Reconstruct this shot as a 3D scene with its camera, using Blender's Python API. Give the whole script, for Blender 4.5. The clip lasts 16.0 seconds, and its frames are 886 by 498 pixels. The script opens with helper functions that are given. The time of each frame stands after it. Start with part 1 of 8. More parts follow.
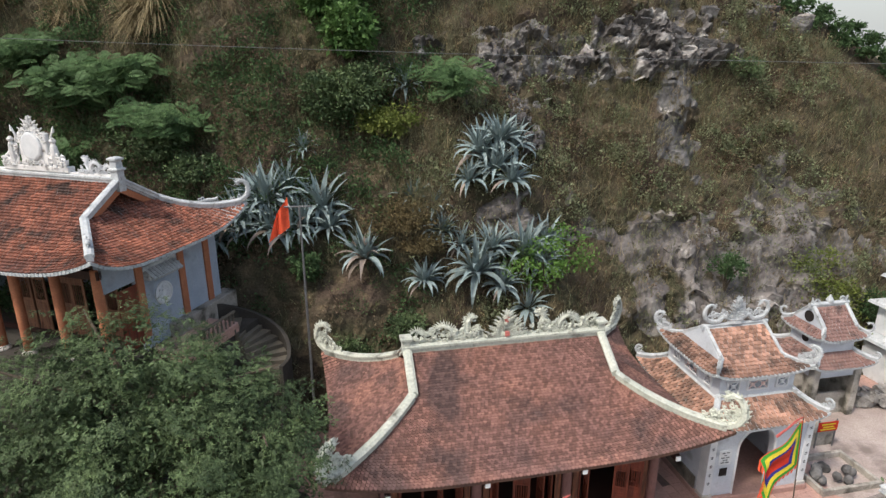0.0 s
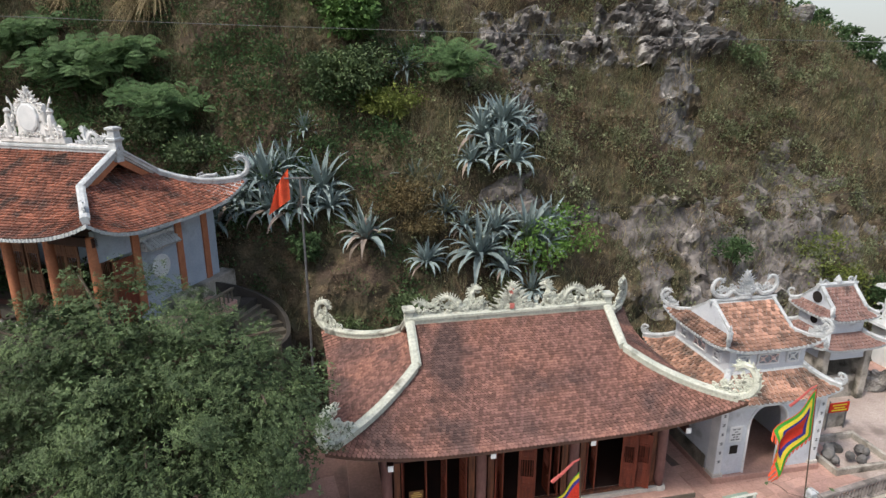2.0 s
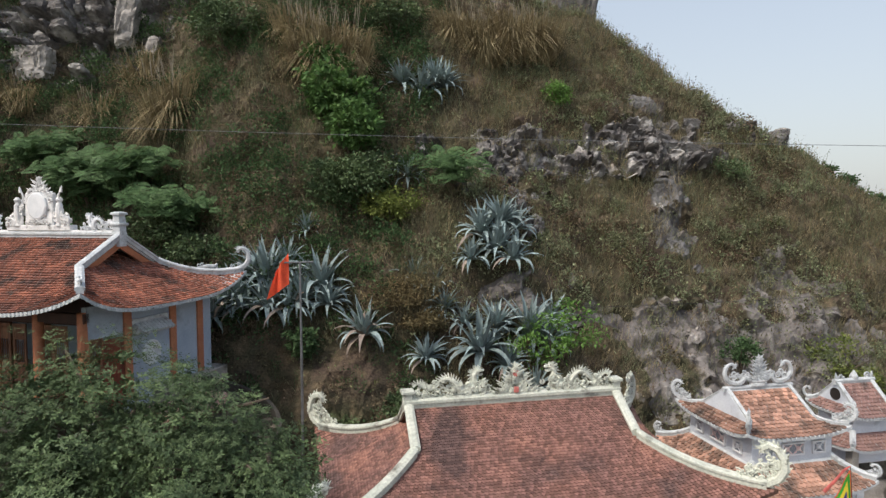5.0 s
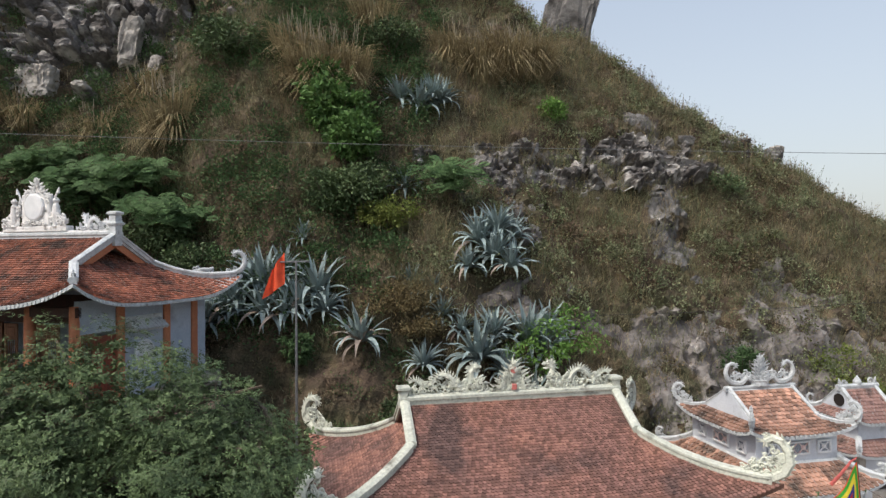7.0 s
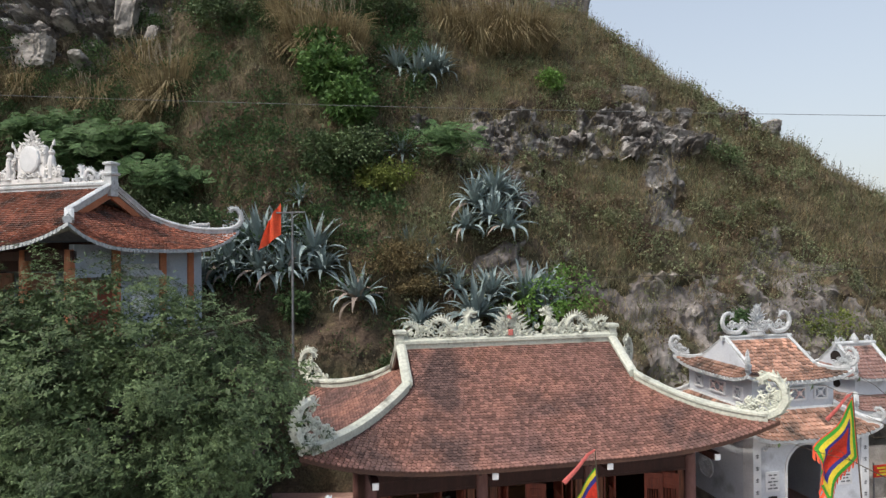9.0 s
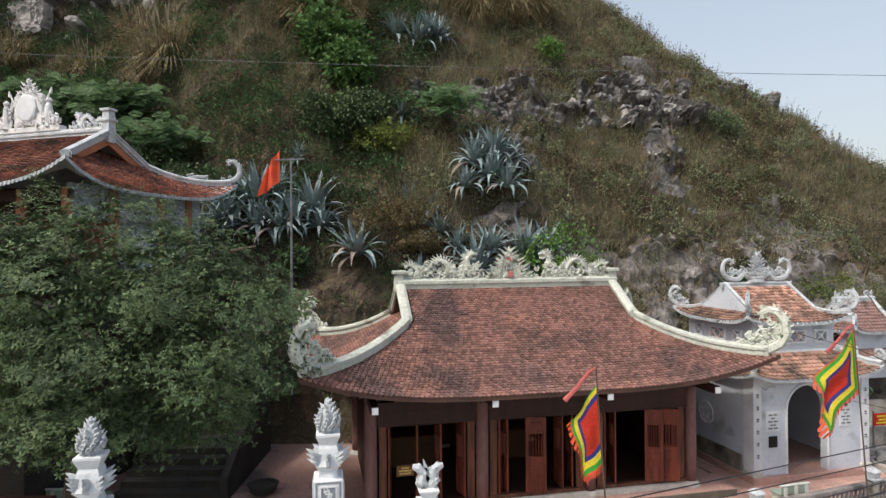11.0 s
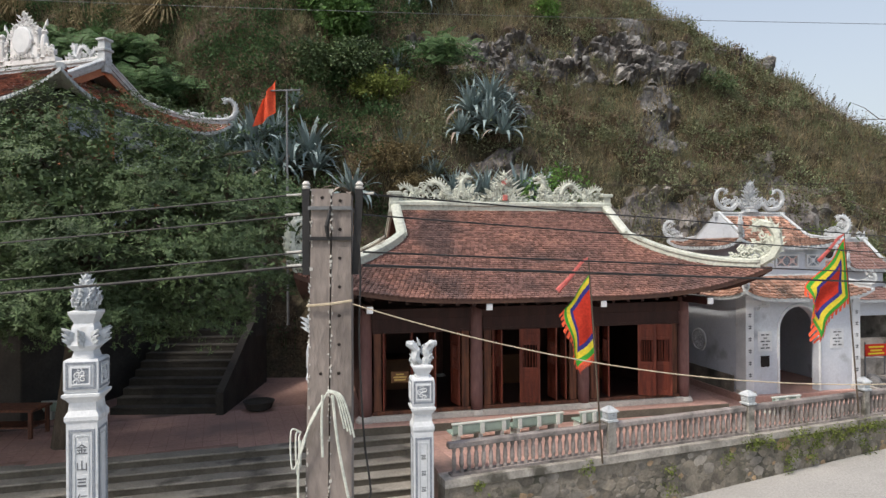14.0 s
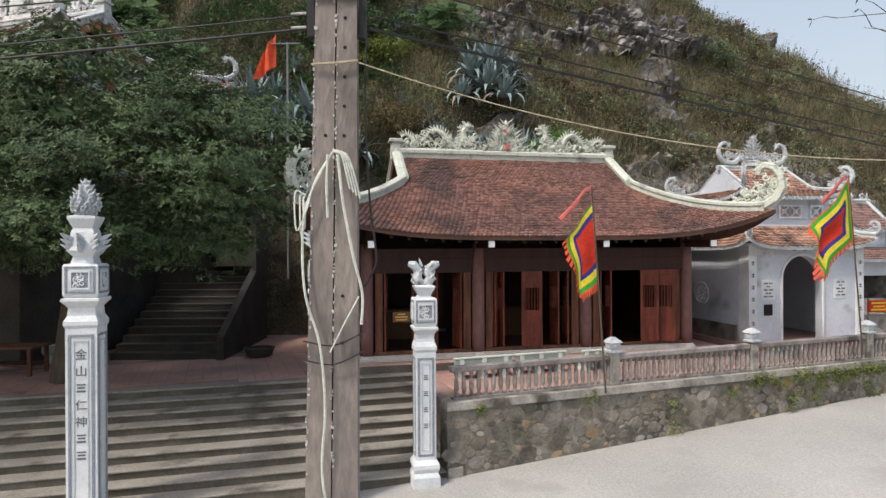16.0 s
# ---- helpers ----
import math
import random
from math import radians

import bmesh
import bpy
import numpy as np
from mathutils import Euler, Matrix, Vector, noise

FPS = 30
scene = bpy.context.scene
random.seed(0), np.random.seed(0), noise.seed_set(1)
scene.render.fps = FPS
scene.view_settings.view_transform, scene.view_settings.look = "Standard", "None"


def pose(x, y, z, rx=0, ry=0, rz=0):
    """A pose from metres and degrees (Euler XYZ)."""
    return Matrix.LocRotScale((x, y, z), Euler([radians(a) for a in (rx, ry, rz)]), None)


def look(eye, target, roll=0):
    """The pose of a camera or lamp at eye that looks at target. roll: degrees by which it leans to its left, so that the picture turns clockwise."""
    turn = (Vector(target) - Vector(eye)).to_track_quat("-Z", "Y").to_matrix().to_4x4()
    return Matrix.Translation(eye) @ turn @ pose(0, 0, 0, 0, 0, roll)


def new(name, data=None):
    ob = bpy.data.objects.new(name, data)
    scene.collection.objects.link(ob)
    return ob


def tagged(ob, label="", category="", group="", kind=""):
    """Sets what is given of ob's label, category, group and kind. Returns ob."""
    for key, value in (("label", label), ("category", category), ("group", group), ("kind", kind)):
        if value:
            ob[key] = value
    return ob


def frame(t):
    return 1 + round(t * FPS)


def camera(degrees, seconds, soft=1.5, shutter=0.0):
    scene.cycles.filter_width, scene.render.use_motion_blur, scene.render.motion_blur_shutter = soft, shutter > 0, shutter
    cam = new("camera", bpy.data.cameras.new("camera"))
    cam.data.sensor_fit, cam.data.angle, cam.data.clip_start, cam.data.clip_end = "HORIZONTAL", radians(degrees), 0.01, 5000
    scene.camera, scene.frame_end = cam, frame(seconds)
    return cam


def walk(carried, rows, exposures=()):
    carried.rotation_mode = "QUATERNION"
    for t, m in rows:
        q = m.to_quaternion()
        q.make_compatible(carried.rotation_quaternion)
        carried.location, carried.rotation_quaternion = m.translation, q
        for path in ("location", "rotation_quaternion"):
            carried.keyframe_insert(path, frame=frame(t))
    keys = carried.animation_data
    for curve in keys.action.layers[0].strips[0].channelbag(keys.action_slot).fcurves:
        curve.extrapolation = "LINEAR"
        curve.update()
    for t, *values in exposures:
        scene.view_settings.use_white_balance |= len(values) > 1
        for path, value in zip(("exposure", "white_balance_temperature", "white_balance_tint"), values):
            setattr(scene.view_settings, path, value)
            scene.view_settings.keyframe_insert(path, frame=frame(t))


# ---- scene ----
cam = camera(72.3, 16.0, soft=1.45)
METRES, EYE, TILT, LEAN, TURN = 12.5, 17.0, -18.2, 0.0, 0.0
ROWS = [
    (0.0, 0.0, 0.0, 0.0, 0.0, 0.0, -0.0),
    (0.5, -0.012, 0.0172, -0.0288, -0.01, 0.31, -0.01),
    (1.0, -0.0147, 0.0228, -0.0595, -0.09, 0.68, 0.01),
    (1.5, -0.015, 0.0276, -0.0911, -0.1, 1.05, 0.03),
    (2.0, -0.0123, 0.0329, -0.119, -0.12, 1.39, 0.05),
    (2.5, -0.0136, 0.0399, -0.1522, -0.16, 1.7, 0.08),
    (3.0, -0.0165, 0.0469, -0.1845, -0.17, 2.06, 0.09),
    (3.5, -0.02, 0.0539, -0.2128, -0.2, 3.58, 0.12),
    (4.0, -0.0204, 0.0595, -0.2389, -0.22, 7.21, 0.15),
    (4.5, -0.0187, 0.0666, -0.2658, -0.21, 11.91, 0.24),
    (7.0, -0.0102, 0.1108, -0.3912, -0.24, 18.73, 0.47),
    (7.5, -0.0074, 0.1203, -0.4192, -0.25, 18.69, 0.49),
    (8.0, -0.0068, 0.1296, -0.4495, -0.28, 18.64, 0.5),
    (8.5, -0.0055, 0.142, -0.4833, -0.3, 18.61, 0.52),
    (9.0, -0.0041, 0.155, -0.516, -0.31, 18.58, 0.54),
    (11.5, -0.0093, 0.219, -0.6822, -0.54, 18.49, 0.6),
    (12.0, -0.0078, 0.2303, -0.7123, -0.58, 18.47, 0.61),
    (12.5, -0.0044, 0.238, -0.7392, -0.62, 18.4, 0.59),
    (13.0, -0.0032, 0.244, -0.7699, -0.65, 18.36, 0.61),
    (13.5, -0.0033, 0.2504, -0.8007, -0.71, 18.34, 0.6),
    (14.0, -0.0037, 0.2581, -0.8299, -0.72, 18.32, 0.62),
    (14.5, -0.0028, 0.2687, -0.8593, -0.75, 18.3, 0.61),
    (15.0, -0.0053, 0.2808, -0.887, -0.77, 18.29, 0.61),
    (15.5, -0.0077, 0.2933, -0.9156, -0.76, 18.26, 0.6),
    (16.0, -0.0086, 0.3045, -0.9445, -0.76, 18.23, 0.58),
]
walk(cam, [(t, pose(0, 0, EYE, TILT, LEAN, TURN) @ pose(METRES * x, METRES * y, METRES * z, 90 + pitch, roll, yaw)) for t, x, y, z, yaw, pitch, roll in ROWS], [(0.0, 0.88, 6800, 10), (16.0, 0.88, 6800, 10)])

# ---- light ----
world = bpy.data.worlds.new("sky")
scene.world = world
world.use_nodes = True
SUN_AZ, SUN_EL = 230.0, 54.0   # compass-like: degrees clockwise from +y, and above the horizon
sky = world.node_tree.nodes.new("ShaderNodeTexSky")
sky.sky_type = "NISHITA"
sky.sun_disc = False
sky.sun_elevation, sky.sun_rotation = radians(SUN_EL), radians(SUN_AZ)
sky.air_density, sky.dust_density, sky.ozone_density = 1.0, 3.0, 0.5
bg = world.node_tree.nodes["Background"]
wn, wl = world.node_tree.nodes, world.node_tree.links.new
# milky haze that thickens evenly towards the horizon
up = wn.new("ShaderNodeSeparateXYZ")
wl(wn.new("ShaderNodeTexCoord").outputs["Generated"], up.inputs[0])
thick = wn.new("ShaderNodeMapRange")
thick.inputs[1].default_value, thick.inputs[2].default_value = 0.0, 0.95
thick.inputs[3].default_value, thick.inputs[4].default_value = 0.85, 0.0
wl(up.outputs[2], thick.inputs[0])
hazy = wn.new("ShaderNodeMix")
hazy.data_type = "RGBA"
wl(thick.outputs[0], hazy.inputs[0])
wl(sky.outputs[0], hazy.inputs[6])
hazy.inputs[7].default_value = (2.45, 2.62, 2.75, 1)
wl(hazy.outputs[2], bg.inputs[0])
bg.inputs[1].default_value = 0.14
sun = new("sun", bpy.data.lights.new("sun", "SUN"))
sun.data.energy, sun.data.angle, sun.data.color = 1.6, radians(7), (1.0, 0.955, 0.885)
sun_from = Vector((math.sin(radians(SUN_AZ)) * math.cos(radians(SUN_EL)), math.cos(radians(SUN_AZ)) * math.cos(radians(SUN_EL)), math.sin(radians(SUN_EL))))
sun.matrix_world = look(sun_from * 60, (0, 0, 0))

# ---- materials ----


def mat(name, c1, c2, scale=2.0, rough=0.8, bump=0.3, fine=30.0, stain=None, stain_scale=1.0, stain_at=0.55, rnd=0.0, island=0.0,
        metal=0.0, spec=0.3, fine_amount=0.25, stretch=(1, 1, 1), world_space=False, bump_dist=0.02, translucent=0.0):
    """Two scales of noise over two colours, an optional stain, relief, and a chance shade per object or island."""
    m = bpy.data.materials.new(name)
    m.use_nodes = True
    nt = m.node_tree
    n, ln = nt.nodes, nt.links.new
    bs = n["Principled BSDF"]
    bs.inputs["Roughness"].default_value, bs.inputs["Metallic"].default_value = rough, metal
    bs.inputs["Specular IOR Level"].default_value = 0.12 if translucent and spec == 0.3 else spec
    if world_space:
        co = n.new("ShaderNodeNewGeometry").outputs["Position"]
    else:
        co = n.new("ShaderNodeTexCoord").outputs["Object"]
    mp = n.new("ShaderNodeMapping")
    mp.inputs["Scale"].default_value = stretch
    ln(co, mp.inputs[0])

    def noise_node(s, detail=4.0):
        q = n.new("ShaderNodeTexNoise")
        q.inputs["Scale"].default_value, q.inputs["Detail"].default_value = s, detail
        ln(mp.outputs[0], q.inputs["Vector"])
        return q.outputs["Fac"]

    def ramp(src, lo, hi):
        q = n.new("ShaderNodeMapRange")
        q.inputs[1].default_value, q.inputs[2].default_value = lo, hi
        ln(src, q.inputs[0])
        return q.outputs[0]

    def mixc(fac, a, b, mode="MIX"):
        q = n.new("ShaderNodeMix")
        q.data_type, q.blend_type = "RGBA", mode
        for sock, v in ((q.inputs[0], fac), (q.inputs[6], a), (q.inputs[7], b)):
            if isinstance(v, (int, float)):
                sock.default_value = v
            elif isinstance(v, tuple):
                sock.default_value = (*v, 1)
            else:
                ln(v, sock)
        return q.outputs[2]

    def grey(src, lo, hi):
        q = n.new("ShaderNodeMapRange")
        q.inputs[3].default_value, q.inputs[4].default_value = lo, hi
        ln(src, q.inputs[0])
        return q.outputs[0]

    col = mixc(ramp(noise_node(scale), 0.32, 0.68), c1, c2)
    f = noise_node(fine, 3.0)
    col = mixc(1.0, col, grey(f, 1 - fine_amount * 1.6, 1 + fine_amount * 1.6), "MULTIPLY")
    if stain:
        col = mixc(ramp(noise_node(stain_scale, 6.0), stain_at, stain_at + 0.14), col, stain)
    if rnd:
        col = mixc(1.0, col, grey(n.new("ShaderNodeObjectInfo").outputs["Random"], 1 - rnd, 1 + rnd), "MULTIPLY")
    if island:
        col = mixc(1.0, col, grey(n.new("ShaderNodeNewGeometry").outputs["Random Per Island"], 1 - island, 1 + island), "MULTIPLY")
    ln(col, bs.inputs["Base Color"])
    if bump:
        b = n.new("ShaderNodeBump")
        b.inputs["Strength"].default_value, b.inputs["Distance"].default_value = bump, bump_dist
        ln(f, b.inputs["Height"])
        ln(b.outputs[0], bs.inputs["Normal"])
    if translucent:
        tr, mx = n.new("ShaderNodeBsdfTranslucent"), n.new("ShaderNodeMixShader")
        ln(col, tr.inputs[0])
        mx.inputs[0].default_value = translucent
        ln(bs.outputs[0], mx.inputs[1])
        ln(tr.outputs[0], mx.inputs[2])
        ln(mx.outputs[0], n["Material Output"].inputs[0])
    return m


M_TILE = mat("roof_tile", (0.285, 0.142, 0.108), (0.185, 0.103, 0.09), 0.38, 0.85, 0.3, 9, stain=(0.112, 0.07, 0.064), stain_scale=0.6, stain_at=0.49, island=0.38, rnd=0.28)
M_TILE_B = mat("old_pan_tile", (0.27, 0.105, 0.068), (0.13, 0.056, 0.042), 0.9, 0.85, 0.3, 8, stain=(0.062, 0.04, 0.034), stain_scale=1.5, stain_at=0.53, island=0.45, rnd=0.35)
M_TILE_C = mat("weathered_pan_tile", (0.31, 0.18, 0.132), (0.20, 0.12, 0.092), 1.0, 0.85, 0.3, 8, stain=(0.08, 0.06, 0.05), stain_scale=1.3, stain_at=0.52, island=0.5, rnd=0.3)
M_TILE_D = mat("dusty_red_tile", (0.25, 0.155, 0.135), (0.18, 0.11, 0.10), 1.0, 0.85, 0.3, 8, stain=(0.08, 0.06, 0.055), stain_scale=1.3, stain_at=0.56, island=0.3)
M_DECK = mat("roof_deck", (0.10, 0.055, 0.04), (0.06, 0.035, 0.03), 1.5, 0.9)
M_PLASTER = mat("ridge_plaster", (0.50, 0.52, 0.46), (0.38, 0.41, 0.36), 1.5, 0.85, 0.5, 14, stain=(0.15, 0.15, 0.13), stain_scale=1.8, stain_at=0.58)
M_STUCCO_A = mat("greenish_stucco", (0.60, 0.62, 0.545), (0.46, 0.49, 0.425), 3, 0.8, 0.5, 18, stain=(0.17, 0.18, 0.15), stain_scale=5, stain_at=0.55)
M_STUCCO_G = mat("grey_stucco", (0.50, 0.53, 0.55), (0.36, 0.39, 0.41), 3, 0.8, 0.5, 18, stain=(0.18, 0.19, 0.19), stain_scale=4, stain_at=0.60)
M_WHITE = mat("white_limewash", (0.67, 0.69, 0.71), (0.53, 0.56, 0.585), 2, 0.75, 0.4, 20, stain=(0.40, 0.40, 0.38), stain_scale=2.5, stain_at=0.62, fine_amount=0.08)
M_CREST = mat("sooty_white_stucco", (0.72, 0.72, 0.72), (0.55, 0.56, 0.56), 3, 0.8, 0.4, 20, stain=(0.16, 0.16, 0.15), stain_scale=4, stain_at=0.58, fine_amount=0.15)
M_BLUE = mat("pale_blue_wall", (0.36, 0.42, 0.50), (0.29, 0.35, 0.43), 1.2, 0.85, 0.25, 18, stain=(0.22, 0.25, 0.28), stain_scale=1.1, stain_at=0.58, fine_amount=0.1)
M_GWALL = mat("pale_grey_wall", (0.55, 0.59, 0.64), (0.47, 0.51, 0.57), 1.2, 0.85, 0.25, 18, stain=(0.26, 0.28, 0.30), stain_scale=0.9, stain_at=0.60, fine_amount=0.1)
M_ORANGE = mat("orange_paint", (0.42, 0.17, 0.09), (0.34, 0.13, 0.07), 2, 0.7, 0.2, 16)
M_ROSE = mat("faded_red_stucco", (0.50, 0.16, 0.14), (0.42, 0.14, 0.12), 4, 0.8, 0.2, 20)
# red timber, made darker still for the shade beneath the eaves
M_TIMBER = mat("dark_red_shaded_timber", (0.052, 0.02, 0.016), (0.03, 0.013, 0.011), 1.6, 0.55, 0.3, 18, stretch=(3, 3, 0.4))
M_DOOR = mat("varnished_door", (0.21, 0.052, 0.03), (0.10, 0.028, 0.019), 2.2, 0.45, 0.3, 16, stretch=(4, 4, 0.5))
M_BROWN = mat("faded_brown_door", (0.26, 0.13, 0.075), (0.13, 0.06, 0.04), 3.0, 0.6, 0.4, 14, stretch=(4, 4, 0.4))
# the floor's dark tone stands for the gloom within the hall
M_FLOORD = mat("shaded_inner_floor", (0.07, 0.04, 0.032), (0.05, 0.03, 0.026), 1.5, 0.5, 0.1)
M_WORN = mat("worn_bare_timber", (0.19, 0.075, 0.04), (0.055, 0.024, 0.018), 3.0, 0.6, 0.4, 14, stretch=(4, 4, 0.4))
M_COLUMN = mat("mauve_brown_column", (0.20, 0.105, 0.095), (0.15, 0.075, 0.07), 1.5, 0.6, 0.2, 14, stretch=(1, 1, 0.3))
M_STONE = mat("pale_stone_base", (0.52, 0.50, 0.46), (0.42, 0.40, 0.37), 3, 0.8, 0.3)
# near black: own colour of the box, elsewhere painted shade of holes and gables
M_DARK = mat("black_and_inner_shade", (0.025, 0.02, 0.018), (0.015, 0.012, 0.012), 1.0, 0.9, 0.1)
M_PAVE = mat("red_terrace_tile", (0.46, 0.285, 0.24), (0.38, 0.235, 0.20), 0.9, 0.5, 0.2, 12, stain=(0.29, 0.195, 0.17), stain_scale=0.6, stain_at=0.54, rnd=0.12, spec=0.5, world_space=True)
M_GROUT = mat("terrace_bed", (0.36, 0.225, 0.19), (0.30, 0.19, 0.165), 0.6, 0.85, 0.2, 10, stain=(0.13, 0.10, 0.09), stain_scale=0.5, stain_at=0.52, world_space=True)
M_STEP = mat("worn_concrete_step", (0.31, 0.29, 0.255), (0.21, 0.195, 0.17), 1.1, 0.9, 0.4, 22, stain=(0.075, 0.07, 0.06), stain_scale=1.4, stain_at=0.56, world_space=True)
# dark stone; on the stair, platform and landing wall it holds the tree's shade
M_DARKSHADE = mat("dark_and_shaded_stone", (0.055, 0.05, 0.044), (0.03, 0.028, 0.025), 1.2, 0.9, 0.5, 14, world_space=True)
M_RISER = mat("dark_brown_riser", (0.14, 0.125, 0.10), (0.085, 0.076, 0.06), 1.6, 0.9, 0.4, 20, world_space=True)
M_ROAD = mat("pale_concrete_road", (0.37, 0.36, 0.345), (0.30, 0.295, 0.28), 0.35, 0.9, 0.3, 24, stain=(0.27, 0.265, 0.25), stain_scale=0.5, stain_at=0.58, world_space=True)
M_YARD = mat("dusty_yard", (0.42, 0.36, 0.33), (0.33, 0.27, 0.245), 0.8, 0.9, 0.3, 16, stain=(0.20, 0.165, 0.15), stain_scale=0.9, stain_at=0.55, world_space=True)
M_MORTAR = mat("wall_mortar", (0.25, 0.225, 0.185), (0.12, 0.11, 0.092), 2.2, 0.95, 0.6, 20, stain=(0.06, 0.06, 0.045), stain_scale=0.8, stain_at=0.55, world_space=True, bump_dist=0.04)
M_RUBBLE = mat("rubble_stone", (0.25, 0.22, 0.175), (0.11, 0.102, 0.088), 3, 0.9, 0.6, 16, stain=(0.07, 0.068, 0.05), stain_scale=0.9, stain_at=0.54, rnd=0.35, world_space=True, bump_dist=0.03)
M_RUBBLE2 = mat("ochre_rubble_stone", (0.33, 0.235, 0.14), (0.26, 0.19, 0.125), 3, 0.9, 0.6, 16, stain=(0.10, 0.09, 0.07), stain_scale=1.2, stain_at=0.58, rnd=0.25, world_space=True, bump_dist=0.03)
M_RUBBLE3 = mat("pale_rubble_stone", (0.32, 0.295, 0.255), (0.18, 0.165, 0.145), 3, 0.9, 0.6, 16, stain=(0.11, 0.10, 0.085), stain_scale=1.0, stain_at=0.56, rnd=0.25, world_space=True, bump_dist=0.03)
M_COPING = mat("stained_coping", (0.40, 0.375, 0.335), (0.24, 0.225, 0.20), 2.2, 0.9, 0.5, 18, stain=(0.085, 0.08, 0.066), stain_scale=1.6, stain_at=0.51, world_space=True)
M_BALUS = mat("weathered_baluster", (0.30, 0.268, 0.252), (0.185, 0.165, 0.155), 2.5, 0.9, 0.4, 18, stain=(0.09, 0.085, 0.08), stain_scale=2.0, stain_at=0.55, rnd=0.15, world_space=True)
M_POLE = mat("utility_pole_concrete", (0.29, 0.252, 0.23), (0.165, 0.143, 0.132), 2.6, 0.9, 0.6, 26, stain=(0.085, 0.074, 0.07), stain_scale=3.0, stain_at=0.56, stretch=(1, 1, 0.35), world_space=True)
M_STEEL = mat("galvanised_steel", (0.22, 0.23, 0.24), (0.15, 0.155, 0.16), 4, 0.5, 0.2, 30, metal=0.6)
M_WIRE = mat("black_cable", (0.02, 0.02, 0.022), (0.03, 0.03, 0.03), 4, 0.6, 0)
M_ROPE = mat("pale_plastic_cord", (0.62, 0.64, 0.58), (0.48, 0.52, 0.47), 12, 0.6, 0.2, 40)
M_TWINE = mat("tan_twine", (0.50, 0.43, 0.32), (0.38, 0.32, 0.23), 12, 0.8, 0.2, 40)
M_CERAMIC = mat("porcelain_insulator", (0.55, 0.54, 0.50), (0.45, 0.44, 0.42), 6, 0.25, 0.1)
M_INK = mat("grey_ink", (0.10, 0.11, 0.12), (0.14, 0.15, 0.16), 8, 0.8, 0.1)
M_BORDER = mat("blue_grey_mosaic", (0.34, 0.37, 0.41), (0.12, 0.14, 0.17), 60, 0.7, 0.4, 90, fine_amount=0.4)
M_RED = mat("red_cloth", (0.62, 0.055, 0.03), (0.52, 0.04, 0.025), 3, 0.75, 0.1, 20, translucent=0.25)
M_FLAME = mat("orange_red_cloth", (0.82, 0.13, 0.06), (0.72, 0.10, 0.05), 3, 0.75, 0.1, 20, translucent=0.3)
M_YELLOW = mat("yellow_cloth", (0.75, 0.62, 0.06), (0.68, 0.55, 0.05), 3, 0.75, 0.1, 20, translucent=0.25)
M_GREEN = mat("green_cloth", (0.06, 0.36, 0.05), (0.05, 0.30, 0.04), 3, 0.75, 0.1, 20, translucent=0.25)
M_BLUEC = mat("blue_cloth", (0.05, 0.05, 0.25), (0.04, 0.04, 0.19), 3, 0.75, 0.1, 20, translucent=0.25)
M_PINK = mat("pink_ribbon", (0.70, 0.20, 0.18), (0.62, 0.16, 0.15), 3, 0.75, 0.1, 20, translucent=0.3)
M_BENCH = mat("green_terrazzo", (0.27, 0.36, 0.31), (0.22, 0.30, 0.26), 3, 0.6, 0.2, 50)
M_BENCHW = mat("white_terrazzo", (0.58, 0.62, 0.58), (0.50, 0.54, 0.50), 3, 0.6, 0.2, 50)
M_SIGN = mat("dark_sign_board", (0.16, 0.075, 0.03), (0.12, 0.055, 0.025), 3, 0.5, 0.1)
M_GOLD = mat("ochre_lettering", (0.60, 0.40, 0.12), (0.5, 0.33, 0.1), 5, 0.5, 0.1)
M_BARK = mat("bark", (0.12, 0.095, 0.07), (0.07, 0.055, 0.042), 3, 0.95, 0.7, 16, stretch=(3, 3, 0.6), bump_dist=0.04)
M_LEAF = mat("tree_leaf", (0.10, 0.148, 0.064), (0.042, 0.068, 0.033), 0.9, 0.55, 0, 6, spec=0.2, island=0.4, translucent=0.08, world_space=True)
M_LEAF2 = mat("dark_leaf", (0.075, 0.13, 0.056), (0.047, 0.086, 0.038), 1.2, 0.7, 0, 6, island=0.35, translucent=0.25, world_space=True)
M_LEAF3 = mat("bright_leaf", (0.15, 0.27, 0.07), (0.095, 0.185, 0.048), 1.2, 0.5, 0, 6, island=0.4, translucent=0.35, world_space=True)
M_LEAF4 = mat("yellow_leaf", (0.18, 0.21, 0.06), (0.12, 0.16, 0.045), 1.2, 0.5, 0, 6, island=0.4, translucent=0.35, world_space=True)
M_IVY = mat("ivy_leaf", (0.105, 0.19, 0.06), (0.055, 0.115, 0.038), 1.2, 0.5, 0, 6, island=0.45, translucent=0.25, world_space=True)
M_FEATHER = mat("feathery_leaf", (0.085, 0.15, 0.062), (0.06, 0.11, 0.046), 0.8, 0.6, 0, 4, island=0.35, translucent=0.25, world_space=True)
M_OCHRE = mat("ochre_fern_leaf", (0.165, 0.13, 0.068), (0.10, 0.085, 0.045), 0.9, 0.7, 0, 4, island=0.45, translucent=0.25, world_space=True)
M_VINE = mat("brown_vine_leaf", (0.165, 0.118, 0.085), (0.115, 0.095, 0.063), 0.6, 0.8, 0, 3, island=0.5, translucent=0.2, world_space=True)
M_PALE = mat("pale_scrub_leaf", (0.205, 0.245, 0.14), (0.18, 0.185, 0.115), 0.4, 0.75, 0, 3, island=0.45, translucent=0.3, world_space=True)
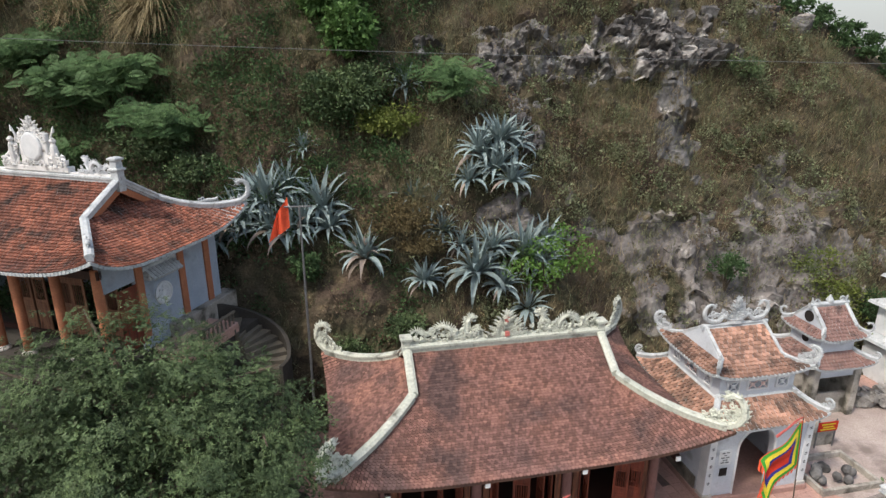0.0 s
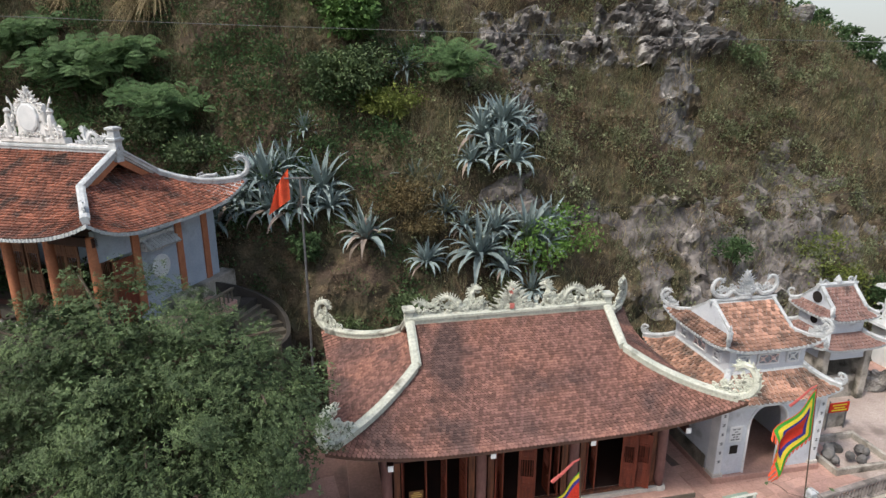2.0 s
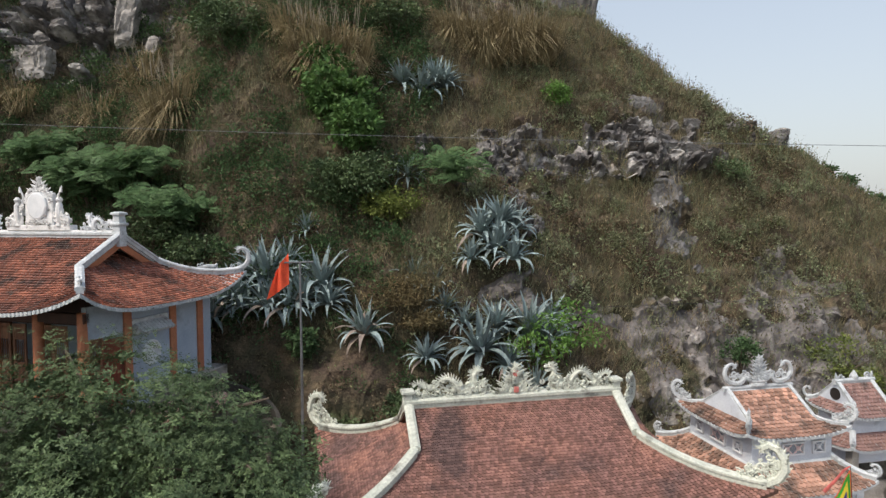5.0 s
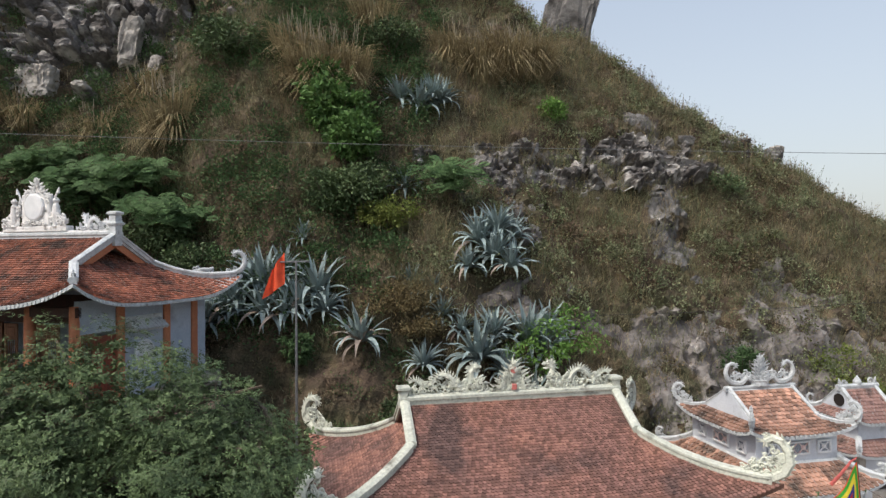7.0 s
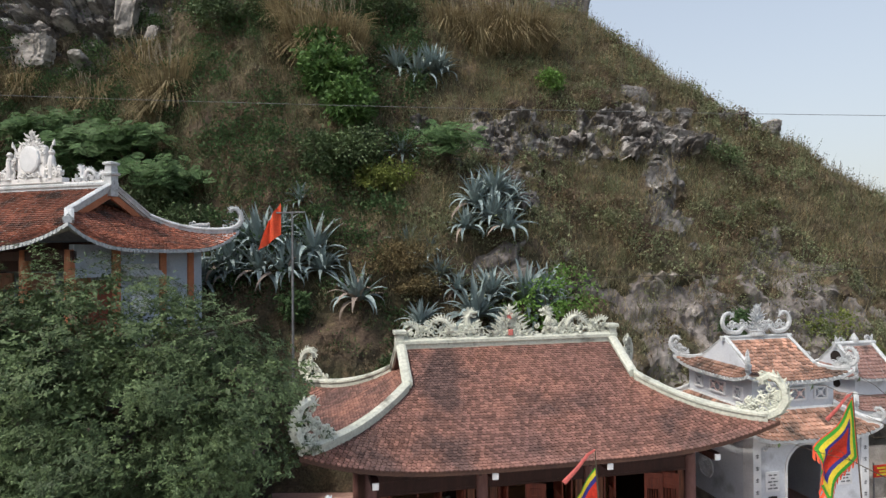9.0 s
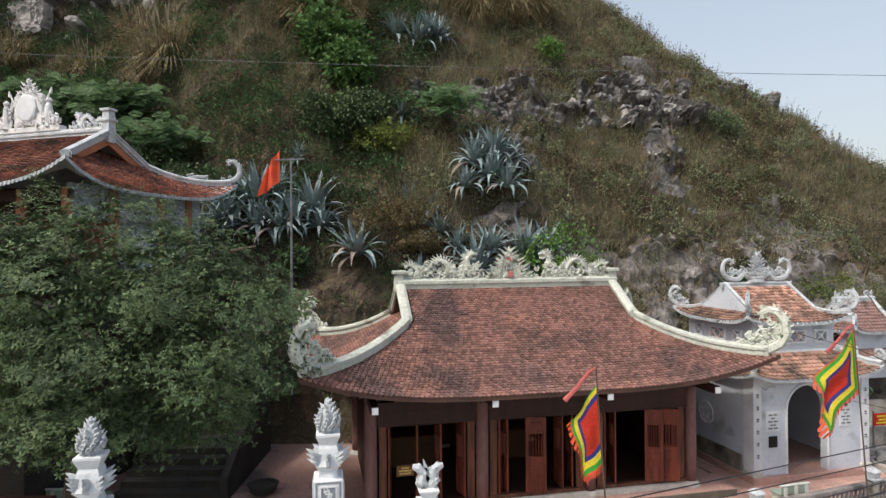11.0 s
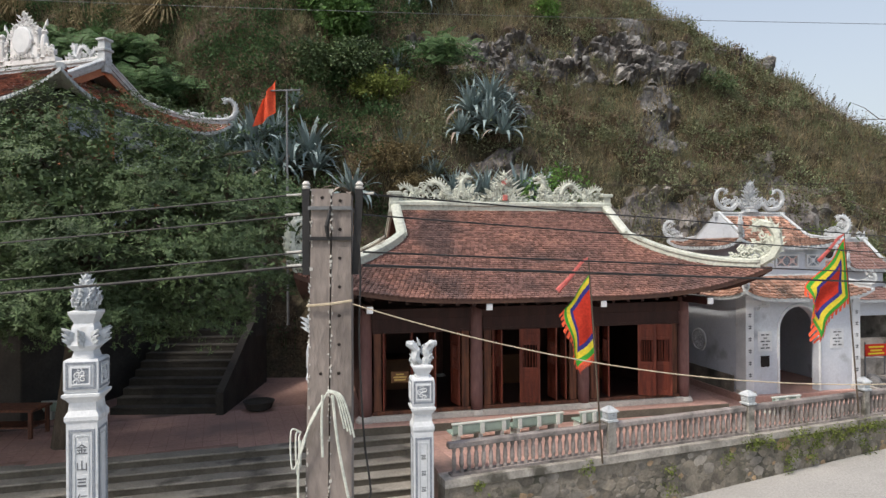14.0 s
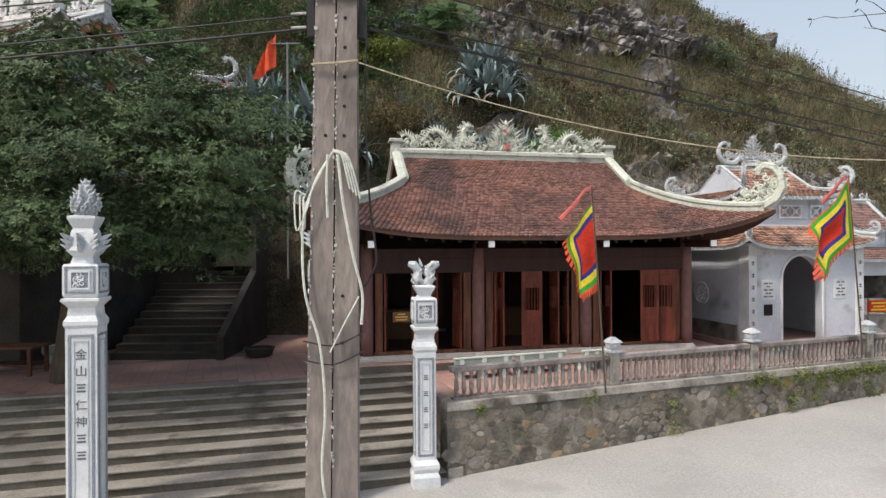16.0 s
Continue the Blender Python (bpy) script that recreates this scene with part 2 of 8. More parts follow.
M_SHRUB = mat("olive_shrub_leaf", (0.10, 0.125, 0.055), (0.125, 0.097, 0.063), 0.5, 0.7, 0, 3, island=0.55, translucent=0.25, world_space=True)
M_GRASS = mat("dry_hill_grass", (0.165, 0.185, 0.105), (0.22, 0.188, 0.13), 0.35, 0.8, 0, 2, island=0.5, translucent=0.25, world_space=True)
M_STRAW = mat("straw_grass", (0.32, 0.275, 0.17), (0.22, 0.175, 0.10), 0.8, 0.8, 0, 3, island=0.45, translucent=0.25, world_space=True)
M_PLUME = mat("pale_plume", (0.33, 0.30, 0.24), (0.26, 0.23, 0.18), 2, 0.9, 0, 6, translucent=0.3)
M_AGAVE = mat("blue_agave_leaf", (0.24, 0.31, 0.31), (0.15, 0.20, 0.205), 1.2, 0.5, 0.1, 8, rnd=0.3, stretch=(1, 1, 0.5))
M_AGDRY = mat("dry_agave_leaf", (0.31, 0.26, 0.225), (0.22, 0.18, 0.15), 2, 0.8, 0.1, 8, rnd=0.3)
M_LIME = mat("limestone", (0.165, 0.162, 0.16), (0.07, 0.067, 0.066), 0.9, 0.9, 0.8, 5, stain=(0.045, 0.043, 0.042), stain_scale=0.8, stain_at=0.53, world_space=True, bump_dist=0.12)
M_LIMEP = mat("pale_limestone", (0.38, 0.36, 0.335), (0.20, 0.19, 0.18), 1.2, 0.9, 0.8, 6, stain=(0.07, 0.066, 0.062), stain_scale=1.3, stain_at=0.55, world_space=True, bump_dist=0.1)


def hill_material():
    m = bpy.data.materials.new("hillside")
    m.use_nodes = True
    nt = m.node_tree
    n, ln = nt.nodes, nt.links.new
    bs = n["Principled BSDF"]
    bs.inputs["Roughness"].default_value = 0.95
    bs.inputs["Specular IOR Level"].default_value = 0.15
    pos = n.new("ShaderNodeNewGeometry").outputs["Position"]

    def nz(s, d=6.0, stretch=(1, 1, 1)):
        mp = n.new("ShaderNodeMapping")
        mp.inputs["Scale"].default_value = stretch
        ln(pos, mp.inputs[0])
        q = n.new("ShaderNodeTexNoise")
        q.inputs["Scale"].default_value, q.inputs["Detail"].default_value = s, d
        ln(mp.outputs[0], q.inputs["Vector"])
        return q.outputs["Fac"]

    def rng(src, lo, hi, a=0.0, b=1.0):
        q = n.new("ShaderNodeMapRange")
        for k, v in enumerate((lo, hi, a, b)):
            q.inputs[k + 1].default_value = v
        ln(src, q.inputs[0])
        return q.outputs[0]

    def mix(f, a, b, mode="MIX"):
        q = n.new("ShaderNodeMix")
        q.data_type, q.blend_type = "RGBA", mode
        for sock, v in ((q.inputs[0], f), (q.inputs[6], a), (q.inputs[7], b)):
            if isinstance(v, (int, float)):
                sock.default_value = v
            elif isinstance(v, tuple):
                sock.default_value = (*v, 1)
            else:
                ln(v, sock)
        return q.outputs[2]

    soil = mix(rng(nz(0.5), 0.35, 0.65), (0.075, 0.056, 0.043), (0.062, 0.062, 0.036))
    soil = mix(rng(nz(1.7), 0.5, 0.68), soil, (0.12, 0.095, 0.062))
    soil = mix(1.0, soil, rng(nz(14, 3), 0.25, 0.75, 0.5, 1.5), "MULTIPLY")
    rock = mix(rng(nz(0.9, 8, (1, 1, 0.5)), 0.36, 0.64), (0.09, 0.085, 0.085), (0.27, 0.25, 0.235))
    rock = mix(rng(nz(1.3, 8), 0.58, 0.66), rock, (0.44, 0.42, 0.39))
    rock = mix(rng(nz(2.6, 8, (1, 1, 0.25)), 0.55, 0.66), rock, (0.04, 0.038, 0.038))
    at = n.new("ShaderNodeAttribute")
    at.attribute_name = "rock"
    add = n.new("ShaderNodeMath")
    ln(at.outputs["Fac"], add.inputs[0])
    ln(rng(nz(1.1), 0.2, 0.8, -0.3, 0.3), add.inputs[1])
    col = mix(rng(add.outputs[0], 0.42, 0.58), soil, rock)
    ln(col, bs.inputs["Base Color"])
    b = n.new("ShaderNodeBump")
    b.inputs["Strength"].default_value, b.inputs["Distance"].default_value = 0.8, 0.15
    ln(nz(4, 8), b.inputs["Height"])
    ln(b.outputs[0], bs.inputs["Normal"])
    return m


M_FACE = mat("broken_limestone_face", (0.16, 0.152, 0.148), (0.06, 0.056, 0.056), 0.7, 0.95, 0.9, 5, stain=(0.36, 0.35, 0.335), stain_scale=0.9, stain_at=0.515, world_space=True, bump_dist=0.14, fine_amount=0.45, spec=0.15, stretch=(1, 1, 1.5))
M_SLAB = mat("streaked_limestone_slab", (0.21, 0.197, 0.186), (0.09, 0.08, 0.079), 1.1, 0.95, 0.8, 5, stain=(0.30, 0.285, 0.265), stain_scale=0.9, stain_at=0.60, world_space=True, bump_dist=0.1, fine_amount=0.4, spec=0.15, stretch=(1, 1, 0.33))
M_HILL = hill_material()

# ---- mesh helpers ----


def link(name, me, parent=None, label="", m=None):
    ob = new(name, me)
    if parent is not None:
        ob.parent = parent
    if m is not None:
        ob.matrix_basis = m
    if label:
        ob["label"] = label
    return ob


def part(name, bm, material, parent, label="", smooth=False):
    me = bpy.data.meshes.new(name)
    bmesh.ops.recalc_face_normals(bm, faces=bm.faces)
    bm.to_mesh(me)
    bm.free()
    me.materials.append(material)
    if smooth:
        for p in me.polygons:
            p.use_smooth = True
    return link(name, me, parent, label)


def raw(name, verts, faces, material, parent=None, label="", smooth=False):
    me = bpy.data.meshes.new(name)
    me.from_pydata([tuple(v) for v in verts], [], faces)
    me.materials.append(material)
    if smooth:
        me.polygons.foreach_set("use_smooth", [True] * len(me.polygons))
    return link(name, me, parent, label)


def thing(name, m, label, category, group="", kind=""):
    ob = new(name)
    ob.matrix_basis = m
    return tagged(ob, label, category, group, kind)


def box(bm, x0, x1, y0, y1, z0, z1, m=None, bevel=0.0, taper=0.0):
    geo = bmesh.ops.create_cube(bm, size=1.0)
    vs = geo["verts"]
    for v in vs:
        top = v.co.z > 0
        f = 1 - taper if top else 1
        v.co = Vector(((x0 + x1) / 2 + v.co.x * (x1 - x0) * f, (y0 + y1) / 2 + v.co.y * (y1 - y0) * f, z1 if top else z0))
    if bevel:
        es = list({e for v in vs for e in v.link_edges})
        r = bmesh.ops.bevel(bm, geom=es, offset=bevel, segments=1, affect="EDGES")
        vs = list({v for f in r["faces"] for v in f.verts} | {v for v in vs if v.is_valid})
    if m is not None:
        bmesh.ops.transform(bm, matrix=m, verts=vs)
    return vs


def lathe(bm, profile, segs=12, m=None, square=False, turn=0.0):
    """Profile of (radius, height); square gives four-sided mouldings (radius is then the half width)."""
    n = 4 if square else segs
    k = math.sqrt(2) if square else 1.0
    off = math.pi / 4 if square else turn
    rings = []
    for r, z in profile:
        ring = [bm.verts.new((r * k * math.cos(off + 2 * math.pi * i / n), r * k * math.sin(off + 2 * math.pi * i / n), z)) for i in range(n)]
        rings.append(ring)
    for a, b in zip(rings, rings[1:]):
        for i in range(n):
            bm.faces.new((a[i], a[(i + 1) % n], b[(i + 1) % n], b[i]))
    bm.faces.new(rings[0][::-1])
    bm.faces.new(rings[-1])
    vs = [v for r in rings for v in r]
    if m is not None:
        bmesh.ops.transform(bm, matrix=m, verts=vs)
    return vs


def tube(bm, pts, radii, segs=6, flat=1.0, up=None):
    """A tube along points; flat squeezes it across."""
    pts = [Vector(p) for p in pts]
    if isinstance(radii, (int, float)):
        radii = [radii] * len(pts)
    rings = []
    last = None
    for i, p in enumerate(pts):
        d = (pts[min(i + 1, len(pts) - 1)] - pts[max(i - 1, 0)])
        d = d.normalized() if d.length > 1e-9 else Vector((0, 0, 1))
        ref = up if up is not None else (last if last is not None else (Vector((0, 0, 1)) if abs(d.z) < 0.9 else Vector((0, 1, 0))))
        a = d.cross(ref)
        a = a.normalized() if a.length > 1e-6 else d.orthogonal().normalized()
        b = a.cross(d).normalized()
        last = b
        rings.append([bm.verts.new(p + a * (radii[i] * flat * math.cos(2 * math.pi * (k + 0.5) / segs)) + b * (radii[i] * math.sin(2 * math.pi * (k + 0.5) / segs))) for k in range(segs)])
    for a, b in zip(rings, rings[1:]):
        for k in range(segs):
            bm.faces.new((a[k], a[(k + 1) % segs], b[(k + 1) % segs], b[k]))
    bm.faces.new(rings[0][::-1])
    bm.faces.new(rings[-1])


def smooth_path(pts, n=5):
    """A rounded path through the points."""
    p = [Vector(q) for q in pts]
    p = [p[0] * 2 - p[1]] + p + [p[-1] * 2 - p[-2]]
    out = []
    for i in range(1, len(p) - 2):
        for k in range(n):
            t = k / n
            out.append(0.5 * (2 * p[i] + (p[i + 1] - p[i - 1]) * t + (2 * p[i - 1] - 5 * p[i] + 4 * p[i + 1] - p[i + 2]) * t * t + (3 * p[i] - p[i - 1] - 3 * p[i + 1] + p[i + 2]) * t ** 3))
    return out + [p[-2]]


def spiral(bm, c, ax, ay, r, turns=1.25, thick=0.05, start=0.0, steps=14, sign=1):
    """A scroll in the plane of ax and ay round c."""
    c, ax, ay = Vector(c), Vector(ax), Vector(ay)
    pts, rad = [], []
    for i in range(steps + 1):
        f = i / steps
        a = start + sign * turns * 2 * math.pi * f
        q = r * (1 - 0.8 * f)
        pts.append(c + ax * (q * math.cos(a)) + ay * (q * math.sin(a)))
        rad.append(thick * (1 - 0.35 * f))
    tube(bm, pts, rad, 5)


def spike(bm, p, d, r, segs=4):
    p, d = Vector(p), Vector(d)
    tube(bm, [p - d * 0.15, p + d * 0.45, p + d], [r, r * 0.7, r * 0.08], segs)


def leaf_cloud(n, place, size, rng, droop=0.3, aspect=0.5):
    """Vertices and faces of n folded leaves; place(rng) gives (centre, outward)."""
    verts, faces = [], []
    for i in range(n):
        c, o = place(rng)
        s = size * rng.uniform(0.6, 1.25)
        d = Vector((o[0] + rng.gauss(0, 0.7), o[1] + rng.gauss(0, 0.7), o[2] + rng.gauss(0, 0.6) - droop)).normalized()
        w = d.cross(Vector((rng.gauss(0, 1), rng.gauss(0, 1), rng.gauss(0, 1) + 0.8)))
        w = w.normalized() * (s * aspect * 0.5)
        c = Vector(c)
        k = len(verts)
        verts += [c, c + d * (s * 0.45) + w, c + d * s, c + d * (s * 0.45) - w]
        faces.append((k, k + 1, k + 2, k + 3))
    return verts, faces

# ---- the hill ----
# smooth shape of the hill: a steep plane rounded off at a crest that falls to the right
CUTS = [  # level places cut into the slope: centre, turn, half sizes, level, steepness of the bank
    (2.2, 19.0, 11.5, 6.4, 3.6, 1.45, 2.2),
    (10.85, 20.6, 11.5, 3.0, 3.0, 1.45, 2.2),
    (16.8, 22.5, 11.5, 4.5, 3.2, 1.45, 2.0),
    (-14.65, 21.6, -17.0, 8.0, 4.0, 6.8, 1.8),
    (-6.8, 18.2, 0.0, 3.8, 4.0, 1.45, 2.4),
]


def crest(x):
    return float(np.interp(x, [-60, -25, -8, 0, 8, 11, 15.5, 20, 25, 33, 45, 60, 90],
                           [34, 42, 44, 37, 28.8, 26.8, 23.4, 20.2, 17.1, 11.0, 5.2, 2.2, 0.3]))


def hill(x, y):
    p = (y - 19.9 - 0.28 * x) / 0.744
    p += 2.6 * math.exp(-((x - 2.2) / 3.0) ** 2 - ((y - 28) / 3.0) ** 2)
    back = min(1.0, max(0.0, (x - 13) / 6))      # towards the shoulder the slope goes on rising gently behind the first crest
    c = crest(x) - (1 - back) * 0.25 * max(0, y - 43) + back * (0.12 * max(0, min(14, y - 41)) - 0.6) - 0.5 * max(0, y - 58)
    k = 1.1
    m = min(p, c)
    h = m - k * math.log(math.exp(-(p - m) / k) + math.exp(-(c - m) / k))
    if x > 30 and y > 60:      # a farther ridge behind the shoulder
        h = max(h, float(np.interp(x, [30, 40, 50, 56, 61, 65, 70, 80, 100], [22, 26, 23, 20.0, 17.0, 14.2, 11, 6, 0])) * math.exp(-((y - 92) / 14) ** 2) - 0.5)
    for cx, cy, turn, a, b, level, steep in CUTS:
        ca, sa = math.cos(radians(turn)), math.sin(radians(turn))
        u, v = (x - cx) * ca + (y - cy) * sa, -(x - cx) * sa + (y - cy) * ca
        d = math.hypot(max(0, abs(u) - a), max(0, abs(v) - b))
        h = min(h, level + steep * d)
    return h


ROCKS = [  # where bare rock shows: x, z, half sizes, strength
    (8.5, 17.0, 9.0, 1.7, 1.0), (13.5, 19.2, 4.0, 2.2, 0.8), (12.6, 13.2, 1.6, 2.4, 0.9), (4.2, 14.8, 1.2, 2.6, 0.9), (0.5, 16.0, 2.2, 1.6, 0.7),
    (12.0, 7.6, 4.8, 2.5, 1.0), (17.5, 7.4, 5.0, 2.6, 1.0), (14, 5.2, 7, 1.8, 1.0), (7.0, 8.8, 3.0, 0.8, 0.8), (21.0, 19.4, 3.0, 1.0, 0.8),
    (-22.0, 25.5, 8.0, 4.5, 1.0), (-20, 30, 12, 5, 1.0), (3, 27.5, 3, 2, 0.6), (20.0, 9.8, 3.5, 0.9, 0.5), (2.6, 10.0, 2.6, 1.1, 0.8), (26, 7.5, 5, 1.6, 0.7),
]


def rockiness(x, z):
    return max(s * max(0.0, 1.25 - math.hypot((x - cx) / a, (z - cz) / b)) for cx, cz, a, b, s in ROCKS)


def build_hill():
    xs = np.concatenate([np.arange(-90, -36, 3.0), np.arange(-36, 46, 0.27), np.arange(46, 140, 3.0)])
    ys = np.concatenate([np.arange(14, 19, 0.6), np.arange(19, 46, 0.17), np.arange(46, 60, 0.5), np.arange(60, 130, 2.0)])
    verts, rock = [], []
    for y in ys:
        for x in xs:
            x, y = float(x), float(y)
            h = hill(x, y)
            p = Vector((x, y, h))
            r = 0.0
            if h > 0.5 and y < 60:
                r = min(1.0, rockiness(x, h) * (0.65 + 0.7 * noise.noise(p * 0.45)))
                near = min(1.0, max(0.0, h - 1.6) * 0.5)
                d = near * (0.8 * noise.fractal(p * 0.33, 1.0, 2.0, 4) + 0.16 * noise.noise(p * 2.2))
                if r > 0.08:
                    q = p + Vector((noise.noise(p * 0.9), noise.noise(p * 0.9 + Vector((9, 1, 4))), 0.6 * noise.noise(p * 0.9 + Vector((3, 7, 1))))) * 0.5
                    d += near * min(1, r * 1.4) * (0.75 * (noise.cell(Vector((q.x * 0.55, q.y * 0.55, q.z * 0.9))) - 0.35) + 0.34 * (noise.cell(q * 1.7) - 0.5))
                p += Vector((0, -0.8, 0.6)) * d
            verts.append(p)
            rock.append(r)
    w = len(xs)
    faces = [(j * w + i, j * w + i + 1, (j + 1) * w + i + 1, (j + 1) * w + i) for j in range(len(ys) - 1) for i in range(w - 1)]
    ob = raw("hillside", verts, faces, M_HILL)
    ob.data.attributes.new("rock", "FLOAT", "POINT").data.foreach_set("value", rock)
    return tagged(ob, "steep limestone hillside with dry grass and bare ledges", "hillside", kind="structure")


build_hill()


def rock_face(x0, x1, z0, z1, depth, scale, strength, label, flat=1.35, crisp=0.14, material=None):
    """A ledge of cracked limestone blocks that stands out of the slope and sinks back into it at its rim."""
    step = 0.085
    nx, nz = int((x1 - x0) / step), int((z1 - z0) / step)
    cx, cz, ax, az = (x0 + x1) / 2, (z0 + z1) / 2, (x1 - x0) / 2, (z1 - z0) / 2
    verts = []
    for j in range(nz + 1):
        z = z0 + (z1 - z0) * j / nz
        for i in range(nx + 1):
            x = x0 + (x1 - x0) * i / nx
            y = 19.9 + 0.28 * x + 0.744 * z
            for _ in range(5):      # come down onto the slope at this height
                y += 0.744 * (z - hill(x, y)) * 0.8
            p = Vector((x, y, z))
            big = noise.fractal(p * 0.33, 1.0, 2.0, 4)
            rim = 1.15 - math.hypot((x - cx) / ax, (z - cz) / az) + 0.85 * noise.noise(Vector((x * 0.55, 3.1, z * 0.8))) + 0.4 * noise.noise(Vector((x * 1.7, 7.7, z * 2.1)))
            m = max(0.0, min(1.0, rim * 2.6 * strength))
            w = p + Vector((noise.noise(p * 1.1), 0, 0.6 * noise.noise(p * 1.1 + Vector((5, 5, 5))))) * 0.3
            d1, c1 = noise.voronoi(Vector((w.x * scale, w.y * 0.3, w.z * scale * flat)))
            d2, c2 = noise.voronoi(Vector((w.x * scale * 2.4, w.y * 0.8, w.z * scale * 2.4 * flat)))
            block = 0.62 * noise.cell(c1[0] * 17.3) + 0.28 * noise.cell(c2[0] * 17.3)
            crack = min(1.0, (d1[1] - d1[0]) / crisp) * 0.7 + min(1.0, (d2[1] - d2[0]) / (crisp * 1.2)) * 0.3
            bed = 0.5 + 0.5 * noise.noise(Vector((w.x * 0.4, 1.7, w.z * 2.6)))      # overhanging beds
            out = 0.8 * big + (-0.55 + m * (0.5 + depth * (0.1 + block + 0.3 * bed) * (0.25 + 0.75 * crack))) + 0.07 * noise.fractal(p * 3.0, 1.0, 2.0, 3)
            verts.append(p + Vector((0, -0.85, 0.45)) * out)
    w = nx + 1
    faces = [(j * w + i, j * w + i + 1, (j + 1) * w + i + 1, (j + 1) * w + i) for j in range(nz) for i in range(nx)]
    tagged(raw("rock_face", verts, faces, material or M_FACE), label, "rock face", group="limestone faces", kind="structure")


rock_face(-1.5, 10.5, 14.4, 18.3, 1.0, 0.85, 0.62, "band of cracked pale limestone across the grassy slope", 1.7, 0.07)
rock_face(8.2, 17.0, 15.2, 19.4, 1.25, 0.62, 0.75, "broken limestone ledge below the skyline", 1.9, 0.06)
rock_face(11.0, 14.3, 10.2, 16.2, 0.5, 0.4, 0.9, "dark streaked limestone slab", 0.6, 0.08, M_LIME)
rock_face(3.2, 5.4, 12.2, 16.6, 0.9, 0.9, 0.9, "upright limestone rib above the agaves", 1.3, 0.07)
rock_face(7.5, 27.0, 3.0, 9.6, 0.22, 0.3, 0.72, "broad streaked limestone face above the shrines", 0.55, 0.07, M_SLAB)
rock_face(15.5, 21.5, 9.0, 12.2, 0.4, 0.5, 0.5, "dark limestone patches in the grass", 0.7, 0.07, M_SLAB)
rock_face(0.5, 7.5, 8.4, 11.2, 0.4, 0.6, 0.5, "low limestone step under the agaves", 1.3, 0.07, M_SLAB)
rock_face(-31.0, -15.5, 20.6, 33.0, 2.2, 0.42, 1.2, "dark limestone cliff with pale broken blocks", 1.2, 0.08)
rock_face(17.5, 24.5, 17.6, 20.6, 0.8, 0.8, 0.8, "limestone knobs on the skyline", 1.4, 0.07)
rock_face(-3.5, 5.5, 2.0, 5.2, 0.5, 0.9, 0.9, "damp dark rock behind the hall", 1.3, 0.1)


# ---- ground, road, terrace ----
def road_z(x):
    return 0.05 + 0.05 * max(-30.0, min(40.0, x))


def ground_sheet():
    xs = [-2500, -600, -150, -60, -30, -15, 0, 15, 40, 60, 150, 600, 2500]
    ys = [-2500, -600, -150, -50, -20, 0, 10, 18, 30, 60, 150, 600, 2500]
    verts = [(x, y, road_z(x) - 0.12) for y in ys for x in xs]
    w = len(xs)
    faces = [(j * w + i, j * w + i + 1, (j + 1) * w + i + 1, (j + 1) * w + i) for j in range(len(ys) - 1) for i in range(w - 1)]
    tagged(raw("ground", verts, faces, mat("valley_ground", (0.12, 0.12, 0.06), (0.16, 0.13, 0.09), 0.05, 0.95, 0.3, 1.0, world_space=True)), "flat dry valley ground", "ground", kind="structure")


ground_sheet()
WALL_TURN = 19.4
WU = Vector((math.cos(radians(WALL_TURN)), math.sin(radians(WALL_TURN)), 0))
WV = Vector((-WU.y, WU.x, 0))
W0 = Vector((0.15, 11.92, 0))           # near end of the retaining wall's face
STAIR_TURN = 14.0
SU = Vector((math.cos(radians(STAIR_TURN)), math.sin(radians(STAIR_TURN)), 0))
SV = Vector((-SU.y, SU.x, 0))
S0 = Vector((-0.895, 14.93, 0))           # right end of the stair's top edge
TERRACE = 1.5


def road():
    verts, faces = [], []
    for i in range(41):
        s = -70 + i * 4.0
        for w in (-16, -12, -8, -4, 0.6):
            p = W0 + WU * s + WV * w
            verts.append((p.x, p.y, road_z(p.x) + 0.0))
    for i in range(40):
        for k in range(4):
            faces.append((i * 5 + k, (i + 1) * 5 + k, (i + 1) * 5 + k + 1, i * 5 + k + 1))
    tagged(raw("road", verts, faces, M_ROAD), "pale worn concrete village road", "road", kind="structure")


road()


def prism(name, poly, z0, z1, material, label, category, parent=None):
    bm = bmesh.new()
    lo = [bm.verts.new((p[0], p[1], z0)) for p in poly]
    hi = [bm.verts.new((p[0], p[1], z1)) for p in poly]
    bm.faces.new(lo[::-1])
    bm.faces.new(hi)
    for i in range(len(poly)):
        k = (i + 1) % len(poly)
        bm.faces.new((lo[i], lo[k], hi[k], hi[i]))
    ob = part(name, bm, material, parent)
    if category:
        tagged(ob, label, category, kind="structure")
    return ob


def at(o, u, v, a, b, z=0.0):
    p = o + u * a + v * b
    return (p.x, p.y, z)


terrace_poly = [at(W0, WU, WV, 0.05, 0.35), at(W0, WU, WV, 40, 0.35), at(W0, WU, WV, 40, 16), (-26, 27), (-26, 8.0), at(S0, SU, SV, -14, 0.03), at(S0, SU, SV, 0.3, 0.03)]
terrace = prism("terrace_floor", terrace_poly, -0.6, TERRACE, M_GROUT, "broad terrace paved with dull red tiles", "terrace")


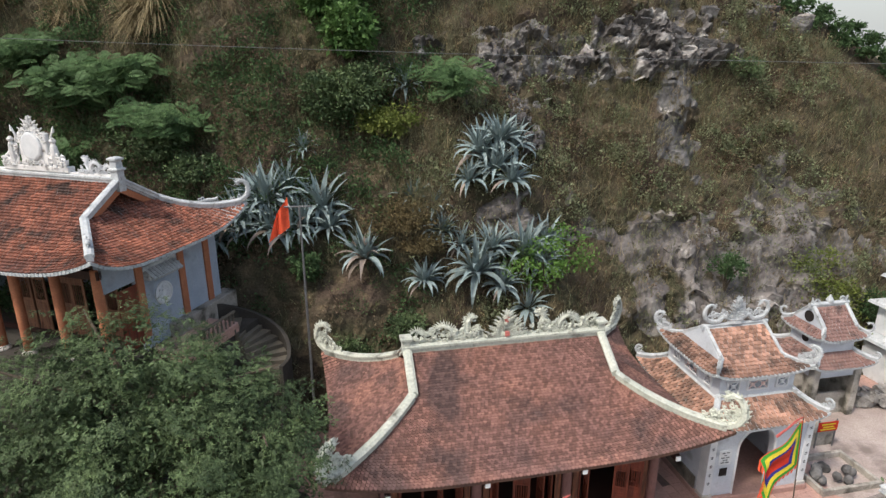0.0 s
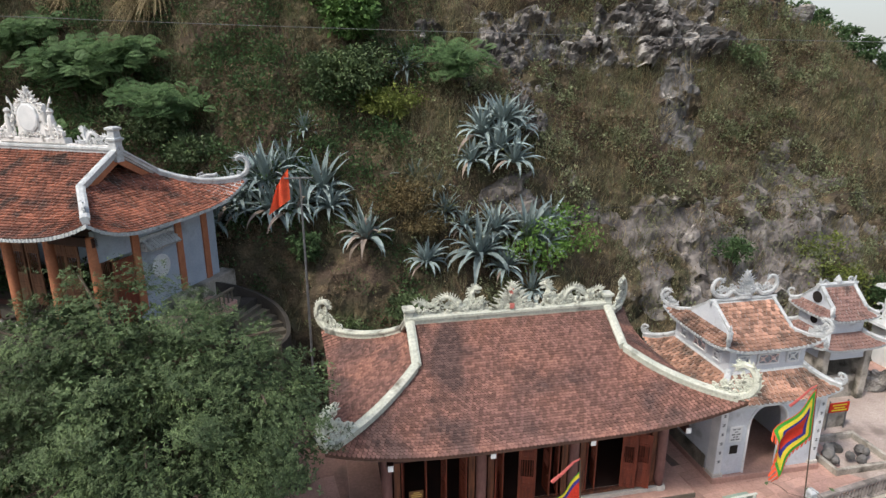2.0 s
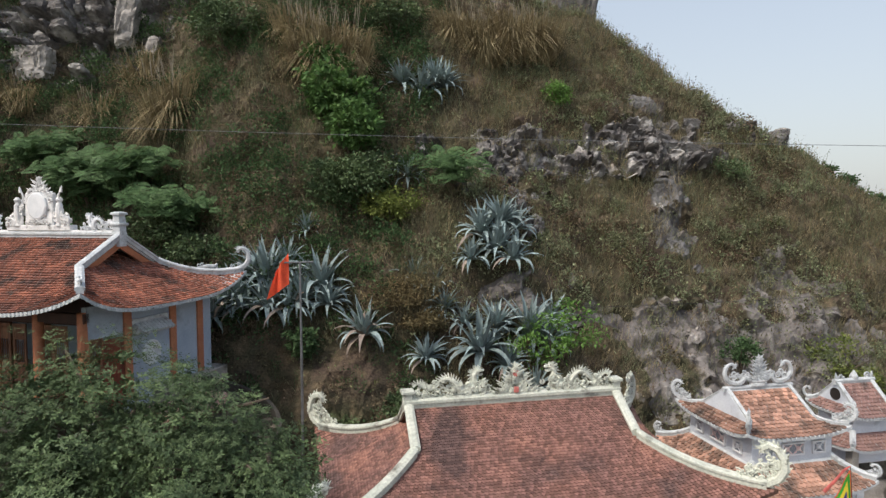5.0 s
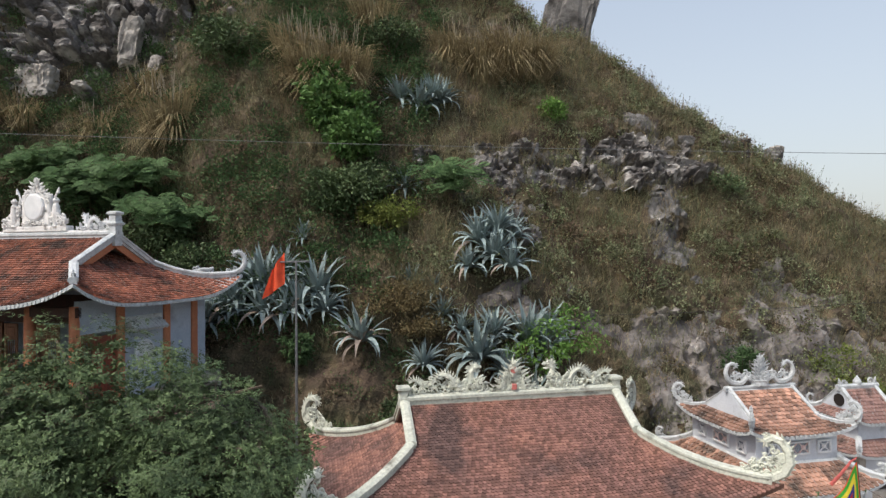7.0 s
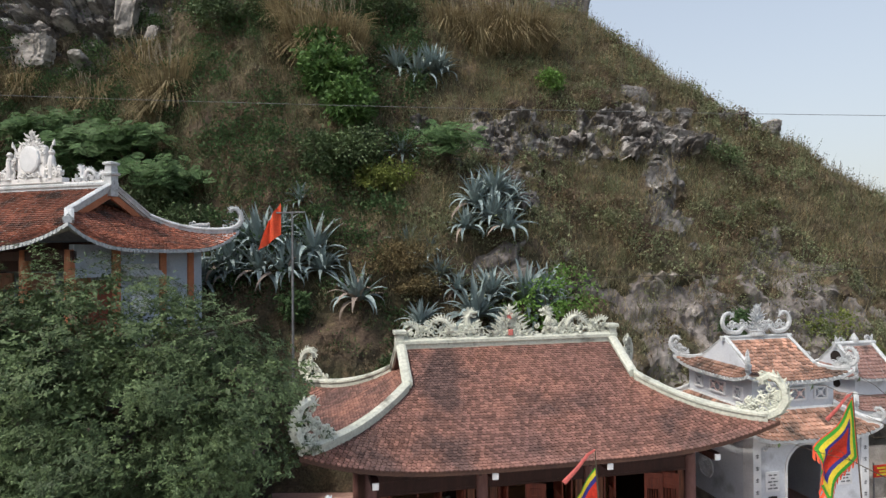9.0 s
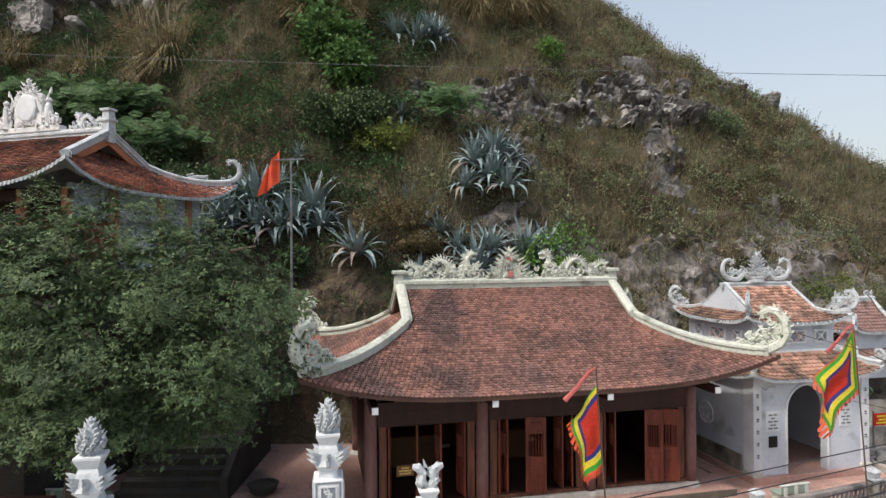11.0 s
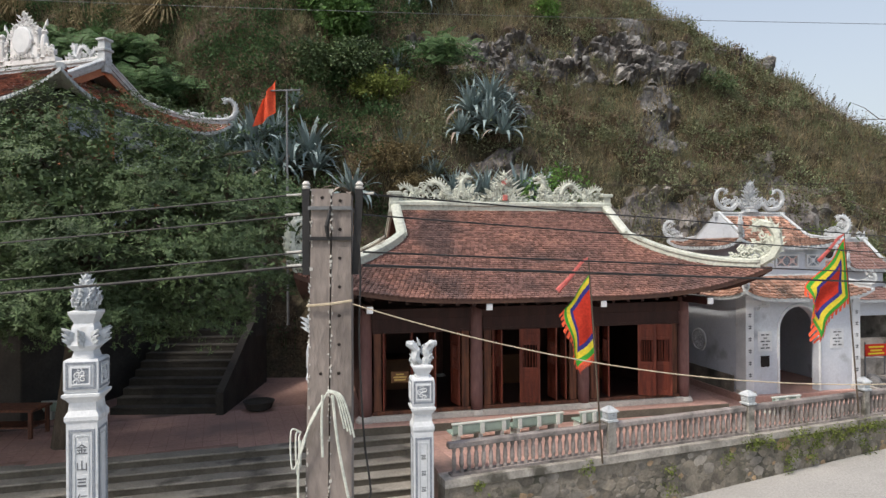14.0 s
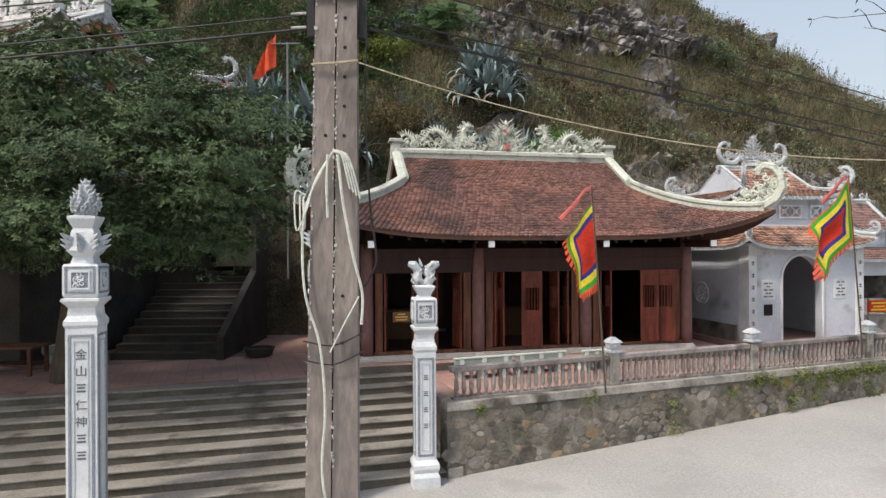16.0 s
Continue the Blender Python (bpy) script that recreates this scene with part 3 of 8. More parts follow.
def retaining_wall():
    """Rubble wall along the road, with a coping that carries the balustrade."""
    prism("retaining_wall", [at(W0, WU, WV, 0, 0), at(W0, WU, WV, 36, 0), at(W0, WU, WV, 36, 0.42), at(W0, WU, WV, 0, 0.42)], -0.8, TERRACE - 0.1, M_MORTAR, "stained rubble stone retaining wall beside the road", "wall")
    prism("wall_coping", [at(W0, WU, WV, -0.02, -0.06), at(W0, WU, WV, 36, -0.06), at(W0, WU, WV, 36, 0.40), at(W0, WU, WV, -0.02, 0.40)], TERRACE - 0.1, TERRACE + 0.06, M_COPING, "lichen-stained concrete coping along the wall", "coping")


retaining_wall()


def front_steps():
    """Nine broad steps from the road up to the terrace; each one runs under the next."""
    rise = (TERRACE - 0.02) / 9
    flight = thing("front_steps", pose(S0.x, S0.y, 0, 0, 0, STAIR_TURN), "broad flight of worn concrete steps with darker risers", "steps", kind="structure")
    for k in range(9):
        z = TERRACE - rise * k
        # risers darker and browner than the treads
        bm = bmesh.new()
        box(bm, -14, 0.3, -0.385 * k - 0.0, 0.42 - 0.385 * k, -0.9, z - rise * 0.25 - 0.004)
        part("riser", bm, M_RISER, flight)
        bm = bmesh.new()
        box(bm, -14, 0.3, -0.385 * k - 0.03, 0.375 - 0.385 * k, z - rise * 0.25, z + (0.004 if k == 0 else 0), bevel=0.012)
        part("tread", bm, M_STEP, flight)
    bm = bmesh.new()
    vs = [(0.3, 0.45, 1.72), (0.3, 0.0, 1.72), (0.3, -3.2, 0.25), (0.3, -3.2, -0.6), (0.3, 0.45, -0.6)]
    a = [bm.verts.new(v) for v in vs]
    b = [bm.verts.new((v[0] + 0.3, v[1], v[2])) for v in vs]
    bm.faces.new(a)
    bm.faces.new(b[::-1])
    for i in range(5):
        bm.faces.new((a[i], a[(i + 1) % 5], b[(i + 1) % 5], b[i]))
    part("cheek_wall", bm, M_COPING, flight)


front_steps()

# ---- roofs ----


class Roof:
    """A hip-and-gable roof with lifted corners, in the building's own frame (ridge along x)."""

    def __init__(self, lr, le, we, wk, zr, zk, ze, lift, bulge=0.0, sag=0.25):
        self.lr, self.le, self.we, self.wk, self.zr, self.zk, self.ze, self.lift, self.bulge, self.sag = lr, le, we, wk, zr, zk, ze, lift, bulge, sag

    def height(self, d):
        if d <= self.wk:
            return self.zr + (self.zk - self.zr) * d / self.wk
        s = (d - self.wk) / (self.we - self.wk)
        return self.zk + (self.ze - self.zk) * (s + self.sag * s * (1 - s))

    def front(self, a, d, sign=-1):
        """a in -1..1 across, d from the ridge down to the eave."""
        s = max(0.0, (d - self.wk) / (self.we - self.wk))
        half = self.lr + (self.le - self.lr) * s
        up = self.lift * s ** 2 * abs(a) ** 4
        out = self.bulge * s ** 2 * abs(a) ** 4
        return Vector((a * half + math.copysign(out, a), sign * (d + out), self.height(d) + up))

    def side(self, a, s, sign=1):
        """a in -1..1 along the side, s from the gable foot (0) to the eave (1)."""
        half = self.wk + (self.we - self.wk) * s
        up = self.lift * max(0, s) ** 2 * abs(a) ** 4
        out = self.bulge * max(0, s) ** 2 * abs(a) ** 4
        return Vector((sign * (self.lr + (self.le - self.lr) * s + out), a * half + math.copysign(out, a), self.height(self.wk + (self.we - self.wk) * s) + up))


def deck(name, fn, na, nb, thick, material, parent):
    verts, faces = [], []
    for lower in (0, 1):
        for j in range(nb + 1):
            for i in range(na + 1):
                p = fn(i / na, j / nb)
                verts.append(p - Vector((0, 0, thick * lower)))
    w, o = na + 1, (na + 1) * (nb + 1)
    for j in range(nb):
        for i in range(na):
            q = (j * w + i, j * w + i + 1, (j + 1) * w + i + 1, (j + 1) * w + i)
            faces.append(q)
            faces.append(tuple(o + k for k in q[::-1]))
    for i in range(na):
        faces.append((nb * w + i, nb * w + i + 1, o + nb * w + i + 1, o + nb * w + i))
        faces.append((i + 1, i, o + i, o + i + 1))
    for j in range(nb):
        faces.append((j * w, (j + 1) * w, o + (j + 1) * w, o + j * w))
        faces.append(((j + 1) * w + na, j * w + na, o + j * w + na, o + (j + 1) * w + na))
    return raw(name, verts, faces, material, parent)


TILE_SHAPE = [(-0.5, 0), (0.5, 0), (0.5, 0.56), (0.2, 0.94), (-0.2, 0.94), (-0.5, 0.56)]


def lay_tiles(parent, fn, width_at, length, pitch, course, material, singles=0, hump=0.0):
    """Courses of scale-ended tiles over fn(x, t): x in metres across, t in metres down from the top (length in all).
    The lowest `singles` tiles are objects of their own, the rest one joined part."""
    rows = int(length / course)
    verts, faces, made = [], [], 0
    for r in range(rows):
        t1 = length - r * course + 0.03
        t0 = t1 - course * 1.35
        tm = max(0.0, min(length, (t0 + t1) / 2))
        half = width_at(tm)
        n = max(1, int(2 * half / pitch))
        p = 2 * half / n
        for c in range(n):
            x = -half + (c + 0.5 + (0.25 if r % 2 else -0.25)) * p
            x = max(-half + p * 0.4, min(half - p * 0.4, x))
            o = fn(x, max(0.0, t0))
            e = fn(x, min(length, t1))
            dn = (e - o)
            if dn.length < 1e-4:
                continue
            dn = dn.normalized() * (t1 - t0)
            ac = fn(min(half, x + 0.05), tm) - fn(max(-half, x - 0.05), tm)
            ac = ac.normalized() * p * 0.96
            nm = ac.cross(dn).normalized()
            if nm.z < 0:
                nm = -nm
            j = random.uniform(-0.006, 0.008)
            pts = [o + ac * a + dn * b + nm * (0.012 + 0.030 * b + j + hump * (1 - 4 * a * a)) for a, b in TILE_SHAPE]
            lip = [q - nm * 0.034 for q in pts[2:]]
            if made < singles:
                me = bpy.data.meshes.new("tile")
                me.from_pydata([tuple(v) for v in pts + lip], [], [(0, 1, 2, 3, 4, 5), (2, 6, 7, 3), (3, 7, 8, 4), (4, 8, 9, 5)])
                me.materials.append(material)
                link("tile", me, parent)
                made += 1
            else:
                k = len(verts)
                verts += pts + lip
                faces += [(k, k + 1, k + 2, k + 3, k + 4, k + 5), (k + 2, k + 6, k + 7, k + 3), (k + 3, k + 7, k + 8, k + 4), (k + 4, k + 8, k + 9, k + 5)]
    ob = raw("tiles", verts, faces, material, parent)
    ob["kind"] = "stuff"
    return ob


def sweep_beam(bm, pts, w, h):
    """A plaster ridge of rectangular section with a small capping roll along points."""
    pts = [Vector(p) for p in pts]
    rings = []
    for i, p in enumerate(pts):
        d = pts[min(i + 1, len(pts) - 1)] - pts[max(0, i - 1)]
        side = Vector((d.y, -d.x, 0))
        side = side.normalized() if side.length > 1e-6 else Vector((1, 0, 0))
        sec = [(-1.0, -0.25), (-1.0, 0.35), (-1.35, 0.45), (-1.35, 0.75), (-0.6, 1.0), (0.6, 1.0), (1.35, 0.75), (1.35, 0.45), (1.0, 0.35), (1.0, -0.25)]
        rings.append([bm.verts.new(p + side * (a * w / 2) + Vector((0, 0, b * h))) for a, b in sec])
    n = len(rings[0])
    for a, b in zip(rings, rings[1:]):
        for k in range(n):
            bm.faces.new((a[k], a[(k + 1) % n], b[(k + 1) % n], b[k]))
    bm.faces.new(rings[0][::-1])
    bm.faces.new(rings[-1])


def horn(bm, tip, out, size, rng, fill=True):
    """The curled end of a hip ridge: a C-shaped tusk with a spiny back and scrolls inside it."""
    tip, out, up = Vector(tip), Vector((out[0], out[1], 0)).normalized(), Vector((0, 0, 1))
    c = [(-0.75, -0.02), (-0.45, -0.03), (-0.15, 0.03), (0.08, 0.18), (0.2, 0.42), (0.18, 0.68), (0.05, 0.88), (-0.14, 0.95), (-0.28, 0.86), (-0.26, 0.74)]
    pts = [tip + out * (a * size) + up * (b * size) for a, b in c]
    rad = [0.08, 0.10, 0.115, 0.12, 0.12, 0.11, 0.1, 0.09, 0.08, 0.05]
    tube(bm, pts, [r * size for r in rad], 6)
    for k in range(12):      # maned head at the end of the curl
        a = rng.uniform(0, 6.28)
        spike(bm, pts[-2], (out * math.cos(a) * 0.2 + up * math.sin(a) * 0.2) * size, 0.035 * size)
    for i in range(2, len(pts) - 1):
        d = (pts[i] - pts[i - 1]).normalized()
        nrm = (out * d.dot(up) - up * d.dot(out))
        for f in (0.0, 0.5):
            q = pts[i - 1].lerp(pts[i], f)
            spike(bm, q + nrm * 0.06 * size, (nrm * 0.8 + d * 0.5) * 0.15 * size, 0.045 * size)
    if fill:
        lat = out.cross(up)
        for a, b, r in [(-0.6, 0.12, 0.13), (-0.36, 0.2, 0.17), (-0.1, 0.28, 0.15), (-0.02, 0.5, 0.13), (-0.3, 0.42, 0.12), (-0.5, 0.3, 0.1), (-0.78, 0.06, 0.08), (-0.12, 0.66, 0.09)]:
            s = rng.choice((-1, 1))
            spiral(bm, tip + out * (a * size) + up * (b * size) + lat * rng.uniform(-0.03, 0.03), out, up, r * size, 1.2, 0.034 * size, rng.uniform(0, 6), 11, s)
            spike(bm, tip + out * (a * size) + up * ((b + r * 0.6) * size), (up + out * rng.uniform(-0.7, 0.3)) * r * size, 0.03 * size)
        for k in range(54):      # clouds packed inside the curl
            a = rng.uniform(-0.85, 0.08)
            b = rng.uniform(0.04, 0.16 + 0.55 * max(0.0, 1 - abs(a + 0.1) / 0.75))
            q = tip + out * (a * size) + up * (b * size) + lat * rng.uniform(-0.07, 0.07)
            if k % 3:
                spiral(bm, q, out, up, rng.uniform(0.06, 0.1) * size, 1.1, 0.028 * size, rng.uniform(0, 6), 9, rng.choice((-1, 1)))
            else:
                blob(bm, q, 0.055 * size)
    else:
        for a, b, r in [(-0.5, 0.12, 0.12), (-0.25, 0.2, 0.12)]:
            spiral(bm, tip + out * (a * size) + up * (b * size), out, up, r * size, 1.2, 0.034 * size, rng.uniform(0, 6), 11)


def roof_on(parent, R, pitch, course, m_tile, m_ridge, m_horn, horn_size, rng, ridge_h=0.28, singles=120, hump=0.0, beam=0.2, fill=True, run_in=0.22, m_gable=None, front_horns=True, m_ends=None):
    """All of a hip-and-gable roof as parts of its building."""
    steps = 200
    # arc lengths so that courses keep their true size on the slope
    ds = np.linspace(0, R.we, steps)
    zs = np.array([R.height(float(d)) for d in ds])
    arc = np.concatenate([[0], np.cumsum(np.hypot(np.diff(ds), np.diff(zs)))])
    side_d = np.linspace(-run_in, 1, steps)
    sx = side_d * (R.le - R.lr)
    sz = np.array([R.height(R.wk + (R.we - R.wk) * float(s)) for s in side_d])
    sarc = np.concatenate([[0], np.cumsum(np.hypot(np.diff(sx), np.diff(sz)))])

    def half_front(d):
        return R.lr + (R.le - R.lr) * max(0.0, (d - R.wk) / (R.we - R.wk))

    if m_ends:
        # round tile ends under the eaves
        bm = bmesh.new()
        for half, at, out in ((R.le, lambda a: R.front(a, R.we, -1), Vector((0, -1, 0))), (R.we, lambda a: R.side(a, 1.0, -1), Vector((-1, 0, 0))), (R.we, lambda a: R.side(a, 1.0, 1), Vector((1, 0, 0)))):
            for i in range(int(2 * half / pitch)):
                p = at(-0.97 + 1.94 * i / (2 * half / pitch - 1)) + Vector((0, 0, -0.05))
                tube(bm, [p - out * 0.06, p + out * 0.025], pitch * 0.27, 7)
        tagged(part("eave_edging", bm, m_ends, parent, "row of pale round tile ends"), kind="stuff")
    for sign in (-1, 1):
        deck("roof_deck", lambda a, b: R.front(a * 2 - 1, b * R.we, sign), 24, 14, 0.11, m_ends or M_DECK, parent)

        def fn(x, t):
            d = float(np.interp(t, arc, ds))
            return R.front(max(-1, min(1, x / half_front(d))), d, sign)

        lay_tiles(parent, fn, lambda t: half_front(float(np.interp(t, arc, ds))) - 0.03, float(arc[-1]), pitch, course, m_tile, singles if sign < 0 else 0, hump)
        deck("roof_deck", lambda a, b: R.side(a * 2 - 1, -run_in + (1 + run_in) * b, sign), 16, 10, 0.11, m_ends or M_DECK, parent)

        def fs(x, t):
            s = float(np.interp(t, sarc, side_d))
            return R.side(max(-1, min(1, x / (R.wk + (R.we - R.wk) * s))), s, sign)

        lay_tiles(parent, fs, lambda t: R.wk + (R.we - R.wk) * float(np.interp(t, sarc, side_d)) - 0.03, float(sarc[-1]), pitch, course, m_tile, 0, hump)
        # gable wall; M_DARK puts the shade of the roof recess into its colour
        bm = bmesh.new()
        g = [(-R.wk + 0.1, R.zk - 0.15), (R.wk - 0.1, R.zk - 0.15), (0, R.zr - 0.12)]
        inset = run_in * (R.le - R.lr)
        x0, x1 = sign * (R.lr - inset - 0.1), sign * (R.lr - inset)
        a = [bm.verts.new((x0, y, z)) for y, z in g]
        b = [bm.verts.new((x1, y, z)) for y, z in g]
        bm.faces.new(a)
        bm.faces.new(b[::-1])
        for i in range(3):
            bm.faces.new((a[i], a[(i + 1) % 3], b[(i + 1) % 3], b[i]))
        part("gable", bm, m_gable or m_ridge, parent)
        # verge ridges and hip ridges, one mesh each, with the curled ends
        for fb in (-1, 1):
            bm = bmesh.new()
            sweep_beam(bm, [R.front(sign * 1.0, d, fb) + Vector((-sign * 0.04, 0, 0.02)) for d in np.linspace(0.02, R.wk, 6)], beam, ridge_h * 0.75)
            part("verge_ridge", bm, m_ridge, parent)
            bm = bmesh.new()
            path = [R.front(sign * 1.0, R.wk + (R.we - R.wk) * s, fb) + Vector((0, 0, 0.02)) for s in np.linspace(0.0, 0.93, 12)]
            sweep_beam(bm, path, beam, ridge_h * 0.75)
            hr = part("hip_ridge", bm, m_ridge, parent)
            if fb < 0 and not front_horns:
                continue
            bm = bmesh.new()
            tip = R.front(sign * 1.0, R.we * 0.985, fb)
            prev = R.front(sign * 1.0, R.we * 0.9, fb)
            horn(bm, tip + Vector((0, 0, 0.09)), tip - prev, horn_size, rng, fill)
            part("horn_ornament", bm, m_horn, parent, "curled openwork stucco horn")
    bm = bmesh.new()
    sweep_beam(bm, [(x, 0, R.zr - 0.04) for x in np.linspace(-R.lr - 0.12, R.lr + 0.12, 8)], beam * 1.2, ridge_h)
    part("ridge", bm, m_ridge, parent)

# ---- ornaments ----


def blob(bm, c, r, flat=1.0):
    """A small lump of stucco."""
    vs = bmesh.ops.create_icosphere(bm, subdivisions=1, radius=1.0)["verts"]
    for v in vs:
        v.co = Vector(c) + Vector((v.co.x * r, v.co.y * r * flat, v.co.z * r * 0.85))


def dragon(bm, x_tail, x_head, z, rng, size=1.0):
    """A ridge dragon in stucco: looped body with a spiny back, lifted maned head, clouds under it."""
    s = 1 if x_head > x_tail else -1
    ln = abs(x_head - x_tail)
    shape = [(0.0, 0.42), (0.07, 0.5), (0.16, 0.34), (0.26, 0.28), (0.36, 0.52), (0.46, 0.66), (0.56, 0.54), (0.62, 0.3), (0.72, 0.2), (0.82, 0.3), (0.86, 0.5), (0.85, 0.7), (0.9, 0.82)]
    path = smooth_path([(x_tail + s * ln * a, 0.06 * math.sin(9 * a), z + b * size) for a, b in shape], 4)
    n = len(path) - 1
    rad = [(0.03 + 0.06 * min(1.0, 1.6 * i / n)) * (0.6 + 0.4 * size) for i in range(n + 1)]
    tube(bm, path, rad, 7)
    for i in range(1, n):
        d = (path[i + 1] - path[i - 1]).normalized()
        nrm = Vector((-d.z * s, 0, d.x * s))
        if nrm.z < -0.3:
            continue
        spike(bm, path[i] + nrm * rad[i] * 0.8, (nrm * 0.17 - d * 0.09) * size + Vector((0, rng.uniform(-0.03, 0.03), 0)), 0.042 * size)
    # clouds, legs and flame tufts along the ridge
    for i in range(int(17 * ln * (0.5 + 0.5 * size))):
        f = rng.uniform(-0.02, 0.98)
        q = Vector((x_tail + s * ln * f, rng.uniform(-0.12, 0.08), z + size * (0.03 + 0.27 * rng.random() ** 1.4)))
        if rng.random() < 0.45:
            blob(bm, q, rng.uniform(0.06, 0.11) * size, 0.8)
        else:
            spiral(bm, q, (1, 0, 0), (0, 0, 1), rng.uniform(0.09, 0.15) * size, 1.15, 0.038 * size, rng.uniform(0, 6), 10, rng.choice((-1, 1)))
    for i in range(int(34 * ln)):      # flames and whorls up to a ragged outline
        f = rng.uniform(-0.03, 0.8)
        top = 0.5 + 0.17 * math.sin(f * 8.5 - 2.2) + 0.08 * math.sin(f * 31)
        if f > 0.58:
            top -= 0.9 * (f - 0.58)
        q = Vector((x_tail + s * ln * f, rng.uniform(-0.12, 0.08), z + size * top * rng.uniform(0.2, 1.0)))
        if i % 2:
            spike(bm, q, (rng.uniform(-0.16, 0.16) * size, rng.uniform(-0.06, 0.03), rng.uniform(0.03, 0.17) * size), 0.034 * size)
        else:
            spiral(bm, q, (1, 0, 0), (0, 0, 1), rng.uniform(0.06, 0.11) * size, 1.1, 0.03 * size, rng.uniform(0, 6), 9, rng.choice((-1, 1)))
    for i in range(int(9 * ln)):      # whorls about the chest and before the head
        q = Vector((x_tail + s * ln * rng.uniform(0.74, 1.08), rng.uniform(-0.12, 0.06), z + size * rng.uniform(0.05, 0.5)))
        spiral(bm, q, (1, 0, 0), (0, 0, 1), rng.uniform(0.07, 0.12) * size, 1.1, 0.032 * size, rng.uniform(0, 6), 9, rng.choice((-1, 1)))
        spike(bm, q, (s * rng.uniform(-0.05, 0.16) * size, -0.03, rng.uniform(0.02, 0.15) * size), 0.034 * size)
    for f in (0.3, 0.78):
        q = Vector((x_tail + s * ln * f, -0.06, z + 0.2 * size))
        tube(bm, [q, q + Vector((s * 0.12, -0.03, 0.05)) * size, q + Vector((s * 0.2, -0.04, -0.1)) * size], [0.06 * size, 0.05 * size, 0.03 * size], 6)
    # head, jaws, mane and horns
    h = path[-1]
    tube(bm, [h + Vector((-s * 0.1, 0, -0.02)) * size, h + Vector((s * 0.03, 0, 0.05)) * size, h + Vector((s * 0.16, 0, 0.03)) * size, h + Vector((s * 0.24, 0, 0.05)) * size], [0.07 * size, 0.095 * size, 0.07 * size, 0.04 * size], 7)
    tube(bm, [h + Vector((0, 0, -0.06)) * size, h + Vector((s * 0.12, 0, -0.12)) * size, h + Vector((s * 0.2, 0, -0.1)) * size], [0.06 * size, 0.05 * size, 0.025 * size], 6)
    for k in range(30):
        a = rng.uniform(0.0, 4.6)
        spike(bm, h + Vector((-s * 0.05, rng.uniform(-0.07, 0.07), 0.02)) * size, Vector((s * 0.26 * math.cos(a), rng.uniform(-0.1, 0.1), 0.22 * math.sin(a))) * size, 0.036 * size)


def flame_mass(bm, c, half, height, rng, rows=7, deep=0.12):
    """A leafy stucco crest, broad at its foot and pointed above, upright in the plane of x and z."""
    c = Vector(c)
    box(bm, c.x - half * 0.62, c.x + half * 0.62, c.y - deep * 0.7, c.y + deep * 0.7, c.z, c.z + height * 0.86, taper=0.86)
    for r in range(rows):
        f = r / (rows - 1)
        w = half * (1 - f) ** 0.85 * (1.0 + 0.12 * math.sin(r * 2.6))
        z = c.z + height * (0.04 + 0.82 * f)
        k = max(1, int(w / 0.1))
        for i in range(-k, k + 1):
            a = i / k
            q = Vector((c.x + a * w * 0.85, c.y - deep * rng.uniform(0.2, 1.0), z + rng.uniform(-0.02, 0.02)))
            d = Vector((a * 0.16 * half / 0.6 + rng.uniform(-0.03, 0.03), -0.04, 0.1 + 0.05 * f))
            spike(bm, q, d * (height / 1.1) ** 0.5 * rng.uniform(0.8, 1.3), 0.034)
            if rng.random() < 0.45:
                spiral(bm, q + Vector((0, -0.02, 0)), (1, 0, 0), (0, 0, 1), rng.uniform(0.05, 0.085), 1.1, 0.026, rng.uniform(0, 6), 8, rng.choice((-1, 1)))
        for sd in (-1, 1):
            spike(bm, (c.x + sd * w * 0.9, c.y, z), Vector((sd * 0.14, 0, 0.09)) * (0.6 + 0.4 * height), 0.045)
    spike(bm, c + Vector((0, 0, height * 0.82)), (0, 0, height * 0.2), 0.06)


def round_column(name, parent, x, y, z0, z1, r, material, base=True):
    bm = bmesh.new()
    lathe(bm, [(r * 0.96, z0 + (0.14 if base else 0)), (r, z0 + 0.6), (r * 0.98, z1 - 0.5), (r * 0.9, z1)], 16, Matrix.Translation((x, y, 0)))
    col = part(name, bm, material, parent, smooth=True)
    if base:
        bm = bmesh.new()
        lathe(bm, [(r * 1.5, z0), (r * 1.55, z0 + 0.05), (r * 1.35, z0 + 0.1), (r * 1.12, z0 + 0.15)], 16, Matrix.Translation((x, y, 0)))
        part("column_base", bm, M_STONE, col, "pale stone drum base")
    return col


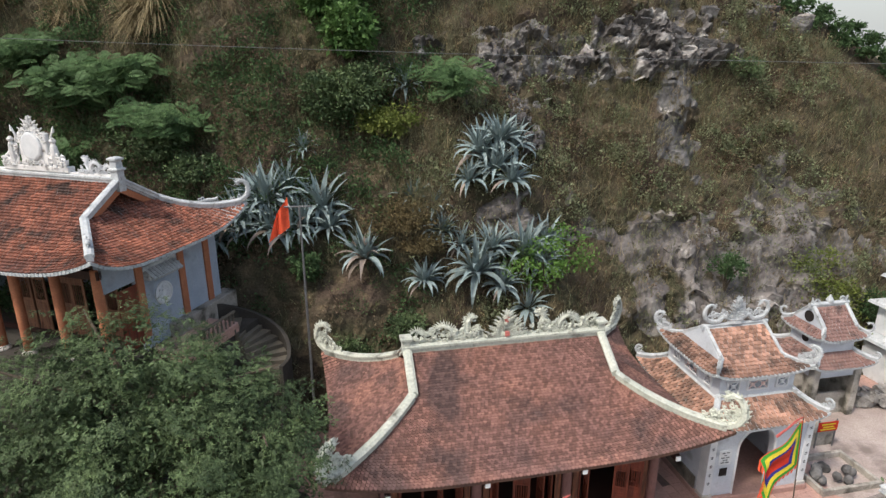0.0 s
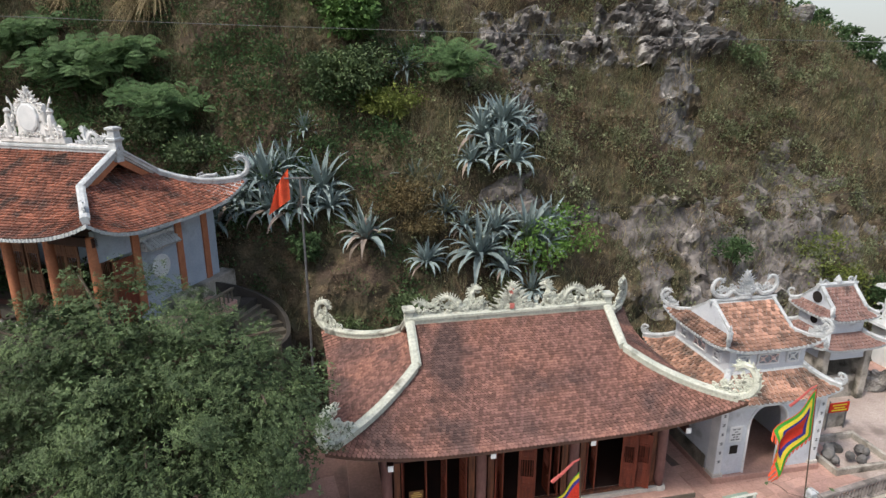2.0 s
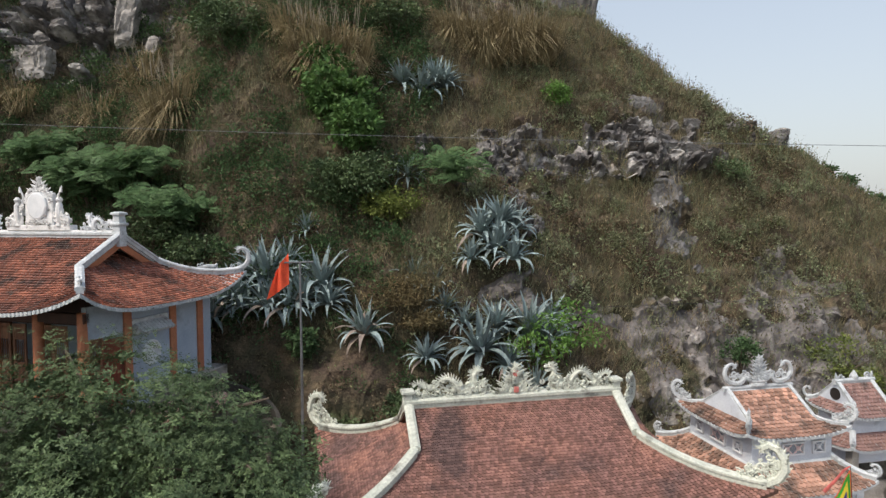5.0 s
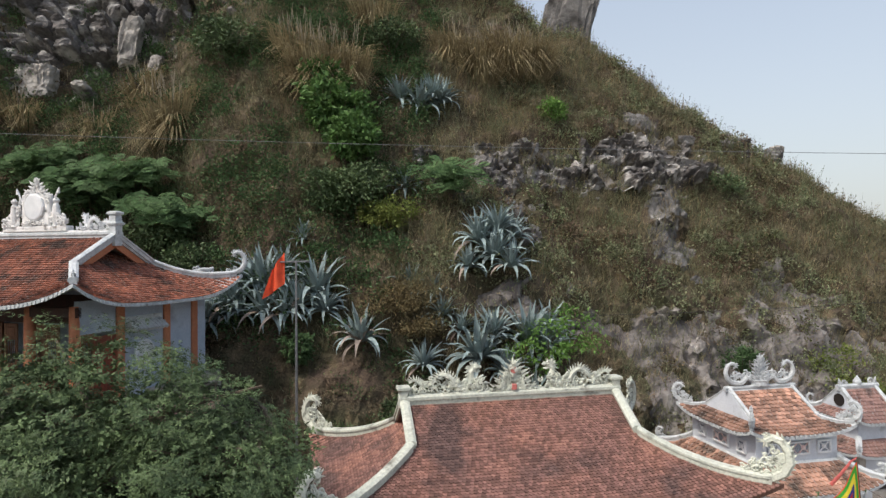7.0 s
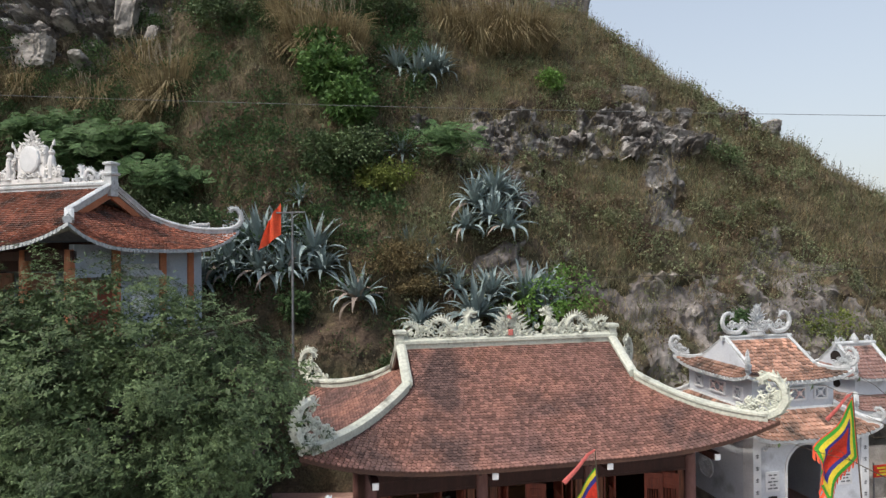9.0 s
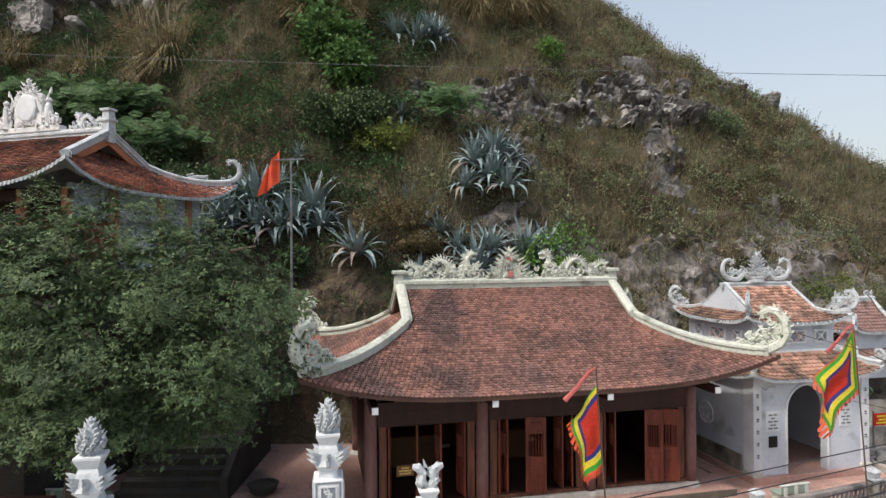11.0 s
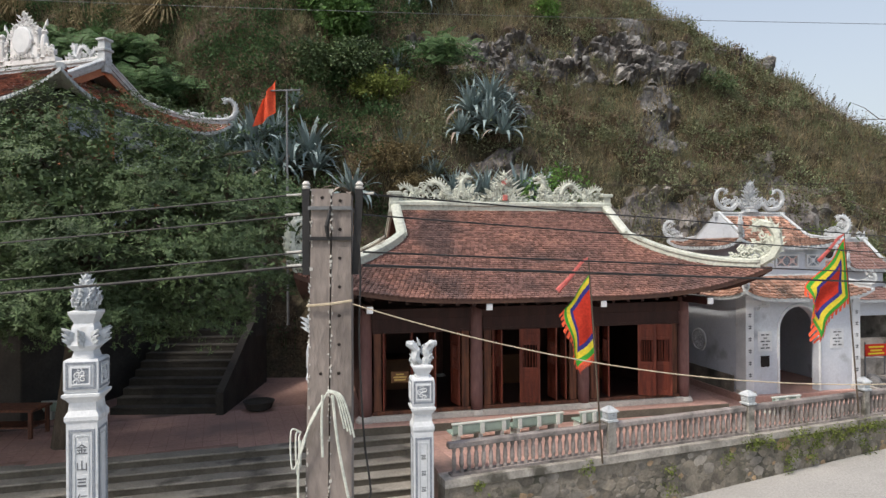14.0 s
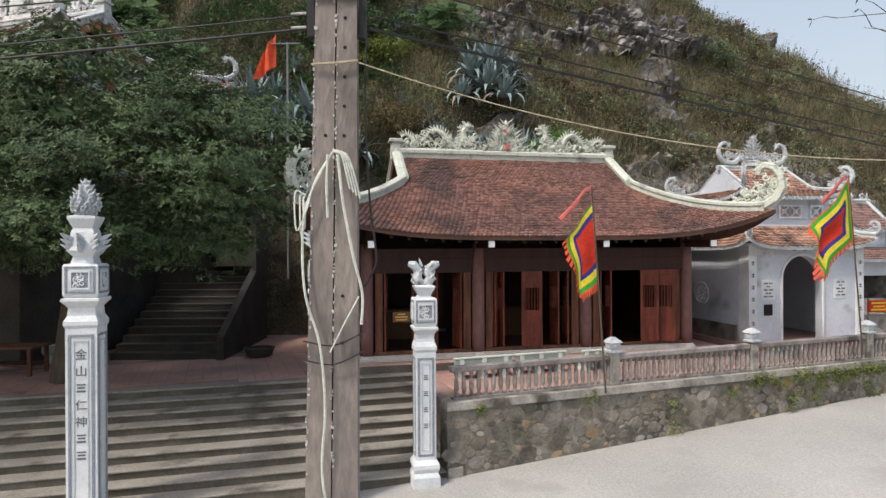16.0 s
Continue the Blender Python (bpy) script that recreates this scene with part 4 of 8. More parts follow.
def door_leaf(parent, m, w, h, material, bars=True):
    """A panelled leaf hinged at its left edge: stiles, rails, a raised panel below and turned bars above."""
    bm = bmesh.new()
    t = 0.045
    st = 0.085
    box(bm, 0, st, -t / 2, t / 2, 0, h, bevel=0.006)
    box(bm, w - st, w, -t / 2, t / 2, 0, h, bevel=0.006)
    for z0, z1 in ((0, 0.13), (h * 0.30, h * 0.30 + 0.07), (h * 0.44, h * 0.44 + 0.07), (h * 0.78, h * 0.78 + 0.07), (h - 0.1, h)):
        box(bm, st, w - st, -t / 2 + 0.004, t / 2 - 0.004, z0, z1)
    bmesh.ops.transform(bm, matrix=m, verts=bm.verts)
    leaf = part("door_leaf", bm, material, parent)
    for z0, z1 in ((0.13, h * 0.30), (h * 0.30 + 0.07, h * 0.44), (h * 0.78 + 0.07, h - 0.1)):
        bm = bmesh.new()
        box(bm, st, w - st, -0.008, 0.008, z0, z1, m)
        box(bm, st + 0.05, w - st - 0.05, -0.018, 0.018, z0 + 0.04, z1 - 0.04, m, bevel=0.01)
        part("door_panel", bm, material, leaf)
    n = 5
    for i in range(n):
        x = st + (w - 2 * st) * (i + 0.5) / n
        bm = bmesh.new()
        lathe(bm, [(0.012, h * 0.44 + 0.07), (0.018, h * 0.55), (0.010, h * 0.6), (0.018, h * 0.66), (0.012, h * 0.78)], 6, m @ Matrix.Translation((x, 0, 0)))
        part("bar", bm, material, leaf)
    return leaf


# ---- the main hall ----
HALL_TURN = 11.5


def hall():
    rng = random.Random(4)
    ob = thing("temple_hall", pose(2.17, 18.95, 0, 0, 0, HALL_TURN), "low timber temple hall with a sweeping red tiled roof", "temple")
    R = Roof(lr=3.5, le=6.15, we=3.85, wk=1.46, zr=7.42, zk=6.45, ze=4.92, lift=0.72, bulge=0.2, sag=0.22)
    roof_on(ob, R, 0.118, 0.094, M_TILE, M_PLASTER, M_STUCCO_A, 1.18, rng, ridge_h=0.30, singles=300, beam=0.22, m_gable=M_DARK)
    fl = 1.72
    # platform with a low white plinth under the sills
    bm = bmesh.new()
    box(bm, -5.7, 5.7, -3.05, 3.4, 0.9, fl, bevel=0.02)
    part("platform", bm, M_PAVE, ob, "red tiled platform with a dark front edge")
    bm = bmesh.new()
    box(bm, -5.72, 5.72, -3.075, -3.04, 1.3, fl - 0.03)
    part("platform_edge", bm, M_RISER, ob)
    cols = (-4.6, -1.63, 1.46, 4.6)
    yc = -2.55
    for x in cols:
        round_column("column", ob, x, yc, fl, 4.75, 0.17, M_COLUMN)
        round_column("column", ob, x, 2.4, fl, 4.75, 0.17, M_COLUMN)
        bm = bmesh.new()
        box(bm, x - 0.09, x + 0.09, -3.78, 0.0, 4.62, 4.82, bevel=0.01)
        beam = part("tie_beam", bm, M_TIMBER, ob)
        bm = bmesh.new()
        box(bm, x - 0.075, x + 0.075, -3.83, -3.785, 4.64, 4.80)
        part("beam_end", bm, M_WHITE, beam, "white painted beam end")
    for x in np.arange(-6.2, 6.3, 0.42):
        bm = bmesh.new()
        inner = R.wk + (R.we - R.wk) * max(0.0, (abs(x) - R.lr) / (R.le - R.lr)) + 0.1
        box(bm, x - 0.04, x + 0.04, -3.74, -min(3.6, inner), -0.05, 0.05)
        for v in bm.verts:
            v.co.z += R.height(min(R.we, -v.co.y)) - 0.19 + R.lift * (abs(x) / R.le) ** 4 * (max(0, (-v.co.y - R.wk) / (R.we - R.wk))) ** 2
        part("rafter", bm, M_TIMBER, ob)
    # head beams, sills, posts and leaves between the columns
    bm = bmesh.new()
    box(bm, -4.6, 4.6, yc - 0.07, yc + 0.07, 4.35, 4.62, bevel=0.01)
    part("head_beam", bm, M_TIMBER, ob)
    for k in range(3):
        x0, x1 = cols[k] + 0.17, cols[k + 1] - 0.17
        bm = bmesh.new()
        box(bm, x0, x1, yc - 0.05, yc + 0.05, 4.02, 4.35)
        box(bm, x0, x1, yc - 0.06, yc + 0.06, 3.98, 4.05)
        part("transom", bm, M_TIMBER, ob)
        bm = bmesh.new()
        box(bm, x0 - 0.05, x1 + 0.05, yc - 0.2, yc + 0.2, fl, fl + 0.15, bevel=0.01)
        part("plinth", bm, M_STONE, ob, "pale stone plinth")
        bm = bmesh.new()
        box(bm, x0, x1, yc - 0.08, yc + 0.08, fl + 0.15, fl + 0.24, bevel=0.01)
        part("sill", bm, M_WORN, ob, "worn timber door sill")
        for x in (x0 + 0.14, x1 - 0.14):
            bm = bmesh.new()
            box(bm, x - 0.1, x + 0.1, yc - 0.03, yc + 0.03, fl + 0.24, 4.0, bevel=0.008)
            part("jamb", bm, M_WORN, ob, "worn bare timber jamb")
        h = 4.0 - fl - 0.26
        z = fl + 0.25
        w = 0.56
        if k == 0:
            turns = [(x0 + 0.30, yc, 78, w), (x0 + 1.05, yc, 84, w), (x1 - 0.95, yc, 95, w), (x1 - 0.3, yc, 100, w)]
        elif k == 1:
            turns = [(x0 + 0.55, yc, 97, w), (x0 + 0.30, yc, 60, w), (x0 + 1.05, yc, -18, w), (x1 - 0.62, yc, 92, w), (x1 - 0.34, yc, 80, w)]
        else:
            turns = [(x0 + 0.3, yc, 75, w), (x0 + 0.62, yc, 80, w), (x1 - 1.28, yc, -24, 0.5), (x1 - 0.84, yc, -34, w), (x1 - 0.30, yc, 150, 0.45)]
        for dx, dy, a, ww in turns:
            door_leaf(ob, pose(dx, dy, z, 0, 0, a), ww, h, M_DOOR)
    # side and rear walls, altars, and a floor whose colour holds the gloom inside
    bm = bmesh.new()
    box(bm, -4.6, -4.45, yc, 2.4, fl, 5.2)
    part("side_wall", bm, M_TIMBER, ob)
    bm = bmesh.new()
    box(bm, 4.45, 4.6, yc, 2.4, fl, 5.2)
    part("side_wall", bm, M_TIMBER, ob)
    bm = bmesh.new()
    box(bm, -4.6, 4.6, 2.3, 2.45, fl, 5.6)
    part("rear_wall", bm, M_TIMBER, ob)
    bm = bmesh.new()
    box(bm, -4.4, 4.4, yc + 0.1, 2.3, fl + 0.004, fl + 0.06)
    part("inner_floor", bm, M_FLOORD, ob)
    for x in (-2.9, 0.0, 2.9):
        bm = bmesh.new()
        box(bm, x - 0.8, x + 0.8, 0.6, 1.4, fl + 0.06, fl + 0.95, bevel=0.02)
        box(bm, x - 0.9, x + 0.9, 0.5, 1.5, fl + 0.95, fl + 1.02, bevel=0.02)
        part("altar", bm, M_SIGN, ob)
    # board beside the doors
    bm = bmesh.new()
    box(bm, -3.95, -3.5, yc - 0.16, yc - 0.13, 2.72, 3.0, bevel=0.006)
    board = part("notice_board", bm, M_SIGN, ob, "small brown notice board with ochre lines")
    for i, (zz, ww) in enumerate(((2.93, 0.2), (2.86, 0.34), (2.79, 0.3))):
        bm = bmesh.new()
        box(bm, -3.725 - ww / 2, -3.725 + ww / 2, yc - 0.166, yc - 0.161, zz - 0.02, zz + 0.02)
        part("lettering", bm, M_GOLD, board)
    # ridge beasts, disc and end blocks
    z = 7.66
    for s in (-1, 1):
        bm = bmesh.new()
        dragon(bm, s * 3.3, s * 1.0, z - 0.03, rng, 0.9)
        part("ridge_dragon", bm, M_STUCCO_A, ob, "coiled stucco beast on the ridge")
        bm = bmesh.new()
        box(bm, s * 3.48 - 0.13, s * 3.48 + 0.13, -0.16, 0.16, 7.3, 7.9, bevel=0.02)
        box(bm, s * 3.48 - 0.2, s * 3.48 + 0.2, -0.21, 0.21, 7.82, 7.93, bevel=0.02)
        part("ridge_end", bm, M_PLASTER, ob)
    bm = bmesh.new()
    flame_mass(bm, (0, 0, z - 0.02), 0.74, 1.0, rng, 9, 0.14)
    for i in range(9):
        blob(bm, (-0.72 + 0.18 * i, -0.08, z + 0.03), 0.08)
    disc = part("ridge_disc", bm, M_STUCCO_A, ob, "flaming stucco disc")
    bm = bmesh.new()
    lathe(bm, [(0.06, -0.2), (0.09, -0.17), (0.10, 0.09)], 12, Matrix.Translation((0, -0.04, z + 0.62)) @ pose(0, 0, 0, 90))
    part("red_jewel", bm, M_ROSE, disc, "faded red jewel")
    bm = bmesh.new()
    box(bm, -0.075, 0.075, -0.2, -0.1, z + 0.02, z + 0.2, bevel=0.015)
    part("red_tongue", bm, M_ROSE, disc, "faded red tongue")
    # finial blocks over the right-hand gable at the back
    return ob


hall()

# ---- the upper temple on its platform ----
UP_TURN = -17.0
UP = pose(-14.65, 21.83, 0, 0, 0, UP_TURN)


def upper_temple():
    rng = random.Random(8)
    ob = thing("upper_temple", UP, "upper temple with blue walls, orange pilasters and old tiled roof", "temple")
    R = Roof(lr=3.55, le=5.8, we=3.75, wk=1.7, zr=12.62, zk=11.62, ze=10.45, lift=0.75, bulge=0.1, sag=0.30)
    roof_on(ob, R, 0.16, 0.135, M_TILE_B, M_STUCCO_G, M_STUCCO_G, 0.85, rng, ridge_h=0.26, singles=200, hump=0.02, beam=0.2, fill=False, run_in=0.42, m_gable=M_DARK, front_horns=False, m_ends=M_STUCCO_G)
    fl = 7.0
    # orange bargeboards under the gable
    for s in (-1, 1):
        bm = bmesh.new()
        pts = [(-1.7, 11.5), (0, 12.5), (1.7, 11.5), (1.42, 11.42), (0, 12.24), (-1.42, 11.42)]
        a = [bm.verts.new((s * 3.42, y, z)) for y, z in pts]
        b = [bm.verts.new((s * 3.50, y, z)) for y, z in pts]
        for q in ((0, 1, 4, 5), (1, 2, 3, 4)):
            bm.faces.new([a[i] for i in q])
            bm.faces.new([b[i] for i in q[::-1]])
        for i in range(6):
            bm.faces.new((a[i], a[(i + 1) % 6], b[(i + 1) % 6], b[i]))
        part("bargeboard", bm, M_ORANGE, ob, "orange scalloped bargeboard")
    # walls: side and rear, front wall set back behind the columns
    bm = bmesh.new()
    box(bm, 4.72, 4.92, -1.35, 2.85, fl, 10.75)
    part("side_wall", bm, M_BLUE, ob, "pale blue plaster wall")
    bm = bmesh.new()
    box(bm, -4.92, -4.72, -1.35, 2.85, fl, 10.75)
    part("side_wall", bm, M_BLUE, ob, "pale blue plaster wall")
    bm = bmesh.new()
    box(bm, -4.72, 4.72, 2.65, 2.85, fl, 10.9)
    part("rear_wall", bm, M_BLUE, ob)
    bm = bmesh.new()
    box(bm, 4.72, 4.9, -2.75, -1.35, 9.6, 10.6)
    part("porch_wall", bm, M_BLUE, ob)
    for y in (-1.25, 0.78, 2.2):
        bm = bmesh.new()
        box(bm, 4.9, 4.99, y - 0.15, y + 0.15, fl + 0.45, 10.7, bevel=0.01)
        part("pilaster", bm, M_ORANGE, ob, "orange painted pilaster")
    bm = bmesh.new()
    box(bm, 4.6, 5.25, -0.2, 3.4, fl - 0.3, fl + 0.5, bevel=0.03)
    part("plinth", bm, M_COPING, ob, "grey concrete plinth")
    # round medallion and a small tiled hood
    bm = bmesh.new()
    mm = Matrix.Translation((4.93, -0.25, 8.75)) @ pose(0, 0, 0, 0, 90, 0)
    lathe(bm, [(0.42, -0.03), (0.42, 0.05), (0.36, 0.07), (0.34, 0.04)], 24, mm)
    for i in range(8):
        a = i * math.pi / 4
        spiral(bm, Vector((4.99, -0.25 + 0.2 * math.cos(a), 8.75 + 0.2 * math.sin(a))), (0, 1, 0), (0, 0, 1), 0.11, 1.3, 0.022, a, 9)
    part("medallion", bm, M_WHITE, ob, "round white longevity medallion")
    bm = bmesh.new()
    box(bm, 4.9, 5.0, -1.1, 0.5, 9.82, 9.98)
    hood = part("window_hood", bm, M_STUCCO_G, ob, "small grey tiled window hood")
    for i in range(9):
        y = -0.95 + i * 0.16
        bm = bmesh.new()
        tube(bm, [(4.9, y, 9.86), (5.12, y, 9.74), (5.38, y, 9.55)], 0.075, 6)
        part("hood_tile", bm, M_STUCCO_G, hood)
    for y in (-1.0, 0.4):
        bm = bmesh.new()
        box(bm, 4.9, 5.2, y - 0.05, y + 0.05, 9.5, 9.75)
        part("bracket", bm, M_STUCCO_G, hood)
    for fb in (-1, 1):
        bm = bmesh.new()
        q = R.front(1.0, R.wk + (R.we - R.wk) * 0.55, fb) + Vector((0, 0, 0.2))
        d = (R.front(1.0, R.we, fb) - R.front(1.0, R.wk, fb)).normalized()
        tube(bm, [q - d * 0.35, q + Vector((0, 0, 0.1)), q + d * 0.25 + Vector((0, 0, 0.12)), q + d * 0.38 + Vector((0, 0, 0.22))], [0.04, 0.07, 0.07, 0.03], 6)
        for i in range(6):
            spiral(bm, q + d * (-0.3 + i * 0.12) + Vector((0, 0, 0.08 + 0.04 * (i % 2))), d, (0, 0, 1), 0.085, 1.15, 0.028, i, 9)
        part("hip_beast", bm, M_STUCCO_G, ob, "small stucco beast on the hip")
    # porch columns and doors
    for x in (-4.6, -2.2, 0.0, 1.2, 3.0, 4.75):
        round_column("column", ob, x, -2.75, fl, 10.45, 0.16, M_ORANGE)
    bm = bmesh.new()
    box(bm, -4.8, 4.9, -2.85, -2.65, 10.12, 10.42, bevel=0.01)
    part("head_beam", bm, M_TIMBER, ob)
    bm = bmesh.new()
    box(bm, -4.72, 4.72, -1.42, -1.34, 9.75, 10.7)
    box(bm, -4.72, 4.72, -1.42, -1.34, fl, fl + 0.2)
    part("door_wall", bm, M_TIMBER, ob)
    for x, a, w in ((4.05, 178, 0.6), (3.35, 100, 0.6), (2.6, 182, 0.6), (2.0, 176, 0.6), (1.25, 95, 0.6), (0.8, 180, 0.6), (0.1, 180, 0.6), (-0.6, 90, 0.6)):
        door_leaf(ob, pose(x, -1.38, fl + 0.2, 0, 0, a), w, 2.5, M_BROWN)
    bm = bmesh.new()
    box(bm, 4.915, 4.935, -1.15 - 1.1, -1.35, fl + 0.3, 9.5)
    part("side_door", bm, M_DOOR, ob, "dark side door under the porch")
    # ridge crest: a pale tablet between two urns under a leafy crown, with a mask at its foot
    bm = bmesh.new()
    box(bm, -3.4, 3.4, -0.12, 0.12, 12.5, 12.6, bevel=0.02)
    box(bm, -3.3, 3.3, -0.11, 0.11, 12.7, 12.86, bevel=0.01)
    box(bm, -1.5, 1.5, -0.16, 0.16, 12.84, 13.04, bevel=0.02)
    box(bm, -0.66, 0.66, -0.1, 0.1, 13.0, 14.2, bevel=0.04)
    for sd in (-1, 1):
        lathe(bm, [(0.14, 13.02), (0.1, 13.12), (0.13, 13.5), (0.11, 13.75), (0.07, 13.85), (0.12, 13.95), (0.05, 14.05)], 8, Matrix.Translation((sd * 0.62, -0.1, 0)) @ pose(0, 0, 0, 0, sd * 1.5, 0))
        tube(bm, smooth_path([(sd * 0.72, 0, 13.4), (sd * 0.9, 0, 13.75), (sd * 0.82, 0, 14.05), (sd * 0.95, 0, 14.3)]), [0.07 - 0.003 * k for k in range(16)], 6)
        spike(bm, (sd * 0.95, 0, 14.25), (sd * 0.05, 0, 0.2), 0.06)
        for k in range(30):
            f = rng.random()
            zz = 13.05 + (0.75 - 0.6 * f) * rng.random()
            spiral(bm, (sd * (0.72 + 0.72 * f), -0.12 + rng.uniform(-0.06, 0.04), zz), (1, 0, 0), (0, 0, 1), rng.uniform(0.08, 0.13), 1.15, 0.04, rng.uniform(0, 6), 9, sd)
        for k in range(6):
            spike(bm, (sd * (0.8 + 0.12 * k), -0.05, 13.65 - 0.1 * k), (sd * 0.08, 0, 0.16), 0.06)
    for k in range(11):      # mask and fringe under the tablet
        spiral(bm, (-0.5 + 0.1 * k, -0.17, 13.12 + 0.06 * (k % 2)), (1, 0, 0), (0, 0, 1), 0.075, 1.1, 0.028, k, 9, (-1) ** k)
    flame_mass(bm, (0, 0, 14.16), 0.52, 0.62, rng, 5, 0.12)
    for k in range(13):
        a = math.pi * k / 12
        spiral(bm, (0.56 * math.cos(a), -0.1, 13.9 + 0.42 * math.sin(a)), (1, 0, 0), (0, 0, 1), 0.1, 1.1, 0.035, a, 9)
    part("ridge_crest", bm, M_CREST, ob, "white stucco crest with urns and a leafy crown")
    bm = bmesh.new()
    lathe(bm, [(0.40, -0.2), (0.46, -0.17), (0.46, -0.08), (0.42, -0.05)], 10, Matrix.Translation((0, 0, 13.72)) @ pose(0, 0, 0, 90) @ Matrix.Diagonal((1, 1.12, -1, 1)))
    part("crest_tablet", bm, M_WHITE, ob, "plain white tablet")
    for s in (-1, 1):
        bm = bmesh.new()
        dragon(bm, s * 3.15, s * 2.0, 12.84, rng, 0.62)
        part("ridge_beast", bm, M_WHITE, ob, "small white stucco beast")
        bm = bmesh.new()
        lathe(bm, [(0.15, 12.3), (0.15, 13.0), (0.2, 13.03), (0.21, 13.09), (0.15, 13.13), (0.13, 13.36), (0.19, 13.4), (0.19, 13.46), (0.09, 13.5)], 4, Matrix.Translation((s * 3.5, 0, 0)), square=True)
        part("ridge_end", bm, M_STUCCO_G, ob, "stepped grey end post")
    return ob


upper_temple()


def upper_platform():
    """Retained platform under the upper temple, with a slab over the inner stair."""
    ob = thing("upper_platform", UP, "retained platform with red tiled floor under the upper temple", "platform", kind="structure")
    # body and landing wall carry the canopy's shade in their colour
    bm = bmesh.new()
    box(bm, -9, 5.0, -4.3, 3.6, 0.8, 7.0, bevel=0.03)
    part("platform_body", bm, M_DARKSHADE, ob, "retaining wall, shade under the tree put into its colour")
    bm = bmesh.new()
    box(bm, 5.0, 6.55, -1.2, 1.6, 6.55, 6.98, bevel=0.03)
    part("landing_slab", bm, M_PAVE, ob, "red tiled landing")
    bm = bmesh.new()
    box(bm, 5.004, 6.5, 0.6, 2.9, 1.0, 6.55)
    part("landing_wall", bm, M_DARKSHADE, ob)
    bm = bmesh.new()
    box(bm, 6.42, 6.54, -1.1, 1.5, 7.42, 7.5, bevel=0.015)
    rail = part("landing_rail", bm, M_RISER, ob, "dark mossy landing rail")
    for i in range(11):
        bm = bmesh.new()
        lathe(bm, [(0.045, 6.98), (0.03, 7.05), (0.05, 7.18), (0.03, 7.34), (0.045, 7.42)], 6, Matrix.Translation((6.48, -1.0 + 0.24 * i, 0)))
        part("rail_post", bm, M_RISER, rail)


upper_platform()


def winding_stair():
    """Fan of steps that turns down from the landing, behind a curved parapet."""
    ob = thing("winding_stair", pose(-7.85, 20.95, 0), "curved concrete stair with a mossy parapet", "stair")
    n, z0 = 10, 6.95
    for i in range(n):
        a0, a1 = radians(128 - i * 13), radians(128 - (i + 1) * 13)
        z = z0 - 0.17 * (i + 1)
        bm = bmesh.new()
        ring = [(0.25 * math.cos(a0), 0.25 * math.sin(a0)), (1.78 * math.cos(a0), 1.78 * math.sin(a0)), (1.78 * math.cos((a0 + a1) / 2), 1.78 * math.sin((a0 + a1) / 2)), (1.78 * math.cos(a1), 1.78 * math.sin(a1)), (0.25 * math.cos(a1), 0.25 * math.sin(a1))]
        lo = [bm.verts.new((*p, z - 1.2)) for p in ring]
        hi = [bm.verts.new((*p, z)) for p in ring]
        bm.faces.new(lo[::-1])
        bm.faces.new(hi)
        for k in range(5):
            bm.faces.new((lo[k], lo[(k + 1) % 5], hi[(k + 1) % 5], hi[k]))
        part("step", bm, M_RISER, ob)
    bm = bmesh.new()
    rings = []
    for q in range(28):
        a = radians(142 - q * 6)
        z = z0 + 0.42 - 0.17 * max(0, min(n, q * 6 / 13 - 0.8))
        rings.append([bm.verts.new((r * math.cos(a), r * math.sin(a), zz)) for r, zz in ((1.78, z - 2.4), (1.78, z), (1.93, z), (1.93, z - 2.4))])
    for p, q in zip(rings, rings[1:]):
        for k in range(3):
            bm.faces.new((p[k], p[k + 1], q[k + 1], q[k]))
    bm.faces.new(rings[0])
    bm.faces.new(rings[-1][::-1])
    part("parapet", bm, M_DARKSHADE, ob, "dark mossy curved parapet")


winding_stair()


def inner_stair():
    """Straight stair under the tree, with a sloped side wall."""
    ob = thing("inner_stair", pose(-7.75, 17.25, 0), "concrete stair climbing under the tree, coloured dark for its shade", "stair")
    # treads, risers and parapet coloured dark in place of shade beneath the crown
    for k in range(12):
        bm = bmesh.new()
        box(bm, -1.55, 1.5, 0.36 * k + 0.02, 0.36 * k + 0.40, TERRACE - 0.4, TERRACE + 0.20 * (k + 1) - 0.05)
        part("riser", bm, M_DARKSHADE, ob)
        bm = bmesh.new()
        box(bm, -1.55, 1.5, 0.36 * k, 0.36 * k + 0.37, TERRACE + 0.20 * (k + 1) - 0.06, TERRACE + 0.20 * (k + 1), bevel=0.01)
        part("tread", bm, M_DARKSHADE, ob)
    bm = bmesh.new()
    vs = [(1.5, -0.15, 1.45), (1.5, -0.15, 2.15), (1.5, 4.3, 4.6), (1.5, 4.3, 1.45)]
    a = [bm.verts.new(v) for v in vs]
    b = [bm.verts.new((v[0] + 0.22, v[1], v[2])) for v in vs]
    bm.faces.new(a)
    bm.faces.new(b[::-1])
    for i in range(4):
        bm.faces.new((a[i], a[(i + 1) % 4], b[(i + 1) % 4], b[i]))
    part("side_parapet", bm, M_DARKSHADE, ob)


inner_stair()

# ---- the two-tiered gate ----


